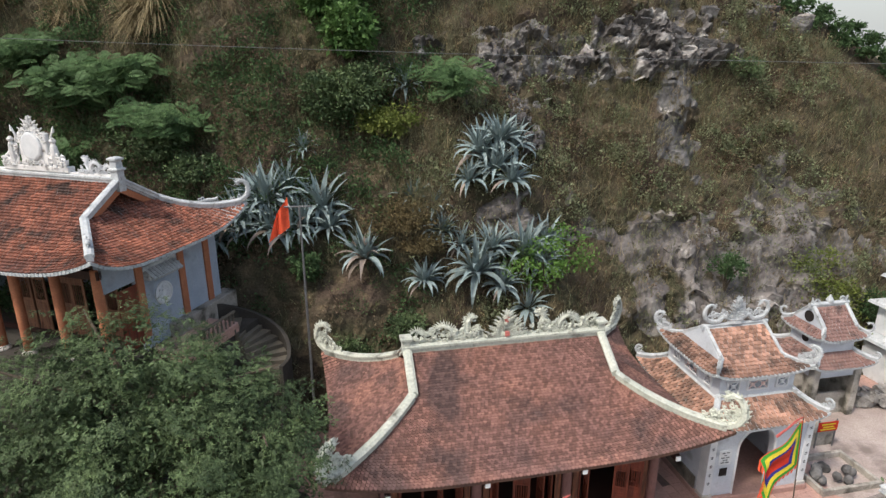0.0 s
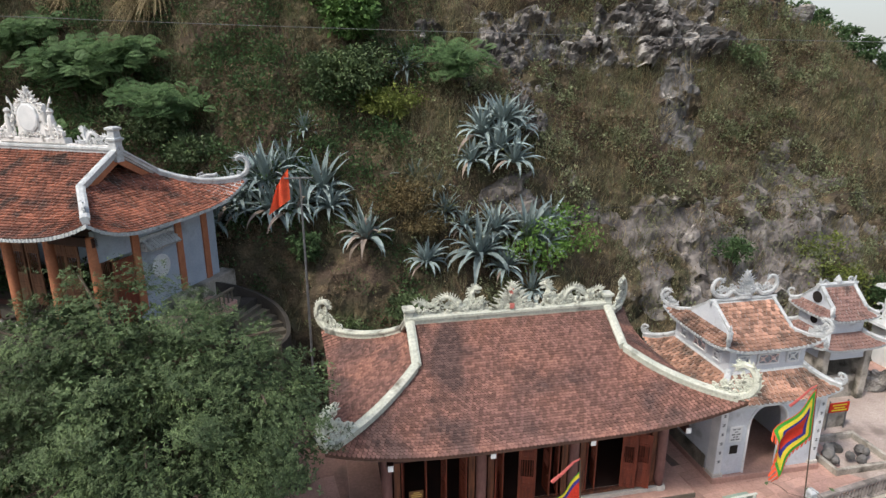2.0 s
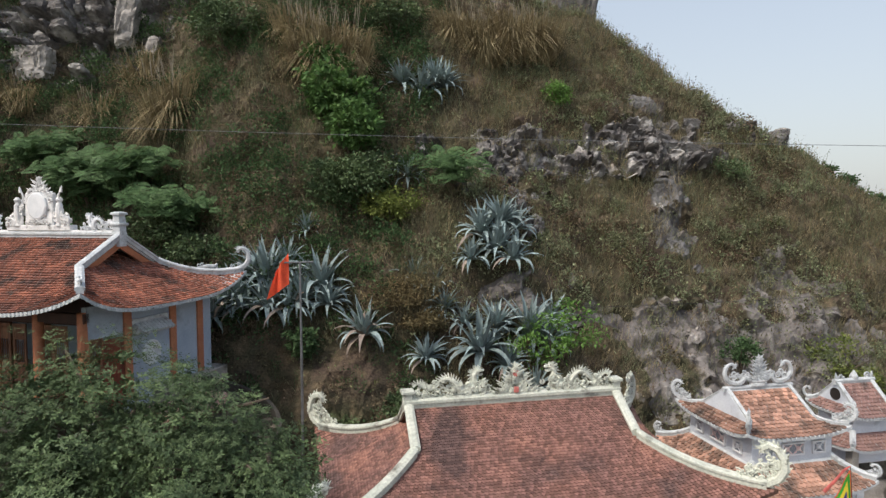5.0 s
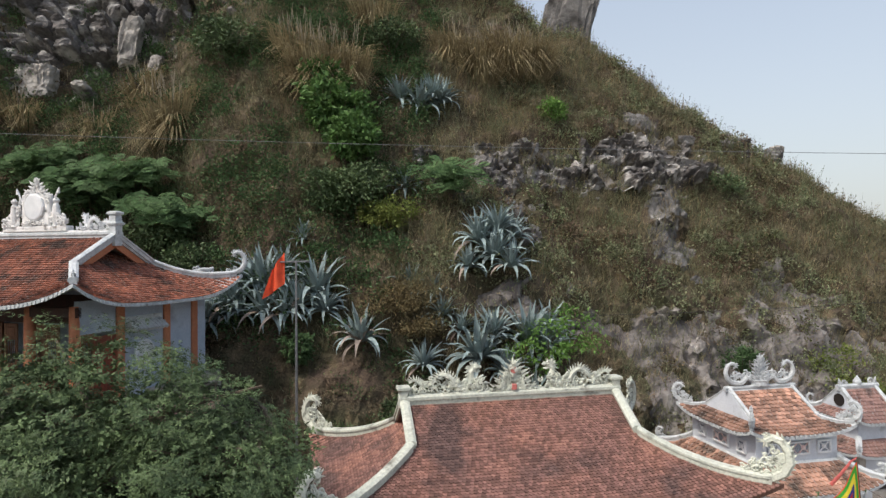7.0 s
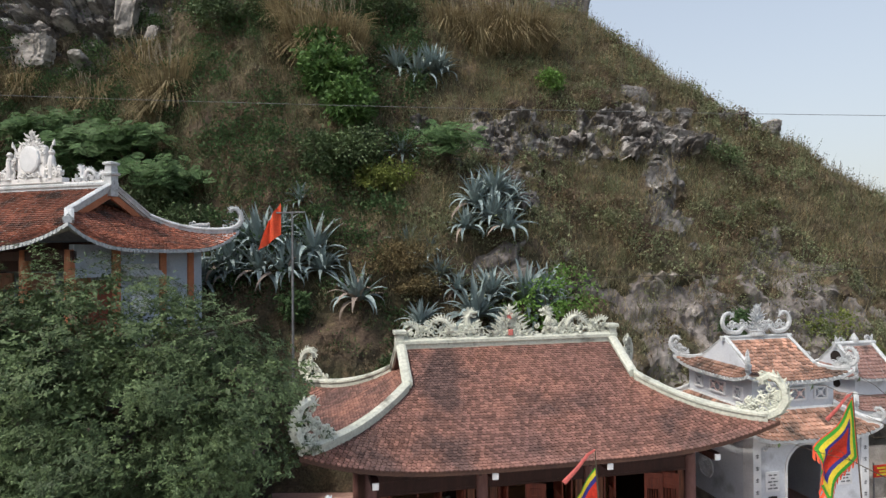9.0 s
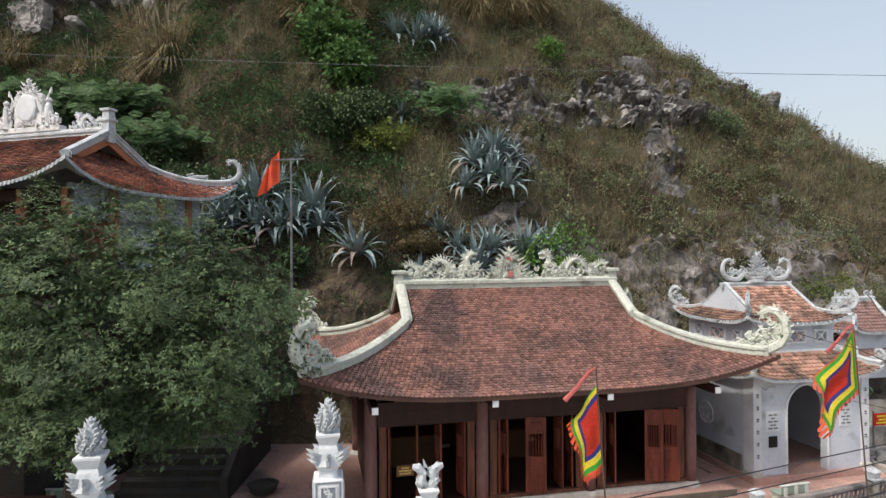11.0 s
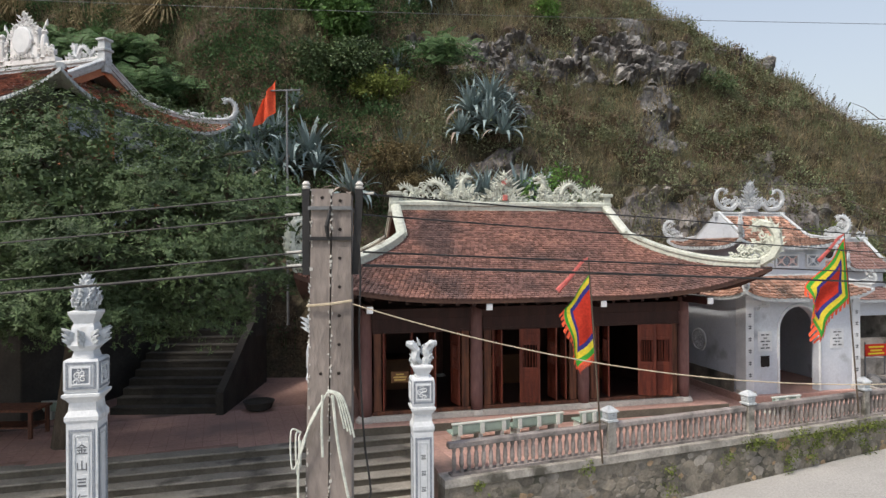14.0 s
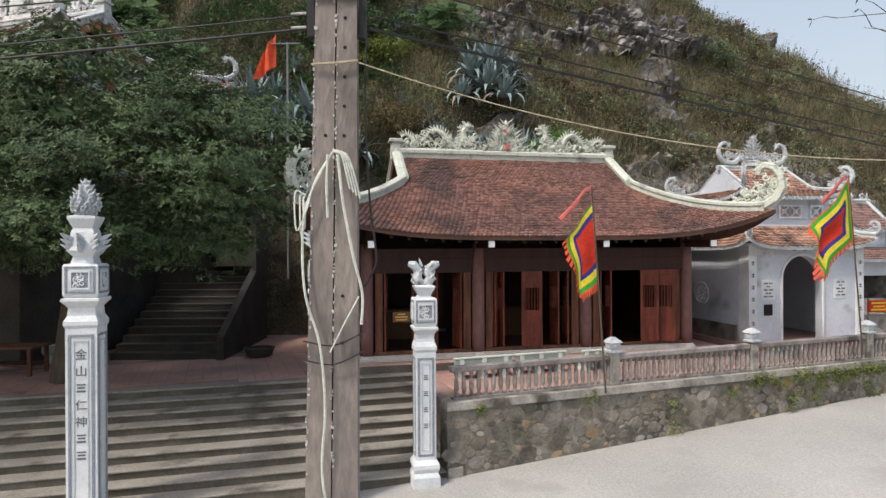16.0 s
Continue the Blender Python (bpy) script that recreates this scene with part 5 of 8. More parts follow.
def lattice_panel(parent, m, w, h):
    """White framed opening with a floral fretwork."""
    bm = bmesh.new()
    f = 0.05
    for q in ((0, w, 0, f), (0, w, h - f, h), (0, f, f, h - f), (w - f, w, f, h - f)):
        box(bm, q[0], q[1], -0.05, 0.02, q[2], q[3], m)
    fr = part("window_frame", bm, M_WHITE, parent)
    bm = bmesh.new()
    box(bm, f, w - f, 0.0, 0.01, f, h - f, m)
    part("window_recess", bm, M_BORDER, fr)
    bm = bmesh.new()
    k = max(1, round(w / h))
    for i in range(k):
        cx = w * (i + 0.5) / k
        tube(bm, [m @ Vector((cx - h * 0.42, -0.02, f)), m @ Vector((cx + h * 0.42, -0.02, h - f))], 0.022, 5)
        tube(bm, [m @ Vector((cx - h * 0.42, -0.02, h - f)), m @ Vector((cx + h * 0.42, -0.02, f))], 0.022, 5)
        lathe(bm, [(h * 0.2, -0.02), (h * 0.14, 0.03)], 8, m @ Matrix.Translation((cx, -0.02, h / 2)) @ pose(0, 0, 0, 90))
    part("fretwork", bm, M_WHITE if k == 1 else mat("faded_pink_stucco", (0.62, 0.40, 0.38), (0.6, 0.58, 0.55), 6, 0.8, 0.3), fr)


def skirt_roof(parent, hx, hy, tx, ty, z0, z1, lift, pitch, course, m_tile, m_ridge, m_horn, horn_size, rng):
    """A pent roof round a storey: eave half sizes hx, hy at z0; head half sizes tx, ty at z1."""
    for axis in range(4):
        ang = axis * 90
        ex, tx2, ey, ty2 = (hx, tx, hy, ty) if axis % 2 == 0 else (hy, ty, hx, tx)
        m = pose(0, 0, 0, 0, 0, ang)

        def fn(x, t, ex=ex, tx2=tx2, ey=ey, ty2=ty2, m=m, full=math.hypot(ey - ty2, z1 - z0)):
            s = t / full
            half = tx2 + (ex - tx2) * s
            a = max(-1, min(1, x / half))
            return m @ Vector((a * half, -(ty2 + (ey - ty2) * s), z1 + (z0 - z1) * (s + 0.2 * s * (1 - s)) + lift * s * s * abs(a) ** 5))

        full = math.hypot(ey - ty2, z1 - z0)
        deck("roof_deck", lambda a, b: fn((a * 2 - 1) * (tx2 + (ex - tx2) * b), b * full), 14, 6, 0.1, M_STUCCO_G, parent)
        lay_tiles(parent, fn, lambda t: tx2 + (ex - tx2) * t / full - 0.02, full, pitch, course, m_tile, 60 if axis == 0 else 0, 0.02)
        bm = bmesh.new()
        edge = [fn(tx2 + (ex - tx2) * s, s * full) for s in np.linspace(0, 0.95, 8)]
        sweep_beam(bm, edge, 0.16, 0.16)
        part("hip_ridge", bm, m_ridge, parent)
        bm = bmesh.new()
        horn(bm, Vector(edge[-1]) + Vector((0, 0, 0.06)), edge[-1] - edge[-3], horn_size * 0.8, rng, True)
        part("horn_ornament", bm, m_horn, parent)


def arch_wall(x0, x1, y0, y1, z0, z1, ax, aw, ah):
    """A wall slab with an arched opening (centre ax, width aw, height ah)."""
    bm = bmesh.new()
    r = aw / 2
    zs = z0 + ah - r
    arch = [(ax - r, z0), (ax - r, zs)] + [(ax - r * math.cos(a), zs + r * math.sin(a)) for a in np.linspace(0.2, math.pi - 0.2, 11)] + [(ax + r, zs), (ax + r, z0)]
    n = len(arch)
    front, back = [], []
    for y, store in ((y0, front), (y1, back)):
        inner = [bm.verts.new((x, y, z)) for x, z in arch]
        outer = []
        for i, (x, z) in enumerate(arch):
            f = i / (n - 1)
            if i <= 1:
                outer.append(bm.verts.new((x0, y, z)))
            elif i >= n - 2:
                outer.append(bm.verts.new((x1, y, z)))
            else:
                outer.append(bm.verts.new((x0 + (x1 - x0) * (i - 2) / (n - 5), y, z1)))
        store.append(inner)
        store.append(outer)
        for i in range(n - 1):
            bm.faces.new((inner[i], inner[i + 1], outer[i + 1], outer[i]))
    for i in range(n - 1):
        bm.faces.new((front[0][i], front[0][i + 1], back[0][i + 1], back[0][i]))
        bm.faces.new((front[1][i], front[1][i + 1], back[1][i + 1], back[1][i]))
    bmesh.ops.delete(bm, geom=[v for v in bm.verts if not v.link_faces], context="VERTS")
    return bm


def gate():
    rng = random.Random(12)
    ob = thing("shrine_gate", pose(10.85, 20.57, 0, 0, 0, 11.5), "grey-white two-tiered shrine with an arched doorway", "shrine")
    fl = 1.72
    hx, hy = 1.95, 2.3
    zt = 4.75
    bm = arch_wall(-hx, hx, -hy, -hy + 0.25, fl, zt, -0.15, 1.4, 2.62)
    part("front_wall", bm, M_GWALL, ob)
    for s in (-1, 1):
        bm = bmesh.new()
        box(bm, s * hx - 0.1, s * hx + 0.1, -hy + 0.252, hy, fl, zt)
        part("side_wall", bm, M_GWALL, ob)
        bm = bmesh.new()
        box(bm, s * (hx - 0.02) - 0.14, s * (hx - 0.02) + 0.14, -hy - 0.05, -hy + 0.4, fl, zt - 0.02, bevel=0.01)
        pil = part("pilaster", bm, M_WHITE, ob, "white pilaster with a couplet in grey characters")
        for i in range(6):
            z = 4.15 - i * 0.36
            bm = bmesh.new()
            c = s * (hx - 0.02)
            box(bm, c - 0.055, c + 0.055, -hy - 0.056, -hy - 0.051, z - 0.015, z + 0.015)
            box(bm, c - 0.05, c + 0.05, -hy - 0.056, -hy - 0.051, z - 0.075, z - 0.05)
            box(bm, c - 0.014, c + 0.014, -hy - 0.0575, -hy - 0.0565, z - 0.09, z + 0.04)
            part("couplet_mark", bm, M_INK, pil)
        bm = bmesh.new()
        box(bm, s * (hx - 0.02) - 0.2, s * (hx - 0.02) + 0.2, -hy - 0.1, -hy + 0.35, fl - 0.02, fl + 0.12, bevel=0.02)
        part("pilaster_base", bm, M_STONE, pil)
        # corner bracket scroll under the eave
        bm = bmesh.new()
        for i in range(4):
            spiral(bm, (s * (hx - 0.3 - i * 0.12), -hy - 0.02, 4.44 - 0.02 * i - (0.1 if i == 0 else 0)), (1, 0, 0), (0, 0, 1), 0.1 - 0.012 * i, 1.2, 0.028, i, 9, s)
        box(bm, min(s * (hx - 0.75), s * (hx - 0.16)), max(s * (hx - 0.75), s * (hx - 0.16)), -hy - 0.015, -hy + 0.0, 4.36, 4.56)
        part("corner_bracket", bm, M_WHITE, ob)
        # carved character panel beside the arch
        bm = bmesh.new()
        cx = -1.38 if s < 0 else 1.22
        box(bm, cx - 0.24, cx + 0.24, -hy - 0.02, -hy + 0.0, 3.02, 3.62)
        pan = part("carved_panel", bm, M_WHITE, ob, "white carved character panel")
        for i in range(5):
            bm = bmesh.new()
            z = 3.12 + i * 0.1
            w = (0.17, 0.1, 0.17, 0.06, 0.15)[i]
            for q in (-1, 1):
                box(bm, cx + q * (w * 0.55) - w * 0.4, cx + q * (w * 0.55) + w * 0.4, -hy - 0.028, -hy - 0.021, z - 0.02, z + 0.02)
            part("carving", bm, M_INK, pan)
    bm = bmesh.new()
    box(bm, -1.53, -1.23, -hy - 0.03, -hy, 2.55, 2.88, bevel=0.01)
    part("meter_box", bm, M_DARK, ob, "small black wall box")
    # moulded edge round the arch
    bm = bmesh.new()
    r = 0.7
    pts = [(-0.15 - r - 0.05, -hy - 0.0, fl)] + [(-0.15 - (r + 0.05) * math.cos(a), -hy, fl + 2.62 - r + (r + 0.05) * math.sin(a)) for a in np.linspace(0, math.pi, 15)] + [(-0.15 + r + 0.05, -hy, fl)]
    tube(bm, pts, 0.05, 5)
    part("arch_trim", bm, M_WHITE, ob)
    for i in range(3):
        bm = bmesh.new()
        c = -0.45 + i * 0.4
        box(bm, c - 0.09, c + 0.09, -hy - 0.012, -hy - 0.002, 4.555, 4.585)
        box(bm, c - 0.02, c + 0.02, -hy - 0.014, -hy - 0.003, 4.49, 4.66)
        box(bm, c - 0.08, c + 0.08, -hy - 0.012, -hy - 0.002, 4.50, 4.525)
        part("name_mark", bm, M_INK, ob)
    bm = bmesh.new()
    box(bm, -hx, hx, hy - 0.2, hy, fl, zt)
    part("rear_wall", bm, M_GWALL, ob)
    bm = bmesh.new()
    box(bm, -hx - 0.2, hx + 0.2, -hy - 0.15, hy, 1.2, fl, bevel=0.02)
    part("gate_floor", bm, M_PAVE, ob)
    bm = bmesh.new()
    mm = Matrix.Translation((0.3, hy - 0.22, 3.4)) @ pose(0, 0, 0, 90)
    lathe(bm, [(0.38, -0.02), (0.38, 0.03), (0.3, 0.05)], 20, mm)
    part("round_window", bm, M_INK, ob)
    bm = bmesh.new()
    mm = Matrix.Translation((-hx - 0.1, -0.1, 3.1)) @ pose(0, 0, 0, 0, -90, 0)
    lathe(bm, [(0.38, -0.02), (0.38, 0.04), (0.32, 0.06), (0.3, 0.02)], 22, mm)
    for i in range(8):
        a = i * math.pi / 4
        spiral(bm, Vector((-hx - 0.13, -0.1 + 0.17 * math.cos(a), 3.1 + 0.17 * math.sin(a))), (0, 1, 0), (0, 0, 1), 0.1, 1.3, 0.02, a, 8)
    part("medallion", bm, M_WHITE, ob, "round white longevity medallion")
    bm = bmesh.new()
    box(bm, -hx - 0.16, -hx - 0.1, -hy + 0.5, hy, fl, fl + 0.5)
    part("dado", bm, M_MORTAR, ob, "dark damp-stained dado")
    skirt_roof(ob, 2.3, 2.65, 1.5, 1.62, 4.62, 5.32, 0.28, 0.17, 0.16, M_TILE_C, M_STUCCO_G, M_STUCCO_G, 0.55, rng)
    bm = bmesh.new()
    box(bm, -1.5, 1.5, -1.62, 1.62, 4.9, 6.3)
    part("upper_wall", bm, M_GWALL, ob, "pale grey upper storey")
    for cx, w in ((-0.98, 0.5), (0, 0.85), (0.98, 0.5)):
        lattice_panel(ob, Matrix.Translation((cx - w / 2, -1.64, 5.52)), w, 0.42)
    for cy, w in ((-1.0, 0.42), (0, 0.8), (1.0, 0.42)):
        lattice_panel(ob, Matrix.Translation((-1.52, cy + w / 2, 5.5)) @ pose(0, 0, 0, 0, 0, -90), w, 0.42)
    R = Roof(lr=1.25, le=1.88, we=1.92, wk=1.2, zr=7.3, zk=6.5, ze=6.2, lift=0.28, bulge=0.05, sag=0.1)
    roof_on(ob, R, 0.17, 0.16, M_TILE_C, M_STUCCO_G, M_STUCCO_G, 0.62, rng, ridge_h=0.13, singles=60, hump=0.02, beam=0.09, fill=True, run_in=0.05, m_ends=M_STUCCO_G)
    for s in (-1, 1):
        # plain plastered gable face
        bm = bmesh.new()
        g = [(-1.2, 6.45), (1.2, 6.45), (0.0, 7.34)]
        a = [bm.verts.new((s * 1.16, y, z)) for y, z in g]
        b = [bm.verts.new((s * 1.27, y, z)) for y, z in g]
        bm.faces.new(a)
        bm.faces.new(b[::-1])
        for i in range(3):
            bm.faces.new((a[i], a[(i + 1) % 3], b[(i + 1) % 3], b[i]))
        part("gable_face", bm, M_GWALL, ob)
        bm = bmesh.new()
        curl = smooth_path([(s * 0.3, 0, 7.52), (s * 0.5, 0, 7.66), (s * 0.68, 0, 7.5), (s * 0.9, 0, 7.48), (s * 1.18, 0, 7.58), (s * 1.32, 0, 7.82), (s * 1.24, 0, 8.08), (s * 1.04, 0, 8.16), (s * 0.92, 0, 8.02)], 4)
        tube(bm, curl, [0.045 + 0.045 * math.sin(math.pi * min(1.0, 0.15 + k / 34)) for k in range(len(curl))], 6)
        for i in range(7):
            spiral(bm, (s * (0.32 + 0.12 * i), 0.03 * (i % 2), 7.66 + 0.07 * (i % 3)), (1, 0, 0), (0, 0, 1), 0.12, 1.2, 0.035, i, 9, s)
            spike(bm, (s * (0.4 + 0.15 * i), 0, 7.66), (-s * 0.05, 0, 0.18), 0.03)
        for k in range(10):      # maned head at the end of the curl
            a = rng.uniform(0, 6.28)
            spike(bm, (s * 0.95, 0, 8.08), (0.15 * math.cos(a), 0, 0.15 * math.sin(a)), 0.03)
        for k in range(5):
            a = 0.2 + 0.6 * k
            spike(bm, (s * (1.22 + 0.06 * math.sin(a)), 0, 7.75 + 0.09 * k), (s * 0.12, 0, 0.04), 0.03)
        part("ridge_beast", bm, M_STUCCO_G, ob, "grey stucco scroll beast on the ridge")
    bm = bmesh.new()
    lathe(bm, [(0.34, 7.38), (0.3, 7.5), (0.34, 7.54), (0.2, 7.62)], 10, Matrix.Diagonal((1, 0.5, 1, 1)))
    flame_mass(bm, (0, 0, 7.5), 0.36, 0.95, rng, 7, 0.12)
    for k in range(7):
        spike(bm, (0, -0.04, 8.0), (0.42 * math.cos(0.35 + 0.4 * k), 0, 0.34 * math.sin(0.35 + 0.4 * k)), 0.05)
    part("ridge_crest", bm, M_STUCCO_G, ob, "grey stucco flame crest")


gate()


def rear_pavilion():
    """Small two-tiered pavilion beyond the gate, with round vents in its gable."""
    rng = random.Random(14)
    ob = thing("rear_pavilion", pose(16.85, 24.4, -0.42, 0, 0, 11.5), "small grey pavilion with a dusty red roof", "pavilion")
    fl = 1.45
    for x in (-1.05, 1.05):
        for y in (-1.05, 1.05):
            bm = bmesh.new()
            box(bm, x - 0.16, x + 0.16, y - 0.16, y + 0.16, fl, 4.6, bevel=0.01)
            part("pier", bm, M_COPING, ob)
    bm = bmesh.new()
    box(bm, -1.1, 1.1, 0.95, 1.1, fl, 4.6)
    part("rear_wall", bm, M_GWALL, ob)
    bm = bmesh.new()
    box(bm, -1.1, 1.1, -1.1, 0.9, 3.9, 4.6)
    part("lintel", bm, M_GWALL, ob)
    # low grey front wall with a dark slot above the altar
    bm = bmesh.new()
    box(bm, -0.88, 0.88, -0.95, -0.8, fl, 3.0, bevel=0.01)
    part("front_wall", bm, M_COPING, ob, "weathered grey front wall")
    for s in (-1, 1):
        bm = bmesh.new()
        box(bm, s * 0.98 - 0.06, s * 0.98 + 0.06, -0.88, 0.94, fl, 3.9)
        part("side_wall", bm, M_COPING, ob)
    bm = bmesh.new()
    box(bm, -0.9, 0.9, -0.2, 0.9, fl, fl + 1.0, bevel=0.02)
    part("altar", bm, M_COPING, ob)
    skirt_roof(ob, 1.55, 1.55, 0.85, 0.85, 4.55, 5.0, 0.2, 0.17, 0.16, M_TILE_D, M_STUCCO_G, M_STUCCO_G, 0.42, rng)
    bm = bmesh.new()
    box(bm, -0.85, 0.85, -0.85, 0.85, 4.6, 5.9)
    part("upper_wall", bm, M_GWALL, ob)
    R = Roof(lr=0.85, le=1.15, we=1.2, wk=0.85, zr=6.85, zk=6.05, ze=5.7, lift=0.2, bulge=0.03, sag=0.1)
    roof_on(ob, R, 0.17, 0.16, M_TILE_D, M_STUCCO_G, M_STUCCO_G, 0.42, rng, ridge_h=0.18, singles=40, hump=0.02, beam=0.13, fill=False, m_ends=M_STUCCO_G)
    for s in (-1, 1):
        bm = bmesh.new()
        g = [(-0.85, 6.05), (0.85, 6.05), (0.0, 6.88)]
        a = [bm.verts.new((s * 0.78, y, z)) for y, z in g]
        b = [bm.verts.new((s * 0.87, y, z)) for y, z in g]
        bm.faces.new(a)
        bm.faces.new(b[::-1])
        for i in range(3):
            bm.faces.new((a[i], a[(i + 1) % 3], b[(i + 1) % 3], b[i]))
        part("gable_face", bm, M_GWALL, ob)
        for z, r in ((6.38, 0.25), (5.35, 0.18)):
            bm = bmesh.new()
            lathe(bm, [(r, 0), (r, 0.03), (r * 0.9, 0.02)], 16, Matrix.Translation((s * (0.87 if z > 6 else 0.85), 0, z)) @ pose(0, 0, 0, 0, s * 90, 0))
            part("round_vent", bm, M_DARK, ob, "dark round vent")
        bm = bmesh.new()
        spike(bm, (s * 0.8, 0, 6.9), (s * 0.1, 0, 0.35), 0.1)
        spiral(bm, (s * 0.62, 0, 7.08), (1, 0, 0), (0, 0, 1), 0.14, 1.2, 0.04, 0, 10, s)
        part("ridge_beast", bm, M_STUCCO_G, ob)
    bm = bmesh.new()
    lathe(bm, [(0.14, 6.95), (0.16, 7.08), (0.02, 7.32)], 8)
    part("finial", bm, M_STUCCO_G, ob)


rear_pavilion()


def grey_shrine():
    rng = random.Random(3)
    ob = thing("grey_shrine", pose(22.3, 26.5, 0, 0, 0, 11.5), "narrow grey-white stele shrine with carved tiers", "shrine")
    for z0, z1, w in ((1.45, 3.4, 1.1), (3.8, 5.2, 0.9), (5.6, 6.6, 0.7)):
        bm = bmesh.new()
        box(bm, -w, w, -w, w, z0, z1, bevel=0.03)
        part("storey", bm, M_WHITE, ob)
        bm = bmesh.new()
        lathe(bm, [(w, z1), (w + 0.35, z1 + 0.08), (w + 0.3, z1 + 0.2), (w * 0.7, z1 + 0.45)], 4, square=True)
        part("cornice", bm, M_STUCCO_G, ob)
        bm = bmesh.new()
        box(bm, -w * 0.4, w * 0.4, -w - 0.03, -w, z0 + 0.2, z1 - 0.2)
        part("niche", bm, M_DARK, ob)
    bm = bmesh.new()
    lathe(bm, [(0.4, 7.0), (0.5, 7.3), (0.1, 7.9)], 8)
    part("finial", bm, M_STUCCO_G, ob)


grey_shrine()

# ---- gate pillars ----


def pillar(x, y, z0, zcap, name, top, label, w=0.27):
    """Square shaft with bordered panels, a lantern block and an ornament on top. zcap: top of the shaft."""
    rng = random.Random(int(abs(x) * 100))
    ob = thing(name, pose(x, y, 0, 0, 0, 10), label, "pillar", group="pillars of the front steps")
    h = zcap
    bm = bmesh.new()
    lathe(bm, [(w * 1.35, z0), (w * 1.35, z0 + 0.28), (w * 1.15, z0 + 0.36), (w * 1.3, z0 + 0.44), (w * 1.3, z0 + 0.52), (w * 1.05, z0 + 0.6)], 4, square=True)
    part("pedestal", bm, M_WHITE, ob, "chipped pedestal with yellowed plaster")
    bm = bmesh.new()
    lathe(bm, [(w, z0 + 0.58), (w, h), (w * 1.1, h + 0.05), (w * 1.1, h + 0.11), (w * 0.9, h + 0.2), (w * 0.86, h + 0.33), (w * 1.0, h + 0.38), (w * 1.22, h + 0.44), (w * 1.22, h + 0.48), (w * 0.9, h + 0.5)], 4, square=True)
    shaft = part("shaft", bm, M_WHITE, ob)
    for ang in (0, 90, 180, 270):
        mm = pose(0, 0, 0, 0, 0, ang)
        bm = bmesh.new()
        a, b = w * 0.82, 0.04
        for q in ((-a, a, z0 + 0.68, z0 + 0.68 + b), (-a, a, h - 0.1 - b, h - 0.1), (-a, -a + b, z0 + 0.72, h - 0.14), (a - b, a, z0 + 0.72, h - 0.14)):
            box(bm, q[0], q[1], -w - 0.012, -w + 0.0, q[2], q[3], mm)
        part("border", bm, M_BORDER, shaft, "blue-grey mosaic border")
        bm = bmesh.new()
        a -= 0.08
        for q in ((-a, a, z0 + 0.78, z0 + 0.80), (-a, a, h - 0.22, h - 0.20), (-a, -a + 0.018, z0 + 0.80, h - 0.22), (a - 0.018, a, z0 + 0.80, h - 0.22)):
            box(bm, q[0], q[1], -w - 0.01, -w + 0.0, q[2], q[3], mm)
        part("inner_border", bm, M_STUCCO_G, shaft)
    # lantern block
    b0, b1 = h + 0.52, h + 1.04
    wb = w * 1.12
    bm = bmesh.new()
    lathe(bm, [(wb * 0.92, b0 - 0.02), (wb, b0 + 0.03), (wb, b1 - 0.03), (wb * 0.92, b1)], 4, square=True)
    block = part("lantern_block", bm, M_WHITE, ob)
    for ang in (0, 90, 180, 270):
        mm = pose(0, 0, 0, 0, 0, ang)
        bm = bmesh.new()
        a, c = wb * 0.86, (b0 + b1) / 2
        for q in ((-a, a, c - 0.22, c - 0.185), (-a, a, c + 0.185, c + 0.22), (-a, -a + 0.035, c - 0.185, c + 0.185), (a - 0.035, a, c - 0.185, c + 0.185)):
            box(bm, q[0], q[1], -wb - 0.010, -wb + 0.0, q[2], q[3], mm)
        part("block_border", bm, M_BORDER, block)
        bm = bmesh.new()
        box(bm, -0.13, 0.13, -wb - 0.004, -wb + 0.02, c - 0.13, c + 0.13, mm)
        part("fret_recess", bm, M_BORDER, block)
        bm = bmesh.new()
        for q in ((-0.15, 0.15, c - 0.15, c - 0.125), (-0.15, 0.15, c + 0.125, c + 0.15), (-0.15, -0.125, c - 0.125, c + 0.125), (0.125, 0.15, c - 0.125, c + 0.125)):
            box(bm, q[0], q[1], -wb - 0.022, -wb, q[2], q[3], mm)
        for i in range(5):
            spiral(bm, mm @ Vector((rng.uniform(-0.08, 0.08), -wb - 0.012, c - 0.1 + i * 0.05)), mm.to_3x3() @ Vector((1, 0, 0)), (0, 0, 1), 0.055, 1.2, 0.013, i, 8)
        part("fretwork", bm, M_WHITE, block)
    bm = bmesh.new()
    z = b1
    if top == "bud":
        lathe(bm, [(w * 0.75, z), (w * 0.62, z + 0.12), (w * 0.95, z + 0.22), (w * 0.8, z + 0.3), (w * 0.72, z + 0.52), (w * 0.62, z + 0.58), (w * 0.9, z + 0.74), (w * 0.9, z + 0.78), (w * 0.4, z + 0.8)], 4, square=True)
        part("capital", bm, M_WHITE, ob)
        bm = bmesh.new()
        for i in range(8):
            a = i * math.pi / 4
            d = Vector((math.cos(a), math.sin(a), 0))
            for k in range(3):
                spike(bm, d * (w * (0.8 + 0.1 * k)) + Vector((0, 0, z + 0.22 + 0.09 * k)), d * (0.2 - 0.02 * k) + Vector((0, 0, 0.1)), 0.06)
            spiral(bm, d * w * 0.95 + Vector((0, 0, z + 0.33)), d, (0, 0, 1), 0.1, 1.2, 0.032, a, 9)
        part("capital_leaves", bm, M_STUCCO_G, ob, "curled stucco leaves")
        bm = bmesh.new()
        z += 0.78
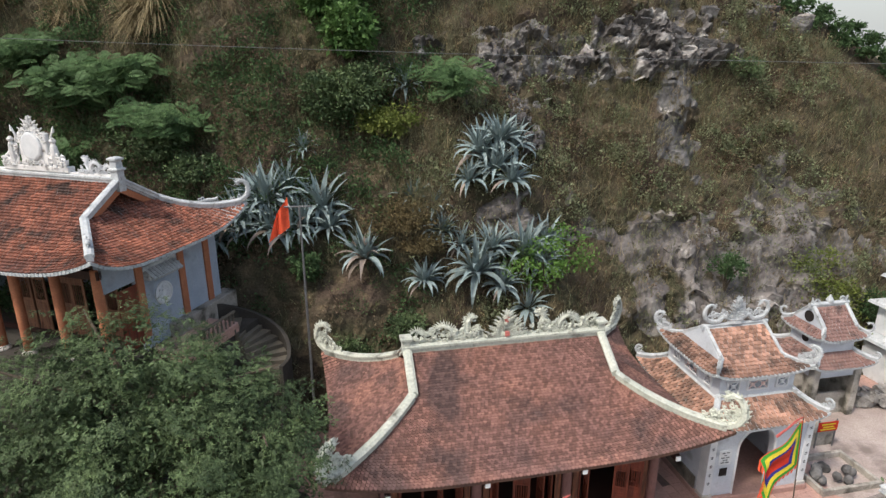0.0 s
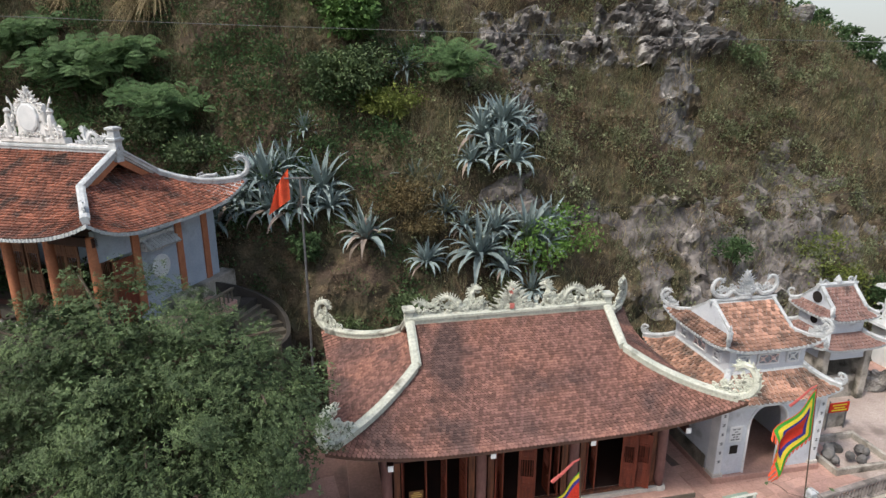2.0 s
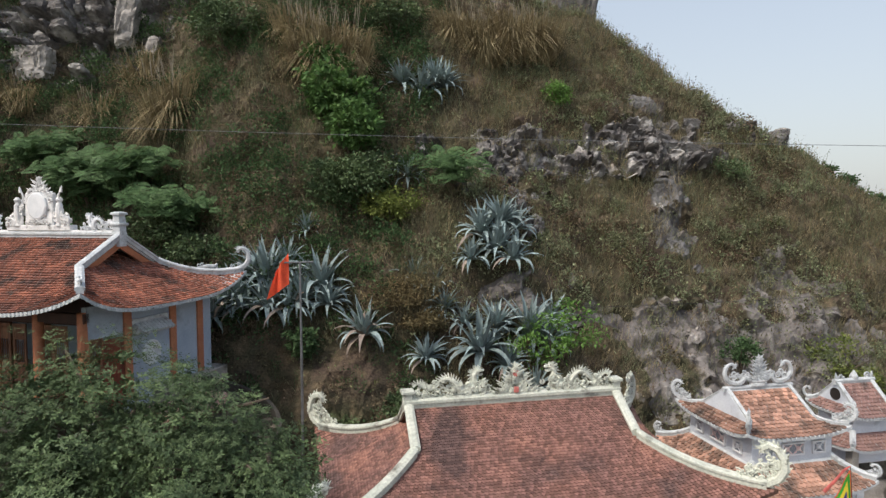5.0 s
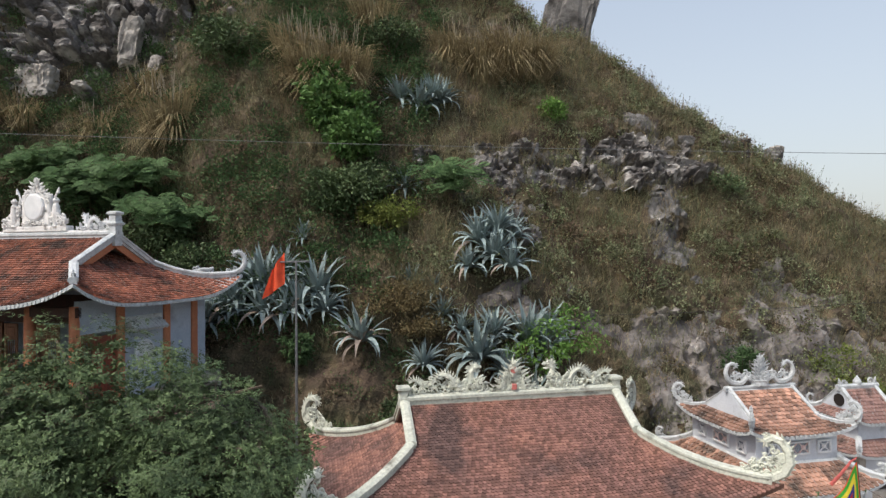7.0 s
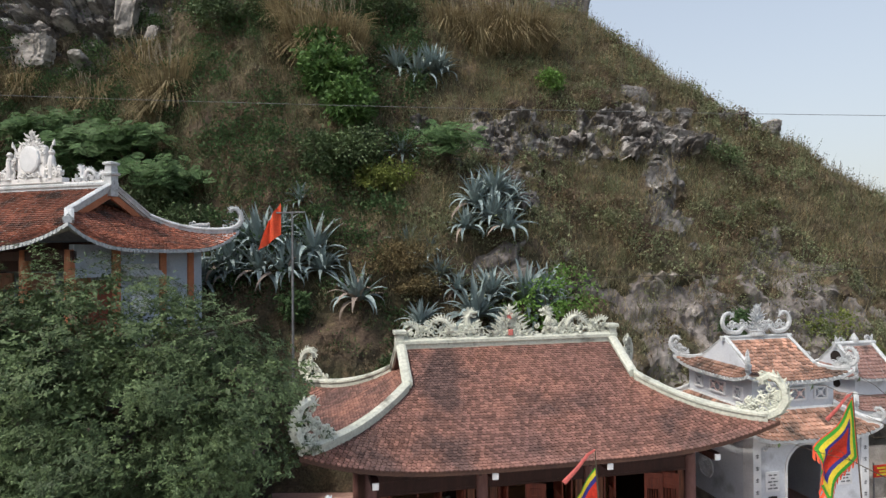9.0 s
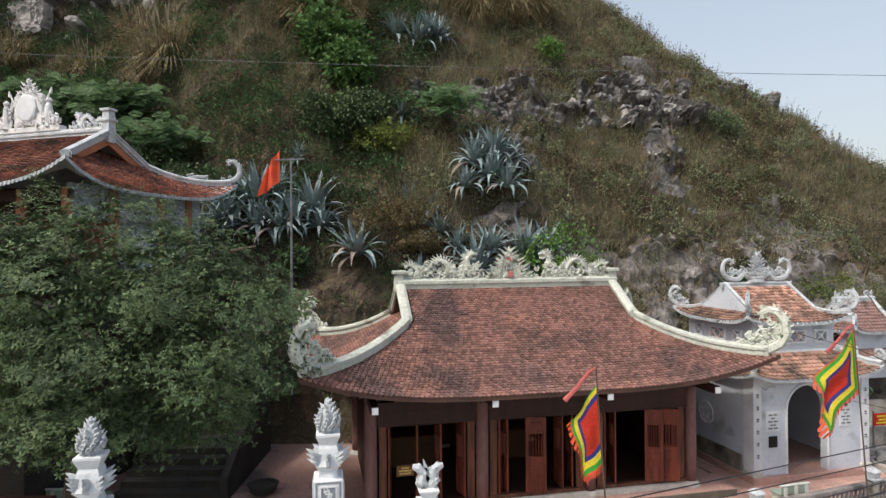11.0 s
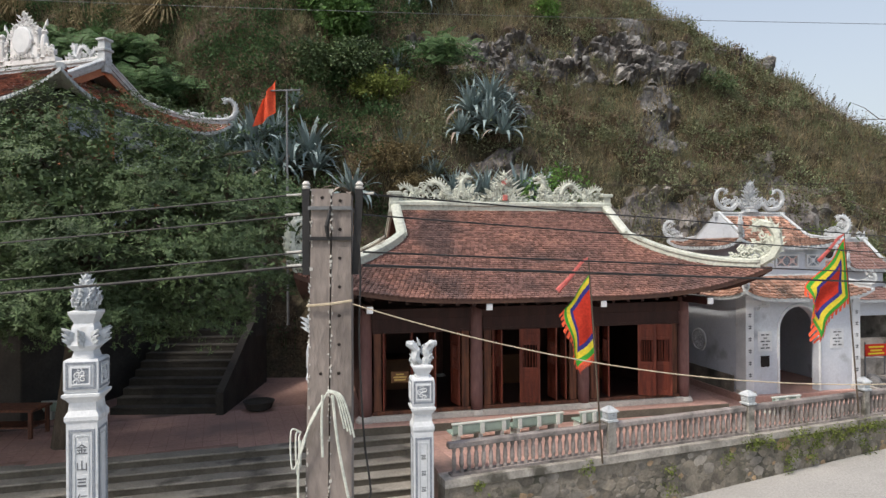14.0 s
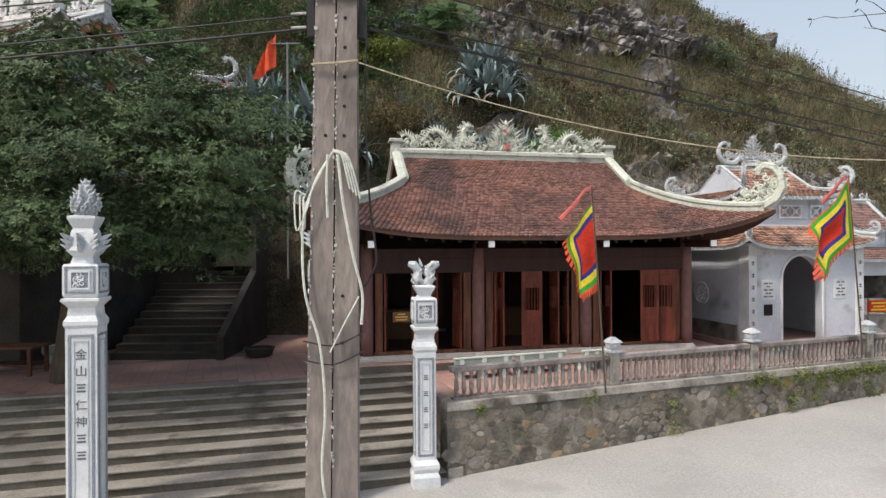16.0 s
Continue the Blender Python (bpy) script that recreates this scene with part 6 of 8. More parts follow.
        for ring in range(8):
            r = (0.15, 0.2, 0.215, 0.2, 0.165, 0.125, 0.08, 0.035)[ring]
            for i in range(11 - ring):
                a = i * 2 * math.pi / (11 - ring) + ring * 0.5
                d = Vector((math.cos(a), math.sin(a), 0))
                zz = z + 0.03 + ring * 0.07
                spike(bm, d * r * 0.75 + Vector((0, 0, zz)), d * 0.07 * rng.uniform(0.5, 1.6) + Vector((0, 0, 0.09)), 0.036)
                spiral(bm, d * r + Vector((0, 0, zz + 0.02)), d.cross(Vector((0, 0, 1))), (0, 0, 1), 0.05, 1.1, 0.02, a, 7)
        lathe(bm, [(0.12, z), (0.18, z + 0.16), (0.13, z + 0.35), (0.02, z + 0.62)], 8)
        part("flame_bud", bm, M_STUCCO_G, ob, "grey stucco flame bud")
    else:
        lathe(bm, [(w * 0.7, z), (w * 0.6, z + 0.05), (w * 1.0, z + 0.2), (w * 1.0, z + 0.23), (w * 0.5, z + 0.25)], 4, square=True)
        part("capital", bm, M_WHITE, ob)
        bm = bmesh.new()
        z += 0.24
        for s in (-1, 1):
            tube(bm, [(s * 0.05, 0, z), (s * 0.13, 0, z + 0.14), (s * 0.1, 0, z + 0.28), (s * 0.2, 0, z + 0.4), (s * 0.3, 0, z + 0.42)], [0.1, 0.1, 0.085, 0.09, 0.05], 7)
            for i in range(9):
                spike(bm, (s * rng.uniform(0.02, 0.22), rng.uniform(-0.1, 0.1), z + rng.uniform(0.08, 0.4)), (s * rng.uniform(-0.05, 0.16), rng.uniform(-0.12, 0.12), rng.uniform(0.05, 0.16)), 0.045)
            for i in range(4):
                spiral(bm, (s * rng.uniform(0.05, 0.22), rng.uniform(-0.1, 0.1), z + 0.1 + i * 0.09), (1, 0, 0), (0, 0, 1), 0.07, 1.2, 0.025, i, 8, s)
        part("guardian_beasts", bm, M_STUCCO_G, ob, "grey stucco guardian beasts")
    return ob


P_LEFT = pillar(-5.85, 10.05, -0.35, 3.35, "gate_pillar", "bud", "tall white pillar with mosaic borders and a flame bud", 0.235)
P_RIGHT = pillar(-0.3, 11.75, -0.05, 2.62, "gate_pillar", "beasts", "white pillar with mosaic borders and guardian beasts", 0.195)
P_BACK = pillar(-2.1, 11.0, -0.15, 3.4, "gate_pillar", "bud", "white pillar with a flame bud behind the utility pole", 0.235)


def characters(parent, words, w, z_top, step, size):
    """Upright column of characters on the front face; '#' stands for one that cannot be read."""
    for i, ch in enumerate(words):
        z = z_top - i * step
        if ch == "#":
            bm = bmesh.new()
            box(bm, -size * 0.36, size * 0.36, -w - 0.006, -w - 0.001, z, z + size * 0.16)
            box(bm, -size * 0.30, size * 0.30, -w - 0.006, -w - 0.001, z + size * 0.32, z + size * 0.46)
            box(bm, -size * 0.36, size * 0.36, -w - 0.006, -w - 0.001, z + size * 0.6, z + size * 0.72)
            part("character", bm, M_INK, parent)
        else:
            cu = bpy.data.curves.new("character", "FONT")
            cu.body, cu.size, cu.align_x, cu.extrude = ch, size, "CENTER", 0.003
            cu.materials.append(M_INK)
            link("character", cu, parent, m=pose(0, -w - 0.004, z, 90))


characters(P_LEFT, "金山#仁神##", 0.235, 2.86, 0.272, 0.185)
characters(P_RIGHT, "####", 0.195, 2.1, 0.31, 0.12)

# ---- balustrade along the wall ----


def balustrade():
    zb = TERRACE + 0.06
    line = lambda s, z=0.0: at(W0, WU, WV, s, 0.17, z)
    posts = [4.02, 8.1, 12.2, 16.3, 20.4, 24.5]
    runs = [(0.12, posts[0])] + list(zip(posts, posts[1:]))
    prof = [(0.05, 0.0), (0.05, 0.05), (0.032, 0.08), (0.054, 0.18), (0.046, 0.34), (0.03, 0.42), (0.046, 0.46), (0.05, 0.52)]
    bm = bmesh.new()
    lathe(bm, prof, 8)
    bmesh.ops.recalc_face_normals(bm, faces=bm.faces)
    me = bpy.data.meshes.new("baluster")
    bm.to_mesh(me)
    bm.free()
    me.materials.append(M_BALUS)
    for a, b in runs:
        p = line(a)
        ob = thing("balustrade", pose(p[0], p[1], zb, 0, 0, WALL_TURN), "weathered concrete balustrade on the wall coping", "balustrade", group="balustrade runs")
        ln = b - a
        for x in np.arange(0.14, ln - 0.12, 0.165):
            link("baluster", me, ob, m=pose(float(x), 0, 0.04))
        bm = bmesh.new()
        box(bm, 0.05, ln - 0.1, -0.09, 0.09, 0.0, 0.05)
        part("bottom_rail", bm, M_BALUS, ob)
        bm = bmesh.new()
        box(bm, 0.0, ln - 0.12, -0.085, 0.085, 0.56, 0.68, bevel=0.02)
        part("top_rail", bm, M_BALUS, ob)
    for s in posts:
        p = line(s)
        ob = thing("balustrade_post", pose(p[0], p[1], zb, 0, 0, WALL_TURN), "concrete balustrade post with a carved lantern cap", "post", group="balustrade posts")
        bm = bmesh.new()
        box(bm, -0.11, 0.11, -0.11, 0.11, 0, 0.72, bevel=0.015)
        part("post", bm, M_COPING, ob)
        bm = bmesh.new()
        lathe(bm, [(0.14, 0.72), (0.14, 0.76), (0.11, 0.77), (0.12, 0.92), (0.155, 0.94), (0.13, 0.98), (0.03, 1.06)], 4, square=True)
        for k in range(4):
            aa = k * math.pi / 2
            d = Vector((math.cos(aa), math.sin(aa), 0))
            spiral(bm, d * 0.125 + Vector((0, 0, 0.85)), d.cross(Vector((0, 0, 1))), (0, 0, 1), 0.05, 1.1, 0.014, 0, 8)
        part("lantern_cap", bm, M_STUCCO_G, ob, "pale carved lantern cap")


balustrade()


def bench(x, y, turn, ln):
    ob = thing("bench", pose(x, y, TERRACE, 0, 0, turn), "green and white terrazzo bench on the terrace", "bench", group="terrace benches")
    bm = bmesh.new()
    box(bm, 0, ln, -0.2, 0.2, 0.24, 0.29, bevel=0.01)
    part("seat", bm, M_BENCH, ob)
    bm = bmesh.new()
    box(bm, 0, ln, -0.24, -0.19, 0.29, 0.50, bevel=0.01)
    part("backrest", bm, M_BENCH, ob)
    bm = bmesh.new()
    box(bm, -0.02, ln + 0.02, -0.255, -0.17, 0.50, 0.54, bevel=0.01)
    part("back_cap", bm, M_BENCHW, ob, "white back rail")
    for f in (0.12, 0.5, 0.88):
        bm = bmesh.new()
        box(bm, ln * f - 0.05, ln * f + 0.05, -0.18, 0.18, 0, 0.24, taper=0.1)
        box(bm, ln * f - 0.05, ln * f + 0.05, -0.275, -0.245, 0.25, 0.49)
        part("leg", bm, M_BENCHW, ob)


bench(0.3, 14.35, 19, 1.5)
bench(1.8, 14.87, 19, 1.4)
bench(3.55, 15.3, 19, 0.8)
bench(9.2, 16.6, 15, 0.95)

# ---- twin utility pole ----


def utility_pole():
    ob = thing("utility_pole", pose(-0.755, 3.95, 0, 0, 0, 4) @ Matrix.Diagonal((1.07, 1.07, 1, 1)), "twin concrete utility pole with steel brackets and drilled holes", "utility pole")
    top = 6.57
    for s in (-1, 1):
        bm = bmesh.new()
        t = top - (0.02 if s < 0 else 0.05)
        rows = 14
        rings = []
        for i in range(rows + 1):
            f = i / rows
            z = -0.3 + (t + 0.3) * f
            w = 0.19 - 0.07 * f
            dd = 0.15 - 0.05 * f
            x0 = (0.004 if s > 0 else -w) + 0.013 * (z - 4.6)
            rings.append([bm.verts.new((x0 + random.uniform(-0.002, 0.002), -dd, z)), bm.verts.new((x0 + w - 0.004, -dd, z)), bm.verts.new((x0 + w - 0.004, dd, z)), bm.verts.new((x0, dd, z))])
        for a, b in zip(rings, rings[1:]):
            for k in range(4):
                bm.faces.new((a[k], a[(k + 1) % 4], b[(k + 1) % 4], b[k]))
        bm.faces.new(rings[0][::-1])
        bm.faces.new(rings[-1])
        shaft = part("pole_shaft", bm, M_POLE, ob)
        for z in ([6.47, 6.28, 6.09, 5.90, 5.71, 5.52, 5.33, 4.3, 4.0] if s > 0 else [6.49, 5.33]):
            bm = bmesh.new()
            f = (z + 0.3) / (top + 0.3)
            lathe(bm, [(0.011, -0.004), (0.011, 0.002)], 8, Matrix.Translation((s * 0.055 + 0.013 * (z - 4.6), -(0.15 - 0.05 * f) - 0.001, z)) @ pose(0, 0, 0, 90))
            part("bolt_hole", bm, M_DARK, shaft)
    # steel straps, cross plate and insulator posts
    for z, mt in ((6.42, M_STEEL), (6.22, M_WIRE)):
        for q in ((-0.115, 0.15, -0.122, -0.106), (-0.115, 0.15, 0.106, 0.122)):
            bm = bmesh.new()
            box(bm, q[0], q[1], q[2], q[3], z - 0.012, z + 0.012)
            part("steel_strap", bm, mt, ob)
    # pale chips of old plaster along the seam and the worn corner
    rc = random.Random(15)
    bm = bmesh.new()
    for i in range(190):
        z = 6.55 - 3.4 * rc.random() ** 1.3
        f = (z + 0.3) / 6.9
        seam = rc.random() < 0.55
        x = 0.013 * (z - 4.6) + (rc.gauss(0.002, 0.006) if seam else -(0.19 - 0.07 * f) + rc.uniform(-0.004, 0.012))
        y = -(0.15 - 0.05 * f)
        s1, s2 = rc.uniform(0.002, 0.006), rc.uniform(0.003, 0.011)
        box(bm, x - s1, x + s1, y - 0.005, y + 0.004, z - s2, z + s2, None, 0)
    tagged(part("chipped_plaster", bm, M_CERAMIC, ob, "pale chips of plaster along the seam"), kind="stuff")
    bm = bmesh.new()
    tube(bm, [(0.02, -0.125, 6.43), (0.015, -0.14, 6.37), (0.0, -0.14, 6.30), (0.005, -0.13, 6.23)], [0.008, 0.011, 0.016, 0.01], 6)
    part("hook", bm, M_WIRE, ob, "rusty hook on the strap")
    for x, lean in ((-0.135, 0.0), (0.165, 0.03)):
        bm = bmesh.new()
        tube(bm, [(x, -0.05, 5.98), (x + lean, -0.05, 6.55)], 0.032, 4)
        br = part("bracket", bm, M_WIRE, ob, "blackened steel bracket")
        bm = bmesh.new()
        lathe(bm, [(0.022, 6.55), (0.028, 6.562), (0.02, 6.572), (0.028, 6.584), (0.02, 6.594), (0.012, 6.605)], 10, Matrix.Translation((x + lean, -0.05, 0)))
        part("insulator", bm, M_CERAMIC, br, "pale porcelain insulator")
    for x, z in ((-0.21, 6.51), (-0.22, 6.38), (-0.21, 6.13), (0.24, 6.52), (-0.21, 6.04)):
        bm = bmesh.new()
        tube(bm, [(x - 0.045, -0.05, z), (x + 0.045, -0.05, z + 0.005)], [0.006, 0.009], 7)
        part("wire_clamp", bm, M_CERAMIC, ob)
    # cord wound round the pole and left hanging
    bm = bmesh.new()
    tube(bm, smooth_path([(-0.125, -0.13, 5.78), (0.01, -0.135, 5.79), (0.15, -0.13, 5.81)]), 0.009, 5)
    part("twine", bm, M_TWINE, ob, "tan twine tied round the pole")
    rng = random.Random(6)
    bm = bmesh.new()
    for k in range(3):
        x1 = -0.185 + rng.uniform(-0.03, 0.03)
        tube(bm, smooth_path([(0.0, -0.15, 5.22), (-0.06 - 0.02 * k, -0.16, 5.1 - 0.03 * k), (-0.15, -0.16, 4.9 - 0.02 * k), (x1, -0.14, 4.72 + rng.uniform(-0.06, 0.03)), (x1 - 0.01, -0.12, 4.9 + 0.03 * k), (-0.17, -0.1, 4.95)]), 0.0055, 5)
    tube(bm, smooth_path([(-0.03, -0.155, 5.2), (-0.035, -0.16, 5.0), (-0.03, -0.16, 4.8)]), 0.008, 5)
    for k in range(4):
        tube(bm, smooth_path([(0.0, -0.15, 5.22 + 0.004 * k), (0.05 + 0.01 * k, -0.16, 5.2), (0.08 + 0.015 * k, -0.16, 5.08), (0.10 + 0.02 * k, -0.155, 4.98 - 0.02 * k)]), 0.0065, 5)
    tube(bm, smooth_path([(0.03, -0.155, 5.2), (0.06, -0.165, 4.9), (0.12, -0.165, 4.55), (0.17, -0.15, 4.32), (0.165, -0.15, 4.12)]), 0.009, 5)
    tube(bm, smooth_path([(-0.17, -0.12, 4.9), (-0.18, -0.15, 4.6), (-0.16, -0.165, 4.3), (-0.08, -0.17, 4.0), (-0.05, -0.17, 3.6), (-0.07, -0.17, 3.2), (-0.03, -0.17, 2.9)]), 0.008, 5)
    tube(bm, smooth_path([(0.15, -0.15, 4.3), (0.06, -0.17, 4.12), (-0.02, -0.17, 3.95)]), 0.005, 5)
    part("tied_cord", bm, M_ROPE, ob, "pale plastic cord knotted and left hanging")
    for z in (4.02, 3.9):
        bm = bmesh.new()
        tube(bm, smooth_path([(-0.18, -0.155, z), (0.0, -0.16, z - 0.03), (0.18, -0.155, z + 0.05)]), 0.005, 5)
        part("binding_wire", bm, M_WIRE, ob)
    bm = bmesh.new()
    tube(bm, smooth_path([(0.18, -0.06, 6.3), (0.20, -0.08, 6.0), (0.19, -0.08, 5.6), (0.20, -0.08, 5.2), (0.22, -0.08, 4.85), (0.25, -0.08, 4.6), (0.25, -0.08, 4.5), (0.19, -0.08, 4.37), (0.15, -0.1, 4.33)]), 0.007, 5)
    part("loose_cable", bm, M_WIRE, ob, "loose black cable hanging down")


utility_pole()


def cable(a, b, sag, r, material, label, name="overhead_cable"):
    a, b = Vector(a), Vector(b)
    bm = bmesh.new()
    pts = []
    for i in range(33):
        f = i / 32
        p = a.lerp(b, f)
        p.z -= sag * 4 * f * (1 - f)
        pts.append(p)
    tube(bm, pts, r, 5)
    return tagged(part(name, bm, material, None), label, "cable", group="overhead cables")


for z, zr, r in ((6.52, 5.5, 0.0055), (6.38, 5.1, 0.0055), (6.13, 4.95, 0.0062), (6.04, 4.75, 0.0095)):
    cable((-0.92, 3.9, z), (-25.8, 4.7, z), 0.58, r, M_WIRE, "black overhead cable strung from the utility pole")
    cable((-0.52, 3.9, z), (27.0, 18.0, zr), 0.06, r * 1.1, M_WIRE, "black overhead cable strung from the utility pole")
cable((-0.58, 3.8, 5.79), (6.5, 4.2, 5.7), 0.56, 0.0042, M_TWINE, "thin pale line strung from the pole to the terrace", "line")
cable((-60, 27, 19.5), (60, 27.5, 16.2), 1.0, 0.012, M_STEEL, "thin power line across the hillside")
cable((4.0, 27.0, 9.1), (40, 33, 10.5), 0.4, 0.012, M_WIRE, "black cable along the foot of the rocks")

# ---- flags ----


def festival_flag(x, y, z_foot, z_top, size, droop, swing, label, phase, lean, edge, wide, low, taper):
    """Five-coloured square flag with a ragged red fringe, hanging from a leaning pole."""
    ob = thing("festival_flag", pose(x, y, 0), label, "flag", group="festival flags")
    bm = bmesh.new()
    foot, head = Vector((0, 0, z_foot)), Vector((lean, 0, z_top))
    tube(bm, [foot, foot.lerp(head, 0.5), head], [0.022, 0.02, 0.012], 7)
    part("flag_pole", bm, M_BARK, ob, "thin bamboo pole")
    n = 40
    top = head - Vector((0, 0, low))
    down = (foot - head).normalized()
    out = Vector((math.cos(radians(swing)), math.sin(radians(swing)), 0))

    def at_uv(u, v):
        # u away from the pole, v down along it
        ang = radians(droop * (1 - 0.25 * v))
        d = out * math.cos(ang) + Vector((0, 0, -1)) * math.sin(ang)
        p = top + down * (v * size) + d * (u * wide * (1 - taper * v))
        w = 0.10 * wide * u * math.sin(6.0 * u + 3.0 * v + phase) + 0.05 * wide * math.sin(9 * v + phase) * u
        side = out.cross(Vector((0, 0, 1)))
        return p + side * w + out * (0.04 * math.sin(7 * v + phase) * u)

    def band(u, v):
        e = min(u + edge, 1 - u, v + edge * 0.3, 1 - v)
        return 0 if e > 0.27 else 1 if e > 0.2 else 2 if e > 0.11 else 3 if e > 0.035 else 4

    mats = [M_RED, M_BLUEC, M_YELLOW, M_GREEN, M_FLAME]
    verts = [[at_uv(i / n, j / n) for i in range(n + 1)] for j in range(n + 1)]
    names = ["red_field", "blue_band", "yellow_band", "green_band", "red_edge"]
    for b in range(5):
        vs, fs, idx = [], [], {}
        for j in range(n):
            for i in range(n):
                if band((i + 0.5) / n, (j + 0.5) / n) == b:
                    q = []
                    for jj, ii in ((j, i), (j, i + 1), (j + 1, i + 1), (j + 1, i)):
                        if (jj, ii) not in idx:
                            idx[(jj, ii)] = len(vs)
                            vs.append(verts[jj][ii])
                        q.append(idx[(jj, ii)])
                    fs.append(tuple(q))
        raw(names[b], vs, fs, mats[b], ob, smooth=True)
    vs, fs = [], []
    for i in range(11):
        for kind in (0, 1):
            a, c = (i + 0.1) / 11, (i + 0.75) / 11
            m = (a + c) / 2
            if kind == 0:
                q = (at_uv(1, a), at_uv(1, c), at_uv(1.13 + 0.05 * math.sin(5 * i), m - 0.02), at_uv(1.12 + 0.05 * math.sin(5 * i), m + 0.04))
            else:
                q = (at_uv(a, 1), at_uv(c, 1), at_uv(m + 0.04, 1.06), at_uv(m - 0.01, 1.08))
            k = len(vs)
            vs += q
            fs.append((k, k + 1, k + 3, k + 2) if kind == 0 else (k, k + 1, k + 2, k + 3))
    raw("fringe", vs, fs, M_FLAME, ob, "ragged red fringe")
    bm = bmesh.new()
    tube(bm, [head, head + Vector((-0.16, 0, -0.1)), head + Vector((-0.4, 0.02, -0.42)), head + Vector((-0.68, 0.03, -0.72))], [0.02, 0.035, 0.045, 0.06], 6, 0.3)
    part("streamer", bm, M_PINK, ob, "pink streamer")
    return ob


FLAG1 = festival_flag(3.62, 13.05, 1.45, 5.95, 1.75, 54, 192, "five-coloured festival flag drooping from a thin pole", 0.6, -0.28, 0.3, 0.92, 0.38, 0.5)
FLAG2 = festival_flag(11.2, 15.75, 1.75, 6.5, 1.6, 47, 200, "five-coloured festival flag spread from a thin pole", 2.4, -0.35, 0.02, 1.75, 0.1, 0.0)


def red_flag():
    ob = thing("flag_mast", pose(-5.1, 20.9, 0), "tall steel mast with a plain red flag on its crossbar", "flag mast")
    bm = bmesh.new()
    tube(bm, [(0, 0, 3.6), (0, 0, 8), (0, 0, 11.75)], [0.05, 0.045, 0.035], 8)
    part("mast", bm, M_STEEL, ob)
    bm = bmesh.new()
    tube(bm, [(-0.55, 0, 11.7), (0.45, 0, 11.72)], 0.03, 6)
    part("crossbar", bm, M_STEEL, ob)
    bm = bmesh.new()
    n = 14
    grid = []
    for j in range(n + 1):
        row = []
        for i in range(n + 1):
            u, v = i / n, j / n
            row.append(bm.verts.new((-0.40 - 0.74 * u * (0.6 + 0.4 * v), 0.13 * math.sin(9 * u + 2 * v) * (0.3 + u), 12.05 - 1.3 * v * (0.85 + 0.15 * u) - 0.62 * u * (1 - 0.45 * v))))
        grid.append(row)
    for j in range(n):
        for i in range(n):
            bm.faces.new((grid[j][i], grid[j][i + 1], grid[j + 1][i + 1], grid[j + 1][i]))
    part("red_flag", bm, M_FLAME, ob, "plain orange-red flag hanging in folds", smooth=True)


red_flag()

# ---- plants ----


def branch_tree(bm, base, top, r0, rng, limbs=7, spread=2.0):
    base, top = Vector(base), Vector(top)
    mid = base.lerp(top, 0.5) + Vector((rng.uniform(-0.2, 0.2), rng.uniform(-0.2, 0.2), 0))
    tube(bm, [base, base.lerp(mid, 0.5), mid, top], [r0, r0 * 0.8, r0 * 0.65, r0 * 0.3], 8)
    for i in range(limbs):
        f = rng.uniform(0.35, 0.95)
        p = base.lerp(top, f)
        a = i * 2.4 + rng.uniform(-0.4, 0.4)
        d = Vector((math.cos(a), math.sin(a), rng.uniform(0.2, 0.8)))
        tube(bm, [p, p + d * spread * 0.45 + Vector((0, 0, 0.15)), p + d * spread], [r0 * 0.4, r0 * 0.25, r0 * 0.08], 5)


def crown(name, parent, lobes, count, size, material, rng, aspect=0.5, clump=0.45, droop=0.25):
    """Leaves in many small clumps over the shells of several lobes (centre, radii)."""
    weights = [l[1][0] * l[1][1] + l[1][1] * l[1][2] + l[1][0] * l[1][2] for l in lobes]
    clumps = []
    for _ in range(max(20, count // 34)):
        (cx, cy, cz), (rx, ry, rz) = rng.choices(lobes, weights)[0]
        d = Vector((rng.gauss(0, 1), rng.gauss(0, 1), rng.gauss(0, 1) + 0.15)).normalized()
        f = rng.uniform(0.62, 1.0) ** 0.6 * (0.9 + 0.22 * noise.noise(Vector((cx, cy, cz)) + d * 1.9))
        clumps.append((Vector((cx + d.x * rx * f, cy + d.y * ry * f, cz + d.z * rz * f)), d))

    def place(r):
        c, d = r.choice(clumps)
        return c + Vector((r.gauss(0, clump), r.gauss(0, clump), r.gauss(0, clump * 0.55))), d * 0.8

    v, f = leaf_cloud(count, place, size, rng, droop, aspect)
    return raw(name, v, f, material, parent)


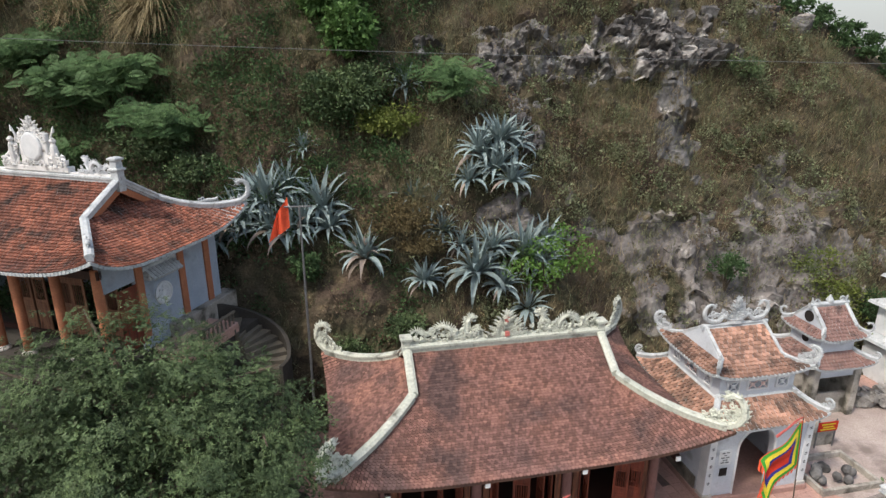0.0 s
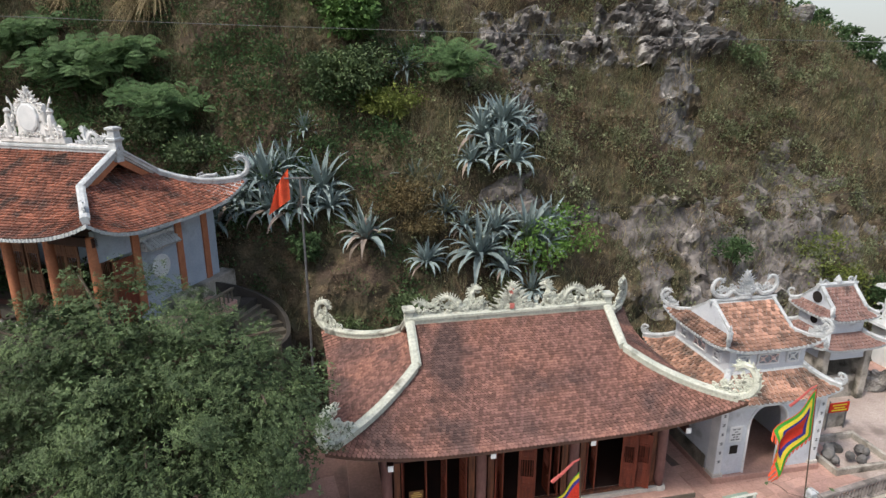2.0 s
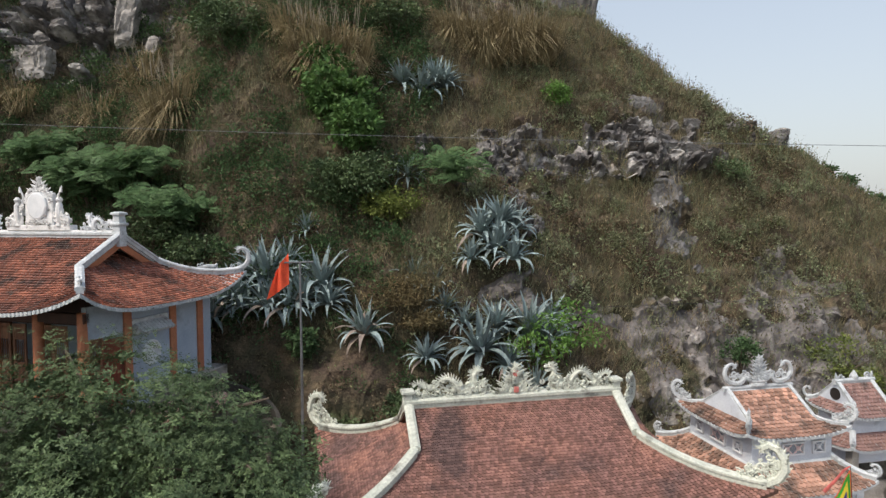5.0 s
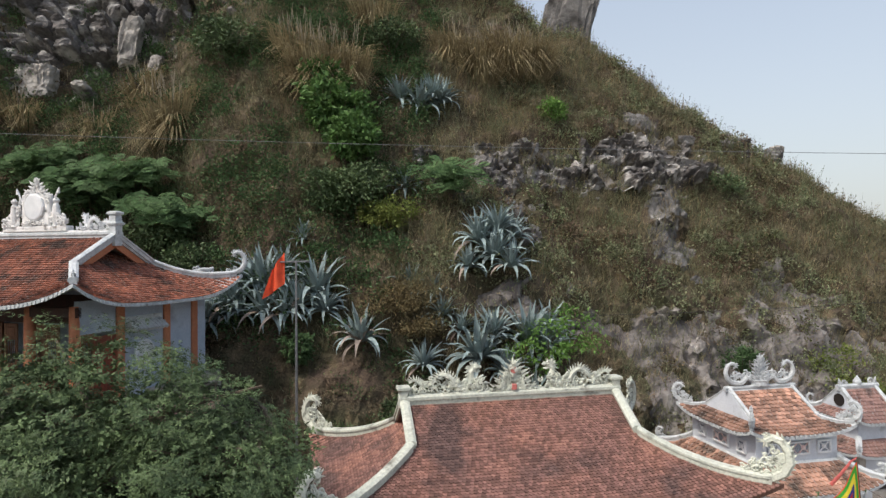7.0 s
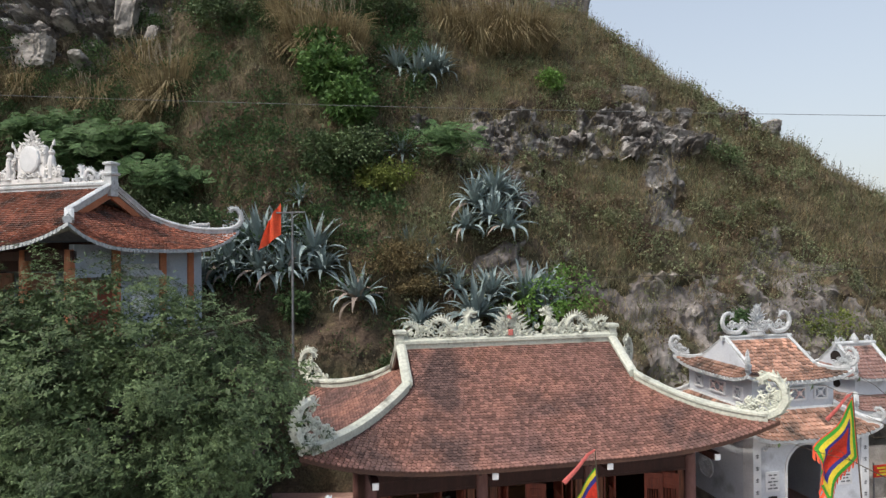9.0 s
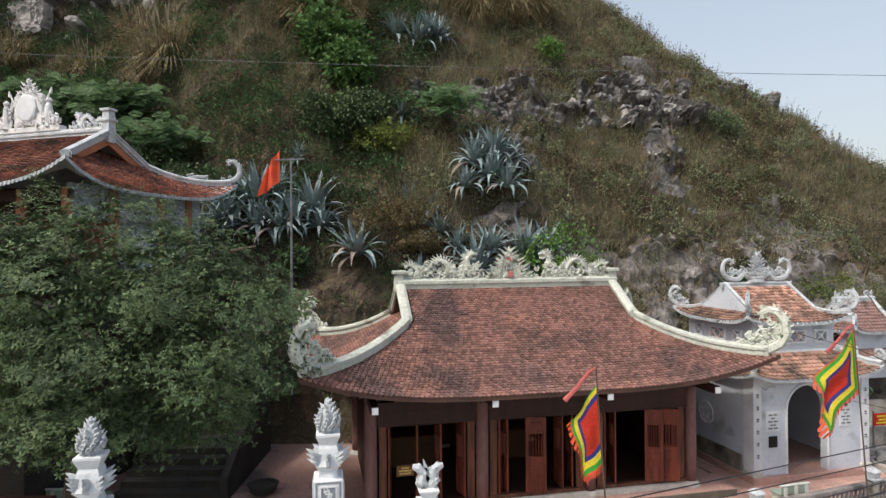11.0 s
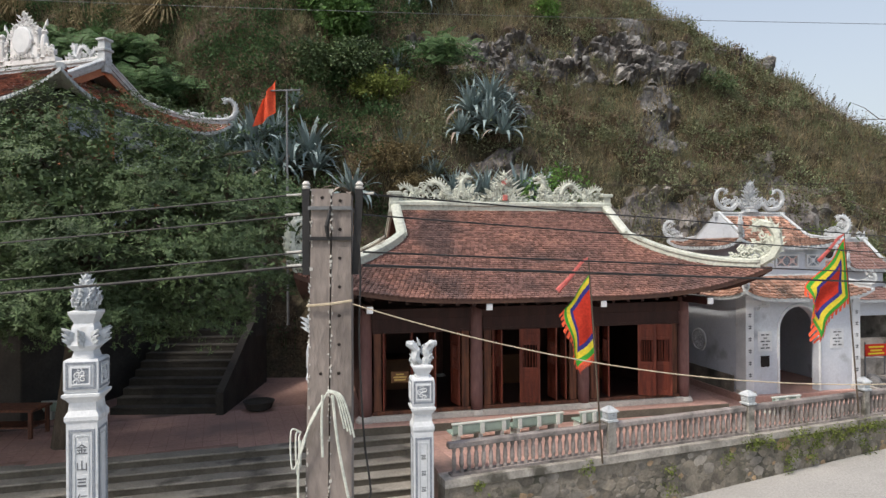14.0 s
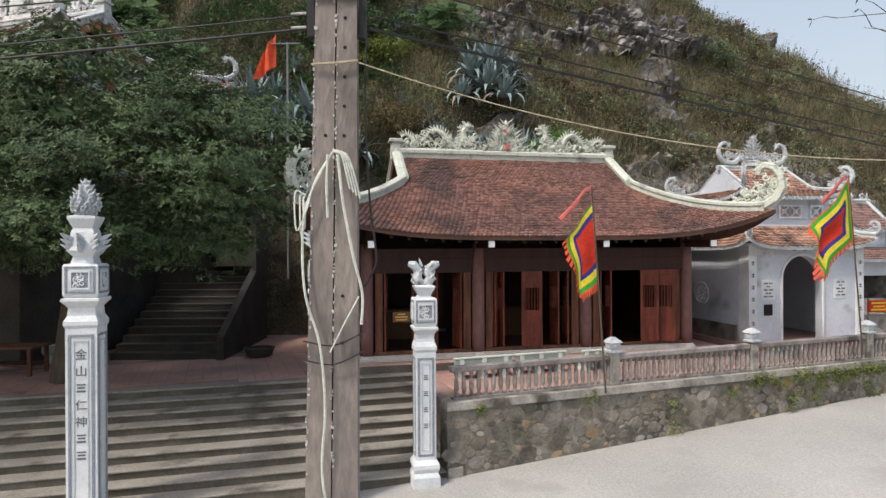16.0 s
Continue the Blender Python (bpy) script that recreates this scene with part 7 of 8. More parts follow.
def big_tree():
    rng = random.Random(21)
    ob = thing("broadleaf_tree", pose(0, 0, 0), "large dense broadleaf tree, unseen left lobes added to shade the steps", "tree")
    bm = bmesh.new()
    branch_tree(bm, (-8.9, 14.5, 1.4), (-7.8, 14.2, 8.2), 0.32, rng, 14, 3.4)
    branch_tree(bm, (-8.0, 14.4, 4.6), (-4.6, 14.0, 7.4), 0.16, rng, 10, 1.8)
    part("trunk", bm, M_BARK, ob)
    # lobes at (-15, 11) and (-12.8, 9.4) are out of view, added to block sun
    lobes = [((-7.6, 14.2, 7.3), (3.4, 3.1, 2.8)), ((-4.75, 14.1, 6.75), (1.75, 2.1, 2.0)), ((-5.2, 14.6, 7.2), (1.9, 1.8, 1.6)), ((-11.0, 13.3, 6.6), (3.6, 3.0, 2.7)), ((-6.5, 12.7, 6.3), (2.5, 1.8, 1.8)), ((-8.8, 15, 8.3), (2.2, 2.0, 2.0)), ((-13.5, 14, 6.8), (3, 3, 2.6)), ((-4.6, 14.6, 5.5), (1.2, 1.6, 1.1)), ((-15.0, 11.0, 6.5), (4, 3.4, 2.8)), ((-12.8, 9.4, 6.8), (2.8, 2.3, 2.4)), ((-11.5, 16.0, 5.6), (3.0, 2.0, 1.8)), ((-6.6, 13.4, 5.4), (3.0, 1.9, 1.1)), ((-9.5, 13.0, 5.3), (2.6, 1.9, 1.1)), ((-7.2, 15.0, 8.0), (2.4, 1.6, 1.6)), ((-9.6, 14.6, 8.4), (2.2, 1.8, 1.5)), ((-12.5, 13.6, 5.2), (2.6, 1.8, 1.2)), ((-8.0, 12.2, 5.0), (2.4, 1.2, 0.8)), ((-5.6, 13.2, 5.0), (1.5, 1.3, 0.8))]
    weights = [l[1][0] * l[1][1] + l[1][1] * l[1][2] + l[1][0] * l[1][2] for l in lobes]
    sprays = []
    for q in range(1580):
        (cx, cy, cz), (rx, ry, rz) = rng.choices(lobes, weights)[0]
        d = Vector((rng.gauss(0, 1), rng.gauss(0, 1) - 0.2, rng.gauss(0, 1) + 0.1)).normalized()
        inner = q >= 500
        f = rng.uniform(0.35, 0.8) if inner else rng.uniform(0.82, 1.0) * (0.93 + 0.2 * noise.noise(Vector((cx, cy, cz)) + d * 2.1))
        c = Vector((cx + d.x * rx * f, cy + d.y * ry * f, cz + d.z * rz * f))
        for _ in range(1 if inner else 10):
            sprays.append((c + Vector((rng.gauss(0, 0.30), rng.gauss(0, 0.30), rng.gauss(0, 0.16))), d, inner))
    v, f = [], []
    for c, d, inner in sprays:
        flat = Vector((d.x, d.y, 0.15)).normalized()
        side = flat.cross(Vector((0, 0, 1))).normalized()
        ln = rng.uniform(0.35, 0.75)

        def place(r, c=c, flat=flat, side=side, ln=ln):
            t = r.random()
            return c + flat * (t * ln) + side * r.gauss(0, 0.13 + 0.08 * t) + Vector((0, 0, r.gauss(0, 0.05) - 0.22 * t * t)), flat * 0.9

        if inner:
            vv, ff = leaf_cloud(34, place, 0.15, rng, 0.25, 0.45)
            k = len(v)
            v += vv
            f += [tuple(q + k for q in t) for t in ff]
            continue
        # rosettes of drooping leaves along the twig
        for _ in range(9):
            p, _o = place(rng)
            axis = (d + Vector((rng.gauss(0, 0.3), rng.gauss(0, 0.3), 0.7 + rng.gauss(0, 0.3)))).normalized()
            e1 = axis.orthogonal().normalized()
            e2 = axis.cross(e1)
            a0, big = rng.uniform(0, 6.28), rng.uniform(0.065, 0.115)
            for i in range(5):
                a = a0 + i * 1.257 + rng.uniform(-0.35, 0.35)
                out = e1 * math.cos(a) + e2 * math.sin(a)
                ln2 = big * rng.uniform(0.7, 1.15)
                wide = axis.cross(out) * (ln2 * 0.2)
                lift = axis * (ln2 * rng.uniform(-0.7, 0.3))
                b = p + axis * rng.uniform(-0.02, 0.03)
                k = len(v)
                v += [b, b + out * (ln2 * 0.5) + lift * 0.7 + wide, b + out * ln2 + lift * 0.6, b + out * (ln2 * 0.5) + lift * 0.7 - wide]
                f.append((k, k + 1, k + 2, k + 3))
    raw("crown", v, f, M_LEAF, ob)

big_tree()


def surface(x, y):
    return hill(x, y)


def bush(name, x, y, r, h, count, size, material, label, rng, category="bush", group="hillside bushes", aspect=0.5, lobes=None, lift=0.45):
    z = surface(x, y)
    ob = thing(name, pose(x, y, z), label, category, group=group)
    bm = bmesh.new()
    for i in range(5):
        a = i * 1.3 + rng.uniform(0, 1)
        tube(bm, [(0, 0, -0.3), (0.3 * r * math.cos(a), 0.3 * r * math.sin(a), h * 0.35), (0.75 * r * math.cos(a), 0.75 * r * math.sin(a) - 0.2, h * 0.8)], [0.05, 0.035, 0.012], 5)
    part("stem", bm, M_BARK, ob)
    if lobes is None:
        lobes = [((rng.uniform(-0.4, 0.4) * r, -0.2 * r + rng.uniform(-0.3, 0.3) * r, h * rng.uniform(lift, 0.75)), (r * rng.uniform(0.5, 0.8), r * rng.uniform(0.5, 0.7), h * rng.uniform(0.3, 0.42))) for _ in range(4)]
    crown("leaves", ob, lobes, count, size, material, rng, aspect, 0.16 * r, 0.2)
    return ob


rb = random.Random(31)
GREEN_TREE = "climbing dark green tree on the rock slope"
for x, y, r, h, n, s, m, lab in [
    (-5.4, 31.6, 1.6, 3.2, 1900, 0.28, M_IVY, GREEN_TREE), (-4.6, 30.6, 1.5, 2.8, 1800, 0.28, M_IVY, GREEN_TREE), (-6.2, 33.0, 1.5, 2.4, 1500, 0.28, M_IVY, GREEN_TREE),
    (-4.0, 29.2, 1.8, 2.2, 2400, 0.17, M_LEAF, "mixed green shrub below the climbing tree"), (-5.4, 28.6, 1.3, 2.2, 1500, 0.16, M_LEAF, "mixed green shrub beside agaves"),
    (-2.6, 28.7, 1.3, 1.6, 1300, 0.16, M_LEAF4, "shrub with yellowing leaves"),
    (14.1, 28.2, 0.9, 1.7, 900, 0.14, M_LEAF2, "dark bush at the foot of the rock"), (22.3, 28.6, 1.6, 1.8, 1400, 0.16, M_LEAF2, "dark green bush beside the shrine"),
    (24.5, 29, 1.6, 1.8, 1200, 0.16, M_LEAF2, "dark green bush beside the shrine"),
    (-6.0, 24.6, 0.7, 1.6, 900, 0.16, M_LEAF2, "dark leafy bush behind the flag mast"), (6.8, 36.3, 1.1, 1.7, 1100, 0.18, M_LEAF3, "round green bush on the grass slope"),
    (-13.4, 28.4, 1.7, 2.0, 1700, 0.16, M_LEAF, "dense shrub behind the upper temple"),
    (-12.1, 34.2, 1.7, 2.6, 1900, 0.17, M_LEAF, "bush among tall dry grass"), (-11.0, 27.2, 1.3, 1.5, 1100, 0.15, M_LEAF, "low green shrub beside agaves"),
    (-17.0, 28.0, 1.6, 1.8, 1500, 0.16, M_LEAF2, "dense shrub behind the upper temple"), 
    (-3.0, 37.0, 1.6, 2.0, 1200, 0.18, M_LEAF, "green bush on the upper slope"), (8.9, 23.9, 0.9, 1.3, 700, 0.14, M_LEAF, "green bush behind the shrine gate"),
    (7.6, 23.3, 0.8, 1.2, 600, 0.14, M_LEAF2, "green bush behind the shrine gate"), (-1.6, 23.6, 1.0, 1.2, 900, 0.13, M_LEAF, "weedy bush behind the hall"), (-4.0, 23.4, 0.9, 1.1, 700, 0.13, M_LEAF, "weedy bush behind the hall"),
    (-1.9, 25.9, 1.5, 1.6, 2200, 0.11, M_OCHRE, "ochre withered fern bush among the agaves"), (-0.9, 25.5, 1.1, 1.2, 1500, 0.11, M_OCHRE, "ochre withered fern bush among the agaves"), 
    (26.5, 33.5, 1.2, 1.0, 600, 0.16, M_LEAF, "green bush on the grass slope"), (17, 36.2, 1.3, 1.0, 700, 0.16, M_LEAF, "green bush on the grass slope"),
]:
    bush("bush", x, y, r, h, int(n * 1.8), s * 1.1, m, lab, rb)


for k in range(16):
    bush("far_tree", 44 + 1.9 * k + rb.uniform(-0.8, 0.8), 88 + rb.uniform(-3, 3), rb.uniform(2.0, 3.0), rb.uniform(1.3, 2.2), 520, 0.6, M_LEAF2, "dark green tree on the distant ridge", rb, "tree", "trees on the distant ridge")
bush("sapling", 4.6, 25.4, 1.6, 3.0, 1500, 0.19, M_LEAF3, "bright green sapling with open branches behind the hall", rb, "sapling", "",
     lobes=[((a, b, c), (r * 0.85, r * 0.75, r * 0.5)) for a, b, c, r in ((-1.5, -0.2, 1.5, 0.5), (-0.8, -0.4, 2.1, 0.55), (0.0, -0.1, 2.6, 0.6), (0.7, 0.1, 3.0, 0.5), (1.4, 0.2, 2.7, 0.5), (0.9, -0.3, 2.0, 0.6), (0.1, -0.4, 1.6, 0.6), (-0.5, -0.5, 1.1, 0.5), (1.7, 0.0, 1.9, 0.35))])
bush("creeper_curtain", 19.6, 29.3, 1.6, 1.5, 3600, 0.17, M_LEAF4, "yellow-green creeper hanging over the rock", rb, "creeper", "",
     lobes=[((a, 0.744 * c - 0.35, c), (r, 0.35, r * 1.1)) for a, c, r in ((-0.9, 0.9, 0.7), (0.1, 1.2, 0.8), (0.9, 0.6, 0.7), (-0.4, 0.0, 0.7), (0.5, -0.6, 0.7), (-0.8, -1.0, 0.5), (0.9, -1.5, 0.6), (0.0, -2.0, 0.5), (1.3, -0.3, 0.5))])


def feather_tree(x, y, h, r, fronds, rng):
    """A small spreading tree with flat layered fronds of fine leaflets."""
    z = surface(x, y)
    ob = thing("feathery_tree", pose(x, y, z), "feathery green tree on the slope above the upper temple", "tree", group="feathery trees")
    bm = bmesh.new()
    tips = []
    for i in range(7):
        a = i * 0.9 + rng.uniform(-0.3, 0.3)
        top = Vector((r * 0.7 * math.cos(a) * rng.uniform(0.4, 1.0), r * 0.6 * math.sin(a) * rng.uniform(0.4, 1.0) - 0.5, h * rng.uniform(0.6, 1.0)))
        tube(bm, smooth_path([(0, 0, -0.4), (top.x * 0.25, top.y * 0.25, h * 0.3), tuple(top)], 3), [0.08, 0.07, 0.06, 0.05, 0.035, 0.025, 0.015], 5)
        tips += [top, top * 0.8 + Vector((rng.uniform(-0.4, 0.4), -0.2, 0))]
    part("trunk", bm, M_BARK, ob)
    verts, faces = [], []
    for _ in range(fronds):
        c = rng.choice(tips) + Vector((rng.gauss(0, 0.42), rng.gauss(0, 0.42), rng.gauss(0, 0.22)))
        a = rng.uniform(0, 6.283)
        d = Vector((math.cos(a), 0.6 * math.sin(a) - 0.5, rng.uniform(-0.35, 0.4))).normalized()
        sd = d.cross(Vector((0, -0.75 + rng.gauss(0, 0.3), 0.7))).normalized()
        ln = rng.uniform(0.5, 0.9)
        for i in range(9):
            t = (i + 1) / 9
            q = c + d * (ln * t) + Vector((0, 0, -0.25 * ln * t * t))
            for sg in (-1, 1):
                w = ln * 0.34 * math.sin(math.pi * (0.15 + 0.8 * t))
                e = (sd * sg + d * 0.35) * w
                k = len(verts)
                verts += [q, q + e * 0.5 + d * 0.045, q + e, q + e * 0.5 - d * 0.045]
                faces.append((k, k + 1, k + 2, k + 3))
    raw("fronds", verts, faces, M_FEATHER, ob, "layered feathery fronds")


rf = random.Random(37)
for x, y, h, r, n in ((-15.3, 30.2, 2.6, 2.3, 420), (-17.8, 30.6, 2.8, 2.4, 420), (-21.0, 32.4, 2.6, 2.4, 420), (-19.0, 29.2, 2.2, 2.0, 300), (-12.9, 28.6, 2.0, 1.7, 260), (0.4, 29.8, 1.9, 1.3, 160)):
    feather_tree(x, y, h, r, n, rf)


def agave_leaf(ln, w, curl, material):
    """A thick channelled blade with a hooked tip, rising along z and bending towards x."""
    verts, faces = [], []
    n = 7
    p, ang = Vector((0, 0, 0)), 0.0
    for i in range(n + 1):
        f = i / n
        ww = w * (0.75 + 0.5 * math.sin(math.pi * min(1, f * 1.25))) * (1 - f ** 3) * 0.5 + 0.004
        nrm = Vector((-math.cos(ang), 0, math.sin(ang)))
        d = Vector((math.sin(ang), 0, math.cos(ang)))
        for y, q in ((-1, 0.32), (0, 0.0), (1, 0.32), (0, -0.22)):
            verts.append(p + Vector((0, y * ww, 0)) + nrm * (q * ww))
        p = p + d * (ln / n)
        ang += curl / n * (0.4 + 1.6 * f)
    for i in range(n):
        for k in range(4):
            faces.append((i * 4 + k, i * 4 + (k + 1) % 4, (i + 1) * 4 + (k + 1) % 4, (i + 1) * 4 + k))
    faces.append(tuple(n * 4 + k for k in range(4)))
    me = bpy.data.meshes.new("leaf")
    me.from_pydata([tuple(v) for v in verts], [], faces)
    me.materials.append(material)
    return me


AG = [agave_leaf(1.0, 0.115, c, M_AGAVE) for c in (0.2, 0.5, 1.2, 2.5)]
AGD = [agave_leaf(1.0, 0.11, c, M_AGDRY) for c in (1.6, 2.2)]


def agave(x, y, z, size, rng, dry=False, leaves=44):
    ob = thing("agave", pose(x, y, z, 16, 0, 0), "dying agave with a dry brown heart" if dry else "large blue-grey agave rosette on the slope", "agave", group="agaves")
    for i in range(leaves):
        f = i / leaves
        tilt = 4 + 74 * f ** 1.2 + rng.uniform(-9, 9)
        me = AG[min(3, int(f * 3.5 + rng.uniform(0, 0.9)))]
        if dry and rng.random() < 0.45 or (f > 0.93 and rng.random() < 0.4):
            me = rng.choice(AGD)
        k = 1.2 * size * rng.uniform(0.75, 1.12) * (0.85 + 0.15 * f)
        m = pose(0, 0, 0.0, 0, 0, i * 137.5 + rng.uniform(-14, 14)) @ Matrix.Translation((0.07 * size, 0, 0.05)) @ pose(0, 0, 0, 0, tilt, 0) @ Matrix.Diagonal((k, k, k, 1))
        link("leaf", me, ob, m=m)


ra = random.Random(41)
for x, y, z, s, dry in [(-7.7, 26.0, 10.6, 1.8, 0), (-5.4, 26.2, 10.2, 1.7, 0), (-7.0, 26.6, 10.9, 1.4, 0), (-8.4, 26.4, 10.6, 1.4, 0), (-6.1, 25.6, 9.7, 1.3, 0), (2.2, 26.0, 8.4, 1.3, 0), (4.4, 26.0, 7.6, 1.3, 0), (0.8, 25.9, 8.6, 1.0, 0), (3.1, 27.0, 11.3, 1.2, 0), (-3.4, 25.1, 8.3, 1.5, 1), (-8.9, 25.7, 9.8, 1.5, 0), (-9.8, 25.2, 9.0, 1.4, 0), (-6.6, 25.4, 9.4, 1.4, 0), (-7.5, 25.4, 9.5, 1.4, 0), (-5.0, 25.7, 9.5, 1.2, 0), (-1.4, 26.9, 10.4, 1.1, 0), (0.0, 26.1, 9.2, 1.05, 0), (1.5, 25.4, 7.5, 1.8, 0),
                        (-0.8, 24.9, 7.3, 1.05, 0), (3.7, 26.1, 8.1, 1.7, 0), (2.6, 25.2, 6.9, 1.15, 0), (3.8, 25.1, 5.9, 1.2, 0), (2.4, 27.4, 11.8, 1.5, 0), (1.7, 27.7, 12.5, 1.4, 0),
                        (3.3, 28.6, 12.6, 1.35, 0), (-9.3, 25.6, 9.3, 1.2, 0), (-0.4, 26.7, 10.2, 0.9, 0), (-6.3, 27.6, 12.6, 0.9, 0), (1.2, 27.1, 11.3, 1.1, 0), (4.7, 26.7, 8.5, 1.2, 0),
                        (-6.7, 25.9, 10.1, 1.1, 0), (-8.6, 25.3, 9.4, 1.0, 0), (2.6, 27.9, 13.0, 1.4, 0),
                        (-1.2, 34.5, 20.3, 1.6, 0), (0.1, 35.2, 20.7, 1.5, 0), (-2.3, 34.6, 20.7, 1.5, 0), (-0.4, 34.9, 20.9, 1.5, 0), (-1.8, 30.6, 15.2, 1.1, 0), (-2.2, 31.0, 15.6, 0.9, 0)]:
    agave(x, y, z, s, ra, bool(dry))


def grass_clump(x, y, r, h, n, rng):
    """A tall tussock of dry blades with pale plumes."""
    z = surface(x, y)
    ob = thing("tall_grass", pose(x, y, z), "tall tussock of dry grass with pale plumes", "grass", group="tall grass tussocks")
    verts, faces = [], []

    def blade(b, tip, w, k0):
        mid = b.lerp(tip, 0.45) + Vector((0, 0, 0.42 * (tip - b).length))
        s = (tip - b).cross(Vector((0, 0, 1)))
        s = s.normalized() * w if s.length > 1e-5 else Vector((w, 0, 0))
        verts.extend([b - s, b + s, mid + s * 0.8, mid - s * 0.8, tip])
        faces.extend([(k0, k0 + 1, k0 + 2, k0 + 3), (k0 + 3, k0 + 2, k0 + 4)])

    for i in range(n):
        a, q = rng.uniform(0, 6.283), rng.random() ** 0.5
        b = Vector((math.cos(a) * q * r * 0.6, math.sin(a) * q * r * 0.35, 0))
        b.z = surface(x + b.x, y + b.y) - z - 0.15
        out = Vector((math.cos(a), math.sin(a) - 0.5, 0)) * rng.uniform(0.15, 0.9) * r
        blade(b, b + out * 1.25 + Vector((0, 0, h * rng.uniform(-0.25, 0.8))), 0.007 + 0.006 * h, len(verts))
    raw("blades", verts, faces, M_STRAW, ob)
    bm = bmesh.new()
    for i in range(max(3, n // 60)):
        a = rng.uniform(0, 6.283)
        b = Vector((math.cos(a) * r * 0.4, math.sin(a) * r * 0.3, 0))
        t = b + Vector((rng.uniform(-0.5, 0.3) * r, -0.1, h * rng.uniform(0.9, 1.25)))
        tube(bm, [b, b.lerp(t, 0.7), b.lerp(t, 0.85), t], [0.006, 0.006, 0.022, 0.004], 4)
    part("plumes", bm, M_PLUME, ob, "pale feathery plumes")


rg = random.Random(51)
for x, y, r, h, n in [(-14.6, 32.6, 1.5, 2.6, 420), (-6.8, 33.8, 1.8, 2.8, 520), (-5.6, 34.6, 1.7, 2.6, 420), (-8.2, 34.8, 1.5, 2.4, 320), (4.5, 39.0, 1.9, 2.4, 420), (6.0, 39.4, 1.8, 2.4, 420), (2.6, 38.0, 1.6, 2.2, 320), 
                      (0.9, 38.2, 1.5, 2.0, 280), (-19.5, 34.2, 1.2, 1.5, 200), (-17.2, 35, 1.2, 1.6, 200), (-4.2, 38.5, 1.6, 2.2, 280), (-24, 34.5, 1.3, 1.4, 200)]:
    grass_clump(x, y, r * 1.1, h * 1.15, n * 3, rg)


def ground_cover():
    """Grass, scrub, creepers and wispy stems over the slope, thinner on the bare rock."""
    rng = random.Random(61)
    bins = {k: ([], []) for k in ("grass", "straw", "olive", "dark", "vine", "pale")}

    def leaf(kind, c, e, w):
        V, F = bins[kind]
        k = len(V)
        V += [c, c + e * 0.5 + w, c + e, c + e * 0.5 - w]
        F.append((k, k + 1, k + 2, k + 3))

    def blade(kind, b, t, w):
        V, F = bins[kind]
        k = len(V)
        V += [b - w, b + w, t]
        F.append((k, k + 1, k + 2))

    made = 0
    while made < 31000:
        x, y = rng.uniform(-30, 42), 22 + 25 * rng.random()
        if x > 15:
            y += 7 * rng.random()
        z = hill(x, y)
        if z < 2.4 or z > 32:
            continue
        made += 1
        if rockiness(x, z) > 0.25 and rng.random() < 0.62:
            continue
        if -9 < x < -0.5 and z < 8.5 and rng.random() < 0.7:      # bare earth bank behind the stair
            continue
        g = Vector((x, y, z))
        patch = noise.noise(g * 0.28)
        fine = noise.noise(g * 0.9 + Vector((4, 4, 4)))
        p = g + Vector((0, -0.8, 0.6)) * (0.8 * noise.fractal(g * 0.33, 1.0, 2.0, 4))
        leafy = x < -1 + 4 * patch
        if patch + 0.5 * fine + rng.uniform(-0.3, 0.3) > (-0.12 if leafy else 0.12):
            big = rng.random() < (0.2 if leafy else 0.08)
            rr = rng.uniform(0.5, 0.95) if big else rng.uniform(0.2, 0.5)
            if leafy:
                kind = "dark" if big else "vine" if fine < -0.05 else rng.choice(("olive", "olive", "dark"))
            else:
                kind = "pale" if fine + rng.uniform(-0.2, 0.2) > 0.0 else rng.choice(("olive", "vine"))
            for i in range(100 if big else 26):
                d = Vector((rng.gauss(0, 1), rng.gauss(0, 1) - 0.6, rng.gauss(0, 1) + 0.7)).normalized()
                e = (d + Vector((rng.gauss(0, 0.6), rng.gauss(0, 0.6), rng.gauss(0, 0.6)))).normalized() * rng.uniform(0.07, 0.17) * (1.25 if big else 1)
                leaf(kind, p + d * rr * rng.uniform(0.4, 1.15), e, e.cross(Vector((rng.gauss(0, 1), rng.gauss(0, 1), 1))).normalized() * (0.05 if big else 0.036))
        else:
            kind = "straw" if rng.random() < 0.22 else "grass"
            hh = rng.uniform(0.25, 0.65)
            for i in range(13):
                b = p + Vector((rng.gauss(0, 0.2), rng.gauss(0, 0.14), 0))
                b.z += (b.y - p.y) * 1.3 - 0.06
                blade(kind, b, b + Vector((rng.gauss(0, 0.18), -0.12 + rng.gauss(0, 0.13), hh * rng.uniform(0.5, 1.1))), Vector((rng.uniform(-1, 1), rng.uniform(-1, 1), 0)).normalized() * 0.017)
        if rng.random() < 0.22:
            # tall wispy stems with sparse leaves
            kind = rng.choice(("olive", "vine", "dark") if leafy else ("pale", "straw", "vine"))
            for q in range(3):
                b = p + Vector((rng.gauss(0, 0.25), rng.gauss(0, 0.15), 0))
                t = b + Vector((rng.gauss(0, 0.25), -0.2 + rng.gauss(0, 0.2), rng.uniform(0.6, 1.25)))
                blade(kind, b, t, Vector((0.012, 0, 0)))
                for i in range(7):
                    e = Vector((rng.gauss(0, 1), rng.gauss(0, 1), rng.gauss(0, 0.5) + 0.3)).normalized() * rng.uniform(0.06, 0.13)
                    leaf(kind, b.lerp(t, rng.uniform(0.3, 1.0)), e, e.cross(Vector((rng.gauss(0, 1), 0.3, 1))).normalized() * 0.028)
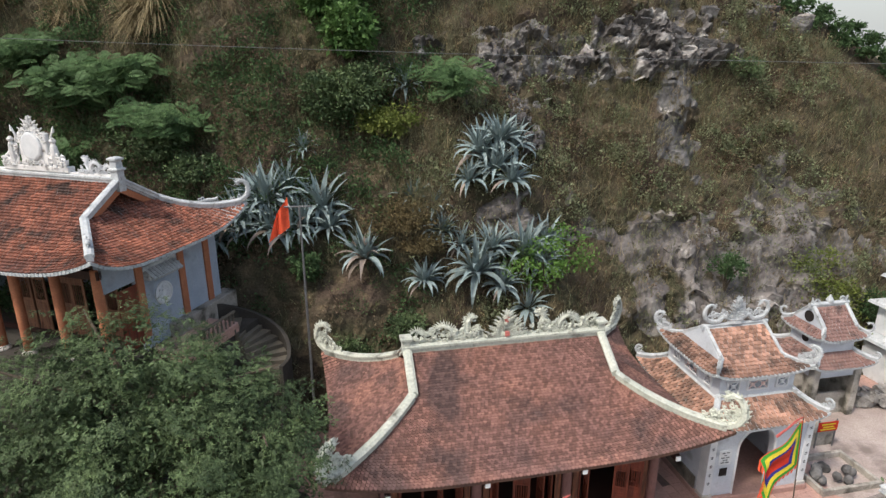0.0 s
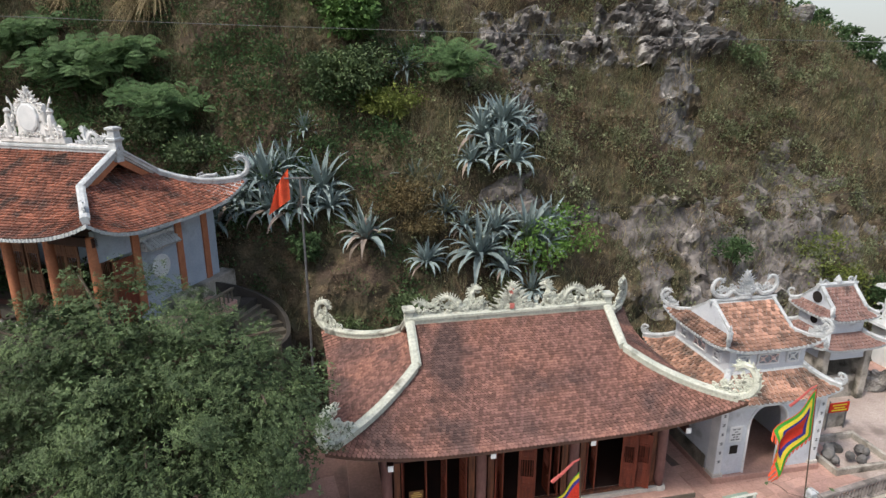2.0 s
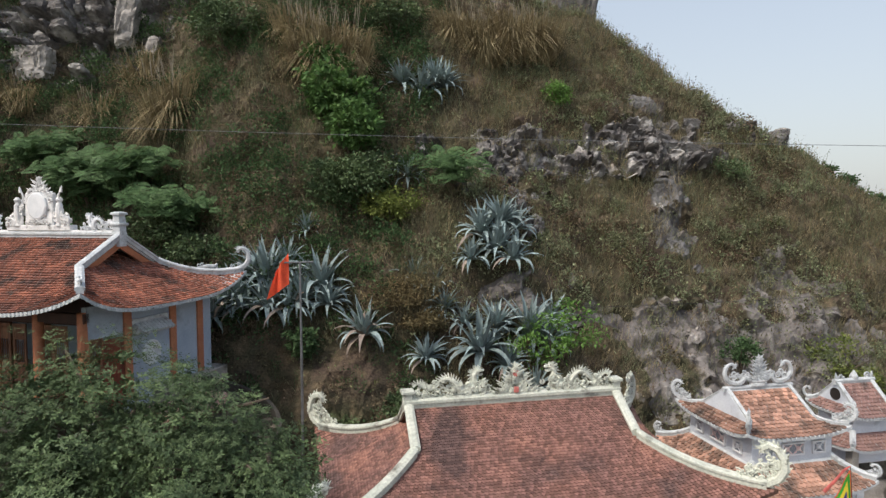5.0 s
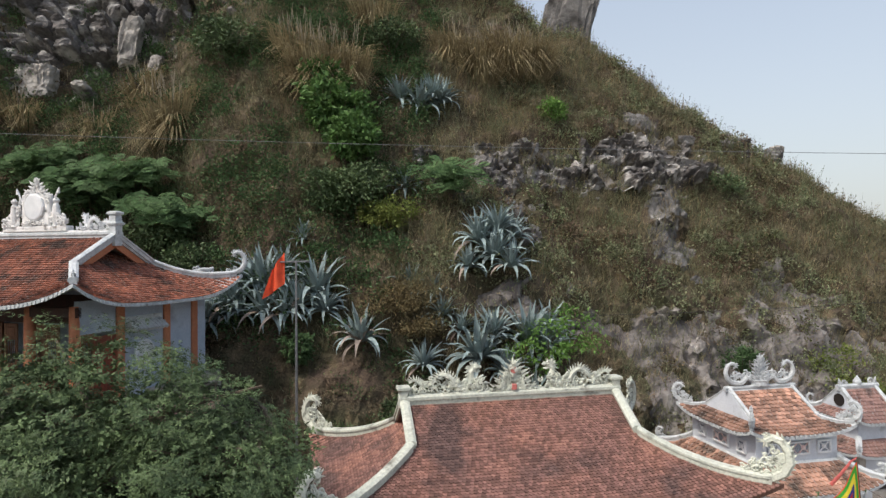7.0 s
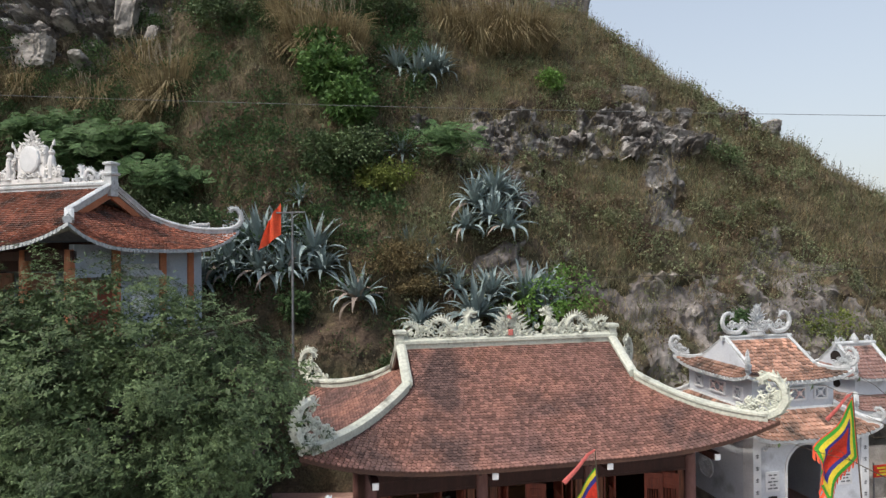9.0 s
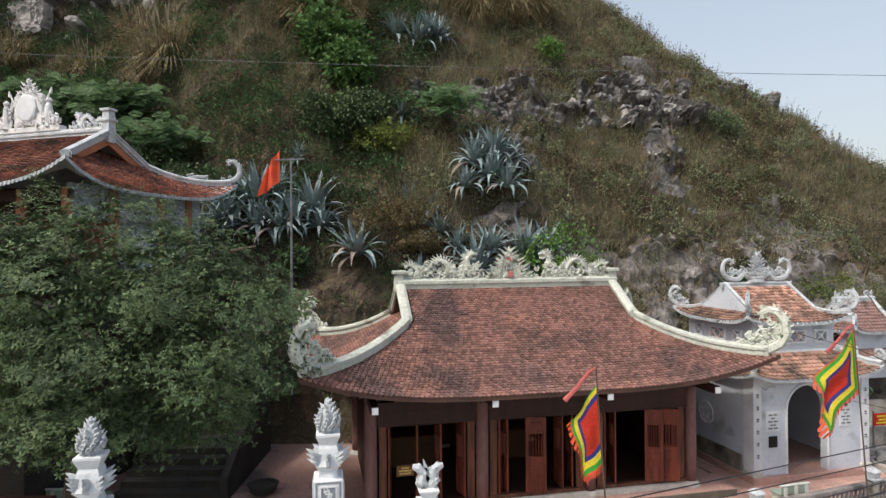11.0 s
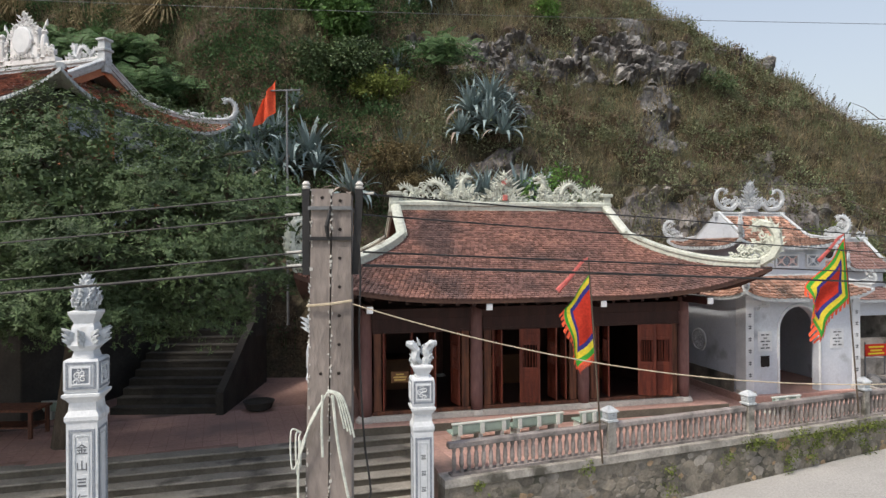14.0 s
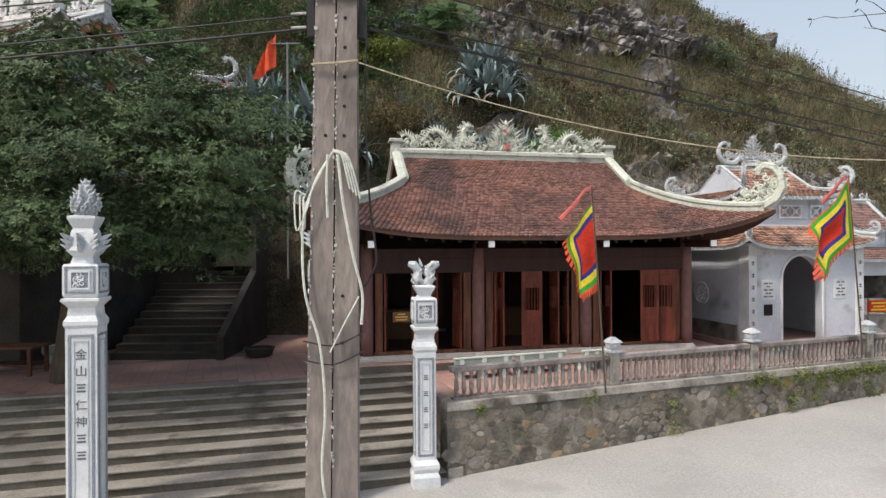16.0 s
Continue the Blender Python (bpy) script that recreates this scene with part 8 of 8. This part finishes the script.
    for kind, name, m, lab, cat in (("grass", "hill_grass", M_GRASS, "short dry grass over the hillside", "grass"), ("straw", "straw_tufts", M_STRAW, "straw-coloured grass tufts", "grass"), ("olive", "scrub", M_SHRUB, "low olive scrub over the hillside", "scrub"),
                                    ("dark", "thicket", M_LEAF2, "dark green thicket on the slope", "scrub"), ("vine", "creeper", M_VINE, "brown withered creepers on the slope", "scrub"), ("pale", "pale_scrub", M_PALE, "pale green scrub on the grassy shoulder", "scrub")):
        tagged(raw(name, *bins[kind], m), lab, cat, kind="stuff")


ground_cover()


def outcrop(x, y, z, sx, sy, sz, seed, material, label):
    """An angular limestone block broken by cracks."""
    bm = bmesh.new()
    bmesh.ops.create_icosphere(bm, subdivisions=4, radius=1.0)
    o = Vector((seed * 3.7, seed * 1.9, seed * 5.3))
    r = random.Random(seed)
    planes = [(Vector((r.gauss(0, 1), r.gauss(0, 1), r.gauss(0, 1))).normalized(), r.uniform(0.55, 0.95)) for _ in range(18)]
    for v in bm.verts:
        d = v.co.normalized()
        q = Vector((math.copysign(abs(d.x) ** 0.6, d.x), math.copysign(abs(d.y) ** 0.6, d.y), math.copysign(abs(d.z) ** 0.6, d.z)))
        k = 1.0 + 0.3 * noise.fractal(d * 2.4 + o, 1.0, 2.0, 4)
        for nrm, off in planes:
            e = nrm.dot(d * k)
            if e > off:
                k *= off / e
        k += 0.11 * noise.fractal(d * 6 + o, 1.0, 2.0, 3)
        v.co = Vector((q.x * sx, q.y * sy, q.z * sz)) * k
    bmesh.ops.transform(bm, matrix=pose(x, y, z, 0, seed * 7 % 15, seed * 23 % 40 - 20), verts=bm.verts)
    tagged(part("rock_outcrop", bm, material, None), label, "rock", group="limestone outcrops")


OUT = "cracked limestone outcrop on the grassy slope"
for i, (x, y, z, a, b, c, m) in enumerate([
    (12.5, 38.3, 20.1, 0.9, 0.8, 0.8, M_LIME), (12.4, 36.4, 17.6, 0.9, 0.6, 0.6, M_LIMEP), (14.9, 36.7, 17.1, 0.8, 0.6, 0.7, M_LIME), (15.8, 38.7, 19.1, 0.6, 0.6, 0.6, M_LIME), (4.1, 32.5, 15.7, 0.4, 0.4, 0.8, M_LIMEP),
    (20.0, 40.6, 19.3, 1.2, 0.8, 0.5, M_LIME), (22.3, 40.6, 18.4, 0.9, 0.7, 0.6, M_LIME), (22.8, 40.7, 18.8, 0.45, 0.4, 0.4, M_LIMEP), (-23.7, 35.7, 22.4, 1.3, 0.9, 1.3, M_LIMEP), (-18.8, 36.8, 24.8, 0.7, 0.6, 1.7, M_LIMEP), (-17.0, 36.2, 23.4, 0.6, 0.5, 0.6, M_LIMEP),
]):
    outcrop(x, y, z, a, b, c, i + 1, m, OUT)
rq = random.Random(17)
for i in range(16):
    x = rq.uniform(19.2, 24.0)
    outcrop(x, 23.6 + 0.2 * (x - 19) + rq.uniform(-0.9, 0.9), 1.6 + rq.uniform(0.0, 0.5), rq.uniform(0.35, 0.8), rq.uniform(0.3, 0.6), rq.uniform(0.25, 0.5), 30 + i, M_LIMEP, "grey boulder heaped beside the yard")
outcrop(9.9, 46, 29.6, 2.9, 2.2, 6.0, 77, M_LIME, "tall dark limestone crag on the ridge")



def bare_tree():
    rng = random.Random(91)
    ob = thing("bare_tree", pose(9.6, 8.6, 0.4), "nearly leafless tree with thin dark twigs beside the road", "tree")
    bm = bmesh.new()
    tube(bm, [(0, 0, -0.2), (0.1, 0, 3), (-0.1, 0.1, 6), (-0.3, 0, 7.6)], [0.14, 0.11, 0.08, 0.03], 7)
    part("trunk", bm, M_BARK, ob)
    tips = []
    for i in range(12):
        z = rng.uniform(5.2, 7.6)
        d = Vector((-1, rng.uniform(-0.6, 0.5), rng.uniform(0.0, 0.35))) if i < 7 else Vector((rng.uniform(-1, 1), rng.uniform(-1, 1), 0.6))
        b = Vector((-0.1, 0.05, z))
        ln = rng.uniform(2.4, 4.0) if i < 7 else 2.0
        pts = [b]
        for k in range(6):
            pts.append(pts[-1] + d.normalized() * ln / 6 + Vector((0, rng.gauss(0, 0.08), rng.gauss(0, 0.08))))
        bm = bmesh.new()
        tube(bm, pts, [0.03, 0.025, 0.018, 0.014, 0.01, 0.007, 0.004], 5)
        for k in range(2, 7):
            e = pts[k] + Vector((-rng.uniform(0.1, 0.4), rng.uniform(-0.3, 0.3), rng.uniform(-0.1, 0.4)))
            tube(bm, [pts[k], pts[k].lerp(e, 0.5) + Vector((0, 0, 0.04)), e], [0.007, 0.005, 0.003], 4)
            tips.append(e)
        part("branch", bm, M_BARK, ob)
    v, f = leaf_cloud(60, lambda r: (r.choice(tips), Vector((-0.4, 0, -0.5))), 0.11, rng, 0.4, 0.5)
    raw("leaves", v, f, M_LEAF, ob)


bare_tree()

# ---- small things on the terrace ----
yard = prism("concrete_yard", [(14.3, 18.3), (15.6, 17.6), (30, 22.4), (30, 27.5), (14.6, 23.4)], TERRACE - 0.1, TERRACE + 0.014, M_YARD, "dusty worn yard beside the shrines", "yard")



def stone_table():
    ob = thing("low_table", pose(-11.2, 15.4, TERRACE), "low dark timber table in the shade", "table")
    bm = bmesh.new()
    box(bm, -1.2, 1.2, -0.4, 0.4, 0.68, 0.74, bevel=0.01)
    part("tabletop", bm, M_WORN, ob)
    for x in (-1.1, 1.1):
        for y in (-0.33, 0.33):
            bm = bmesh.new()
            box(bm, x - 0.04, x + 0.04, y - 0.04, y + 0.04, 0, 0.68)
            part("leg", bm, M_WORN, ob)
    bm = bmesh.new()
    box(bm, -1.1, 1.1, -0.3, 0.3, 0.25, 0.29)
    part("shelf", bm, M_WORN, ob)


stone_table()


def planter():
    ob = thing("planter_pot", pose(-5.2, 17.7, TERRACE), "low dark stone basin beside the stair", "planter")
    bm = bmesh.new()
    lathe(bm, [(0.28, 0), (0.36, 0.05), (0.42, 0.22), (0.46, 0.26), (0.4, 0.27), (0.36, 0.2)], 16)
    part("basin", bm, M_DARKSHADE, ob)


planter()
bench(-10.9, 17.0, 0, 1.6)


def offering_table():
    ob = thing("offering_table", pose(15.5, 21.5, TERRACE, 0, 0, 11.5), "stone offering table with a red and yellow banner", "table")
    bm = bmesh.new()
    box(bm, -0.6, 0.6, -0.3, 0.3, 0, 0.7, bevel=0.02)
    part("stone_block", bm, M_COPING, ob)
    bm = bmesh.new()
    box(bm, -0.45, 0.45, -0.45, -0.42, 0.8, 1.22)
    ban = part("banner", bm, M_RED, ob, "red banner with yellow lines")
    for z, w in ((1.12, 0.65), (1.0, 0.5), (0.89, 0.7)):
        bm = bmesh.new()
        box(bm, -w / 2, w / 2, -0.456, -0.451, z - 0.03, z + 0.03)
        part("lettering", bm, M_YELLOW, ban)
    for x in (-0.42, 0.42):
        bm = bmesh.new()
        box(bm, x - 0.02, x + 0.02, -0.42, -0.38, 0, 1.3)
        part("banner_post", bm, M_STEEL, ob)


offering_table()


def rockery():
    ob = thing("rockery", pose(14.9, 19.4, TERRACE, 0, 0, 11.5), "low kerbed rockery of dark stones", "rockery")
    bm = bmesh.new()
    for q in ((-1.3, 1.3, -1.0, -0.85), (-1.3, 1.3, 0.85, 1.0), (-1.3, -1.15, -0.85, 0.85), (1.15, 1.3, -0.85, 0.85)):
        box(bm, *q, 0, 0.25, bevel=0.015)
    part("kerb", bm, M_COPING, ob)
    rng = random.Random(9)
    for i in range(14):
        bm = bmesh.new()
        bmesh.ops.create_icosphere(bm, subdivisions=2, radius=rng.uniform(0.1, 0.26))
        o = Vector((i * 2.1, 0, 0))
        for v in bm.verts:
            v.co *= 1 + 0.5 * noise.noise(v.co * 4 + o)
        bmesh.ops.translate(bm, verts=bm.verts, vec=(rng.uniform(-0.9, 0.9), rng.uniform(-0.6, 0.6), rng.uniform(0.1, 0.35)))
        part("stone", bm, M_LIME, ob)


rockery()

def wall_weeds():
    """Weeds and moss tufts rooted in the wall's joints and along its coping."""
    rng = random.Random(83)
    spots = []
    for _ in range(46):
        a = rng.choice((rng.uniform(7.5, 13.5), rng.uniform(9.0, 12.5), rng.uniform(0.3, 20)))
        z = rng.choice((TERRACE - 0.08, rng.uniform(0.6, 1.4)))
        p = W0 + WU * a - WV * 0.05
        if z > road_z(p.x) + 0.15:
            spots.append((Vector((p.x, p.y, z)), rng.uniform(0.05, 0.16)))

    def place(r):
        c, q = r.choice(spots)
        return c + WU * r.gauss(0, q) - WV * abs(r.gauss(0, 0.05)) + Vector((0, 0, r.gauss(-0.03, q * 0.8))), -WV * 0.6

    v, f = leaf_cloud(2600, place, 0.075, rng, 0.3, 0.45)
    tagged(raw("wall_weeds", v, f, M_LEAF4), "small weeds growing from the rubble wall", "weeds", kind="stuff")


wall_weeds()

# ---- pieces of the setting: rubble stones and paving ----


def rubble():
    rng = random.Random(71)
    kinds = []
    for k in range(18):
        bm = bmesh.new()
        n = rng.randint(6, 9)
        a0 = rng.uniform(0, 1)
        rad = [rng.uniform(0.38, 0.55) for _ in range(n)]
        lo = [bm.verts.new((rad[i] * math.cos(a0 + 6.283 * i / n), 0.3, rad[i] * math.sin(a0 + 6.283 * i / n))) for i in range(n)]
        hi = [bm.verts.new((0.82 * rad[i] * math.cos(a0 + 6.283 * i / n), rng.uniform(-0.12, -0.02), 0.82 * rad[i] * math.sin(a0 + 6.283 * i / n))) for i in range(n)]
        c = bm.verts.new((0, -0.14, 0))
        for i in range(n):
            bm.faces.new((lo[i], lo[(i + 1) % n], hi[(i + 1) % n], hi[i]))
            bm.faces.new((hi[i], hi[(i + 1) % n], c))
        bmesh.ops.recalc_face_normals(bm, faces=bm.faces)
        me = bpy.data.meshes.new("stone")
        bm.to_mesh(me)
        bm.free()
        me.materials.append((M_RUBBLE, M_RUBBLE2, M_RUBBLE3)[k // 6])
        kinds.append(me)
    wall = bpy.data.objects["retaining_wall"]
    laid = []
    tries = 0
    while len(laid) < 300 and tries < 20000:
        tries += 1
        w = rng.uniform(0.34, 0.52) if tries < 700 else rng.uniform(0.13, 0.34)
        h = w * rng.uniform(0.5, 0.85)
        a, z = rng.uniform(0.1, 14.6), rng.uniform(-0.1, 1.3)
        p = W0 + WU * a
        if z < road_z(p.x) + h * 0.25 or z + h / 2 > 1.4:
            continue
        if any(((a - q[0]) / (w + q[2])) ** 2 + ((z - q[1]) / (h + q[3])) ** 2 < 0.21 for q in laid):
            continue
        laid.append((a, z, w, h))
        m = Matrix.Translation((p.x, p.y, z)) @ pose(0, 0, 0, 0, 0, WALL_TURN) @ pose(0, 0, 0, 0, rng.uniform(-25, 25), 0) @ Matrix.Diagonal((w * 1.3, rng.uniform(0.05, 0.12), h * 1.4, 1))
        link("stone", kinds[rng.randrange(6) + 6 * rng.choices((0, 1, 2), (0.62, 0.1, 0.28))[0]], wall, m=m)


rubble()


def paving():
    """Square red tiles over the terrace near the hall and the shrine."""
    rng = random.Random(73)
    bm = bmesh.new()
    box(bm, -0.195, 0.195, -0.195, 0.195, -0.01, 0.008, bevel=0.004)
    me = bpy.data.meshes.new("paving_tile")
    bmesh.ops.recalc_face_normals(bm, faces=bm.faces)
    bm.to_mesh(me)
    bm.free()
    me.materials.append(M_PAVE)
    made = 0
    rest_v, rest_f = [], []
    for i in range(-60, 70):
        for j in range(0, 17):
            p = W0 + WU * (i * 0.4) + WV * (0.75 + j * 0.4)
            u, v = (p.x - 2.17) * 0.98 + (p.y - 18.95) * 0.199, -(p.x - 2.17) * 0.199 + (p.y - 18.95) * 0.98
            if abs(u) < 6.0 and v > -3.35:
                continue
            q = p - S0
            a, b = q.dot(SU), q.dot(SV)
            if a < 0.75 and b < 0.4:
                continue
            if (i * 0.4) < 0.3 and b < 0.4:
                continue
            m = pose(p.x, p.y, TERRACE + rng.uniform(-0.001, 0.002), 0, 0, WALL_TURN)
            if made < 300 and 0 <= i < 45 and j < 8:
                link("paving_tile", me, terrace, m=m)
                made += 1
            else:
                k = len(rest_v)
                rest_v += [m @ Vector((sx * 0.195, sy * 0.195, 0.008)) for sx, sy in ((-1, -1), (1, -1), (1, 1), (-1, 1))]
                rest_f.append((k, k + 1, k + 2, k + 3))
    ob = raw("paving_tiles", rest_v, rest_f, M_PAVE, terrace)
    ob["kind"] = "stuff"


paving()
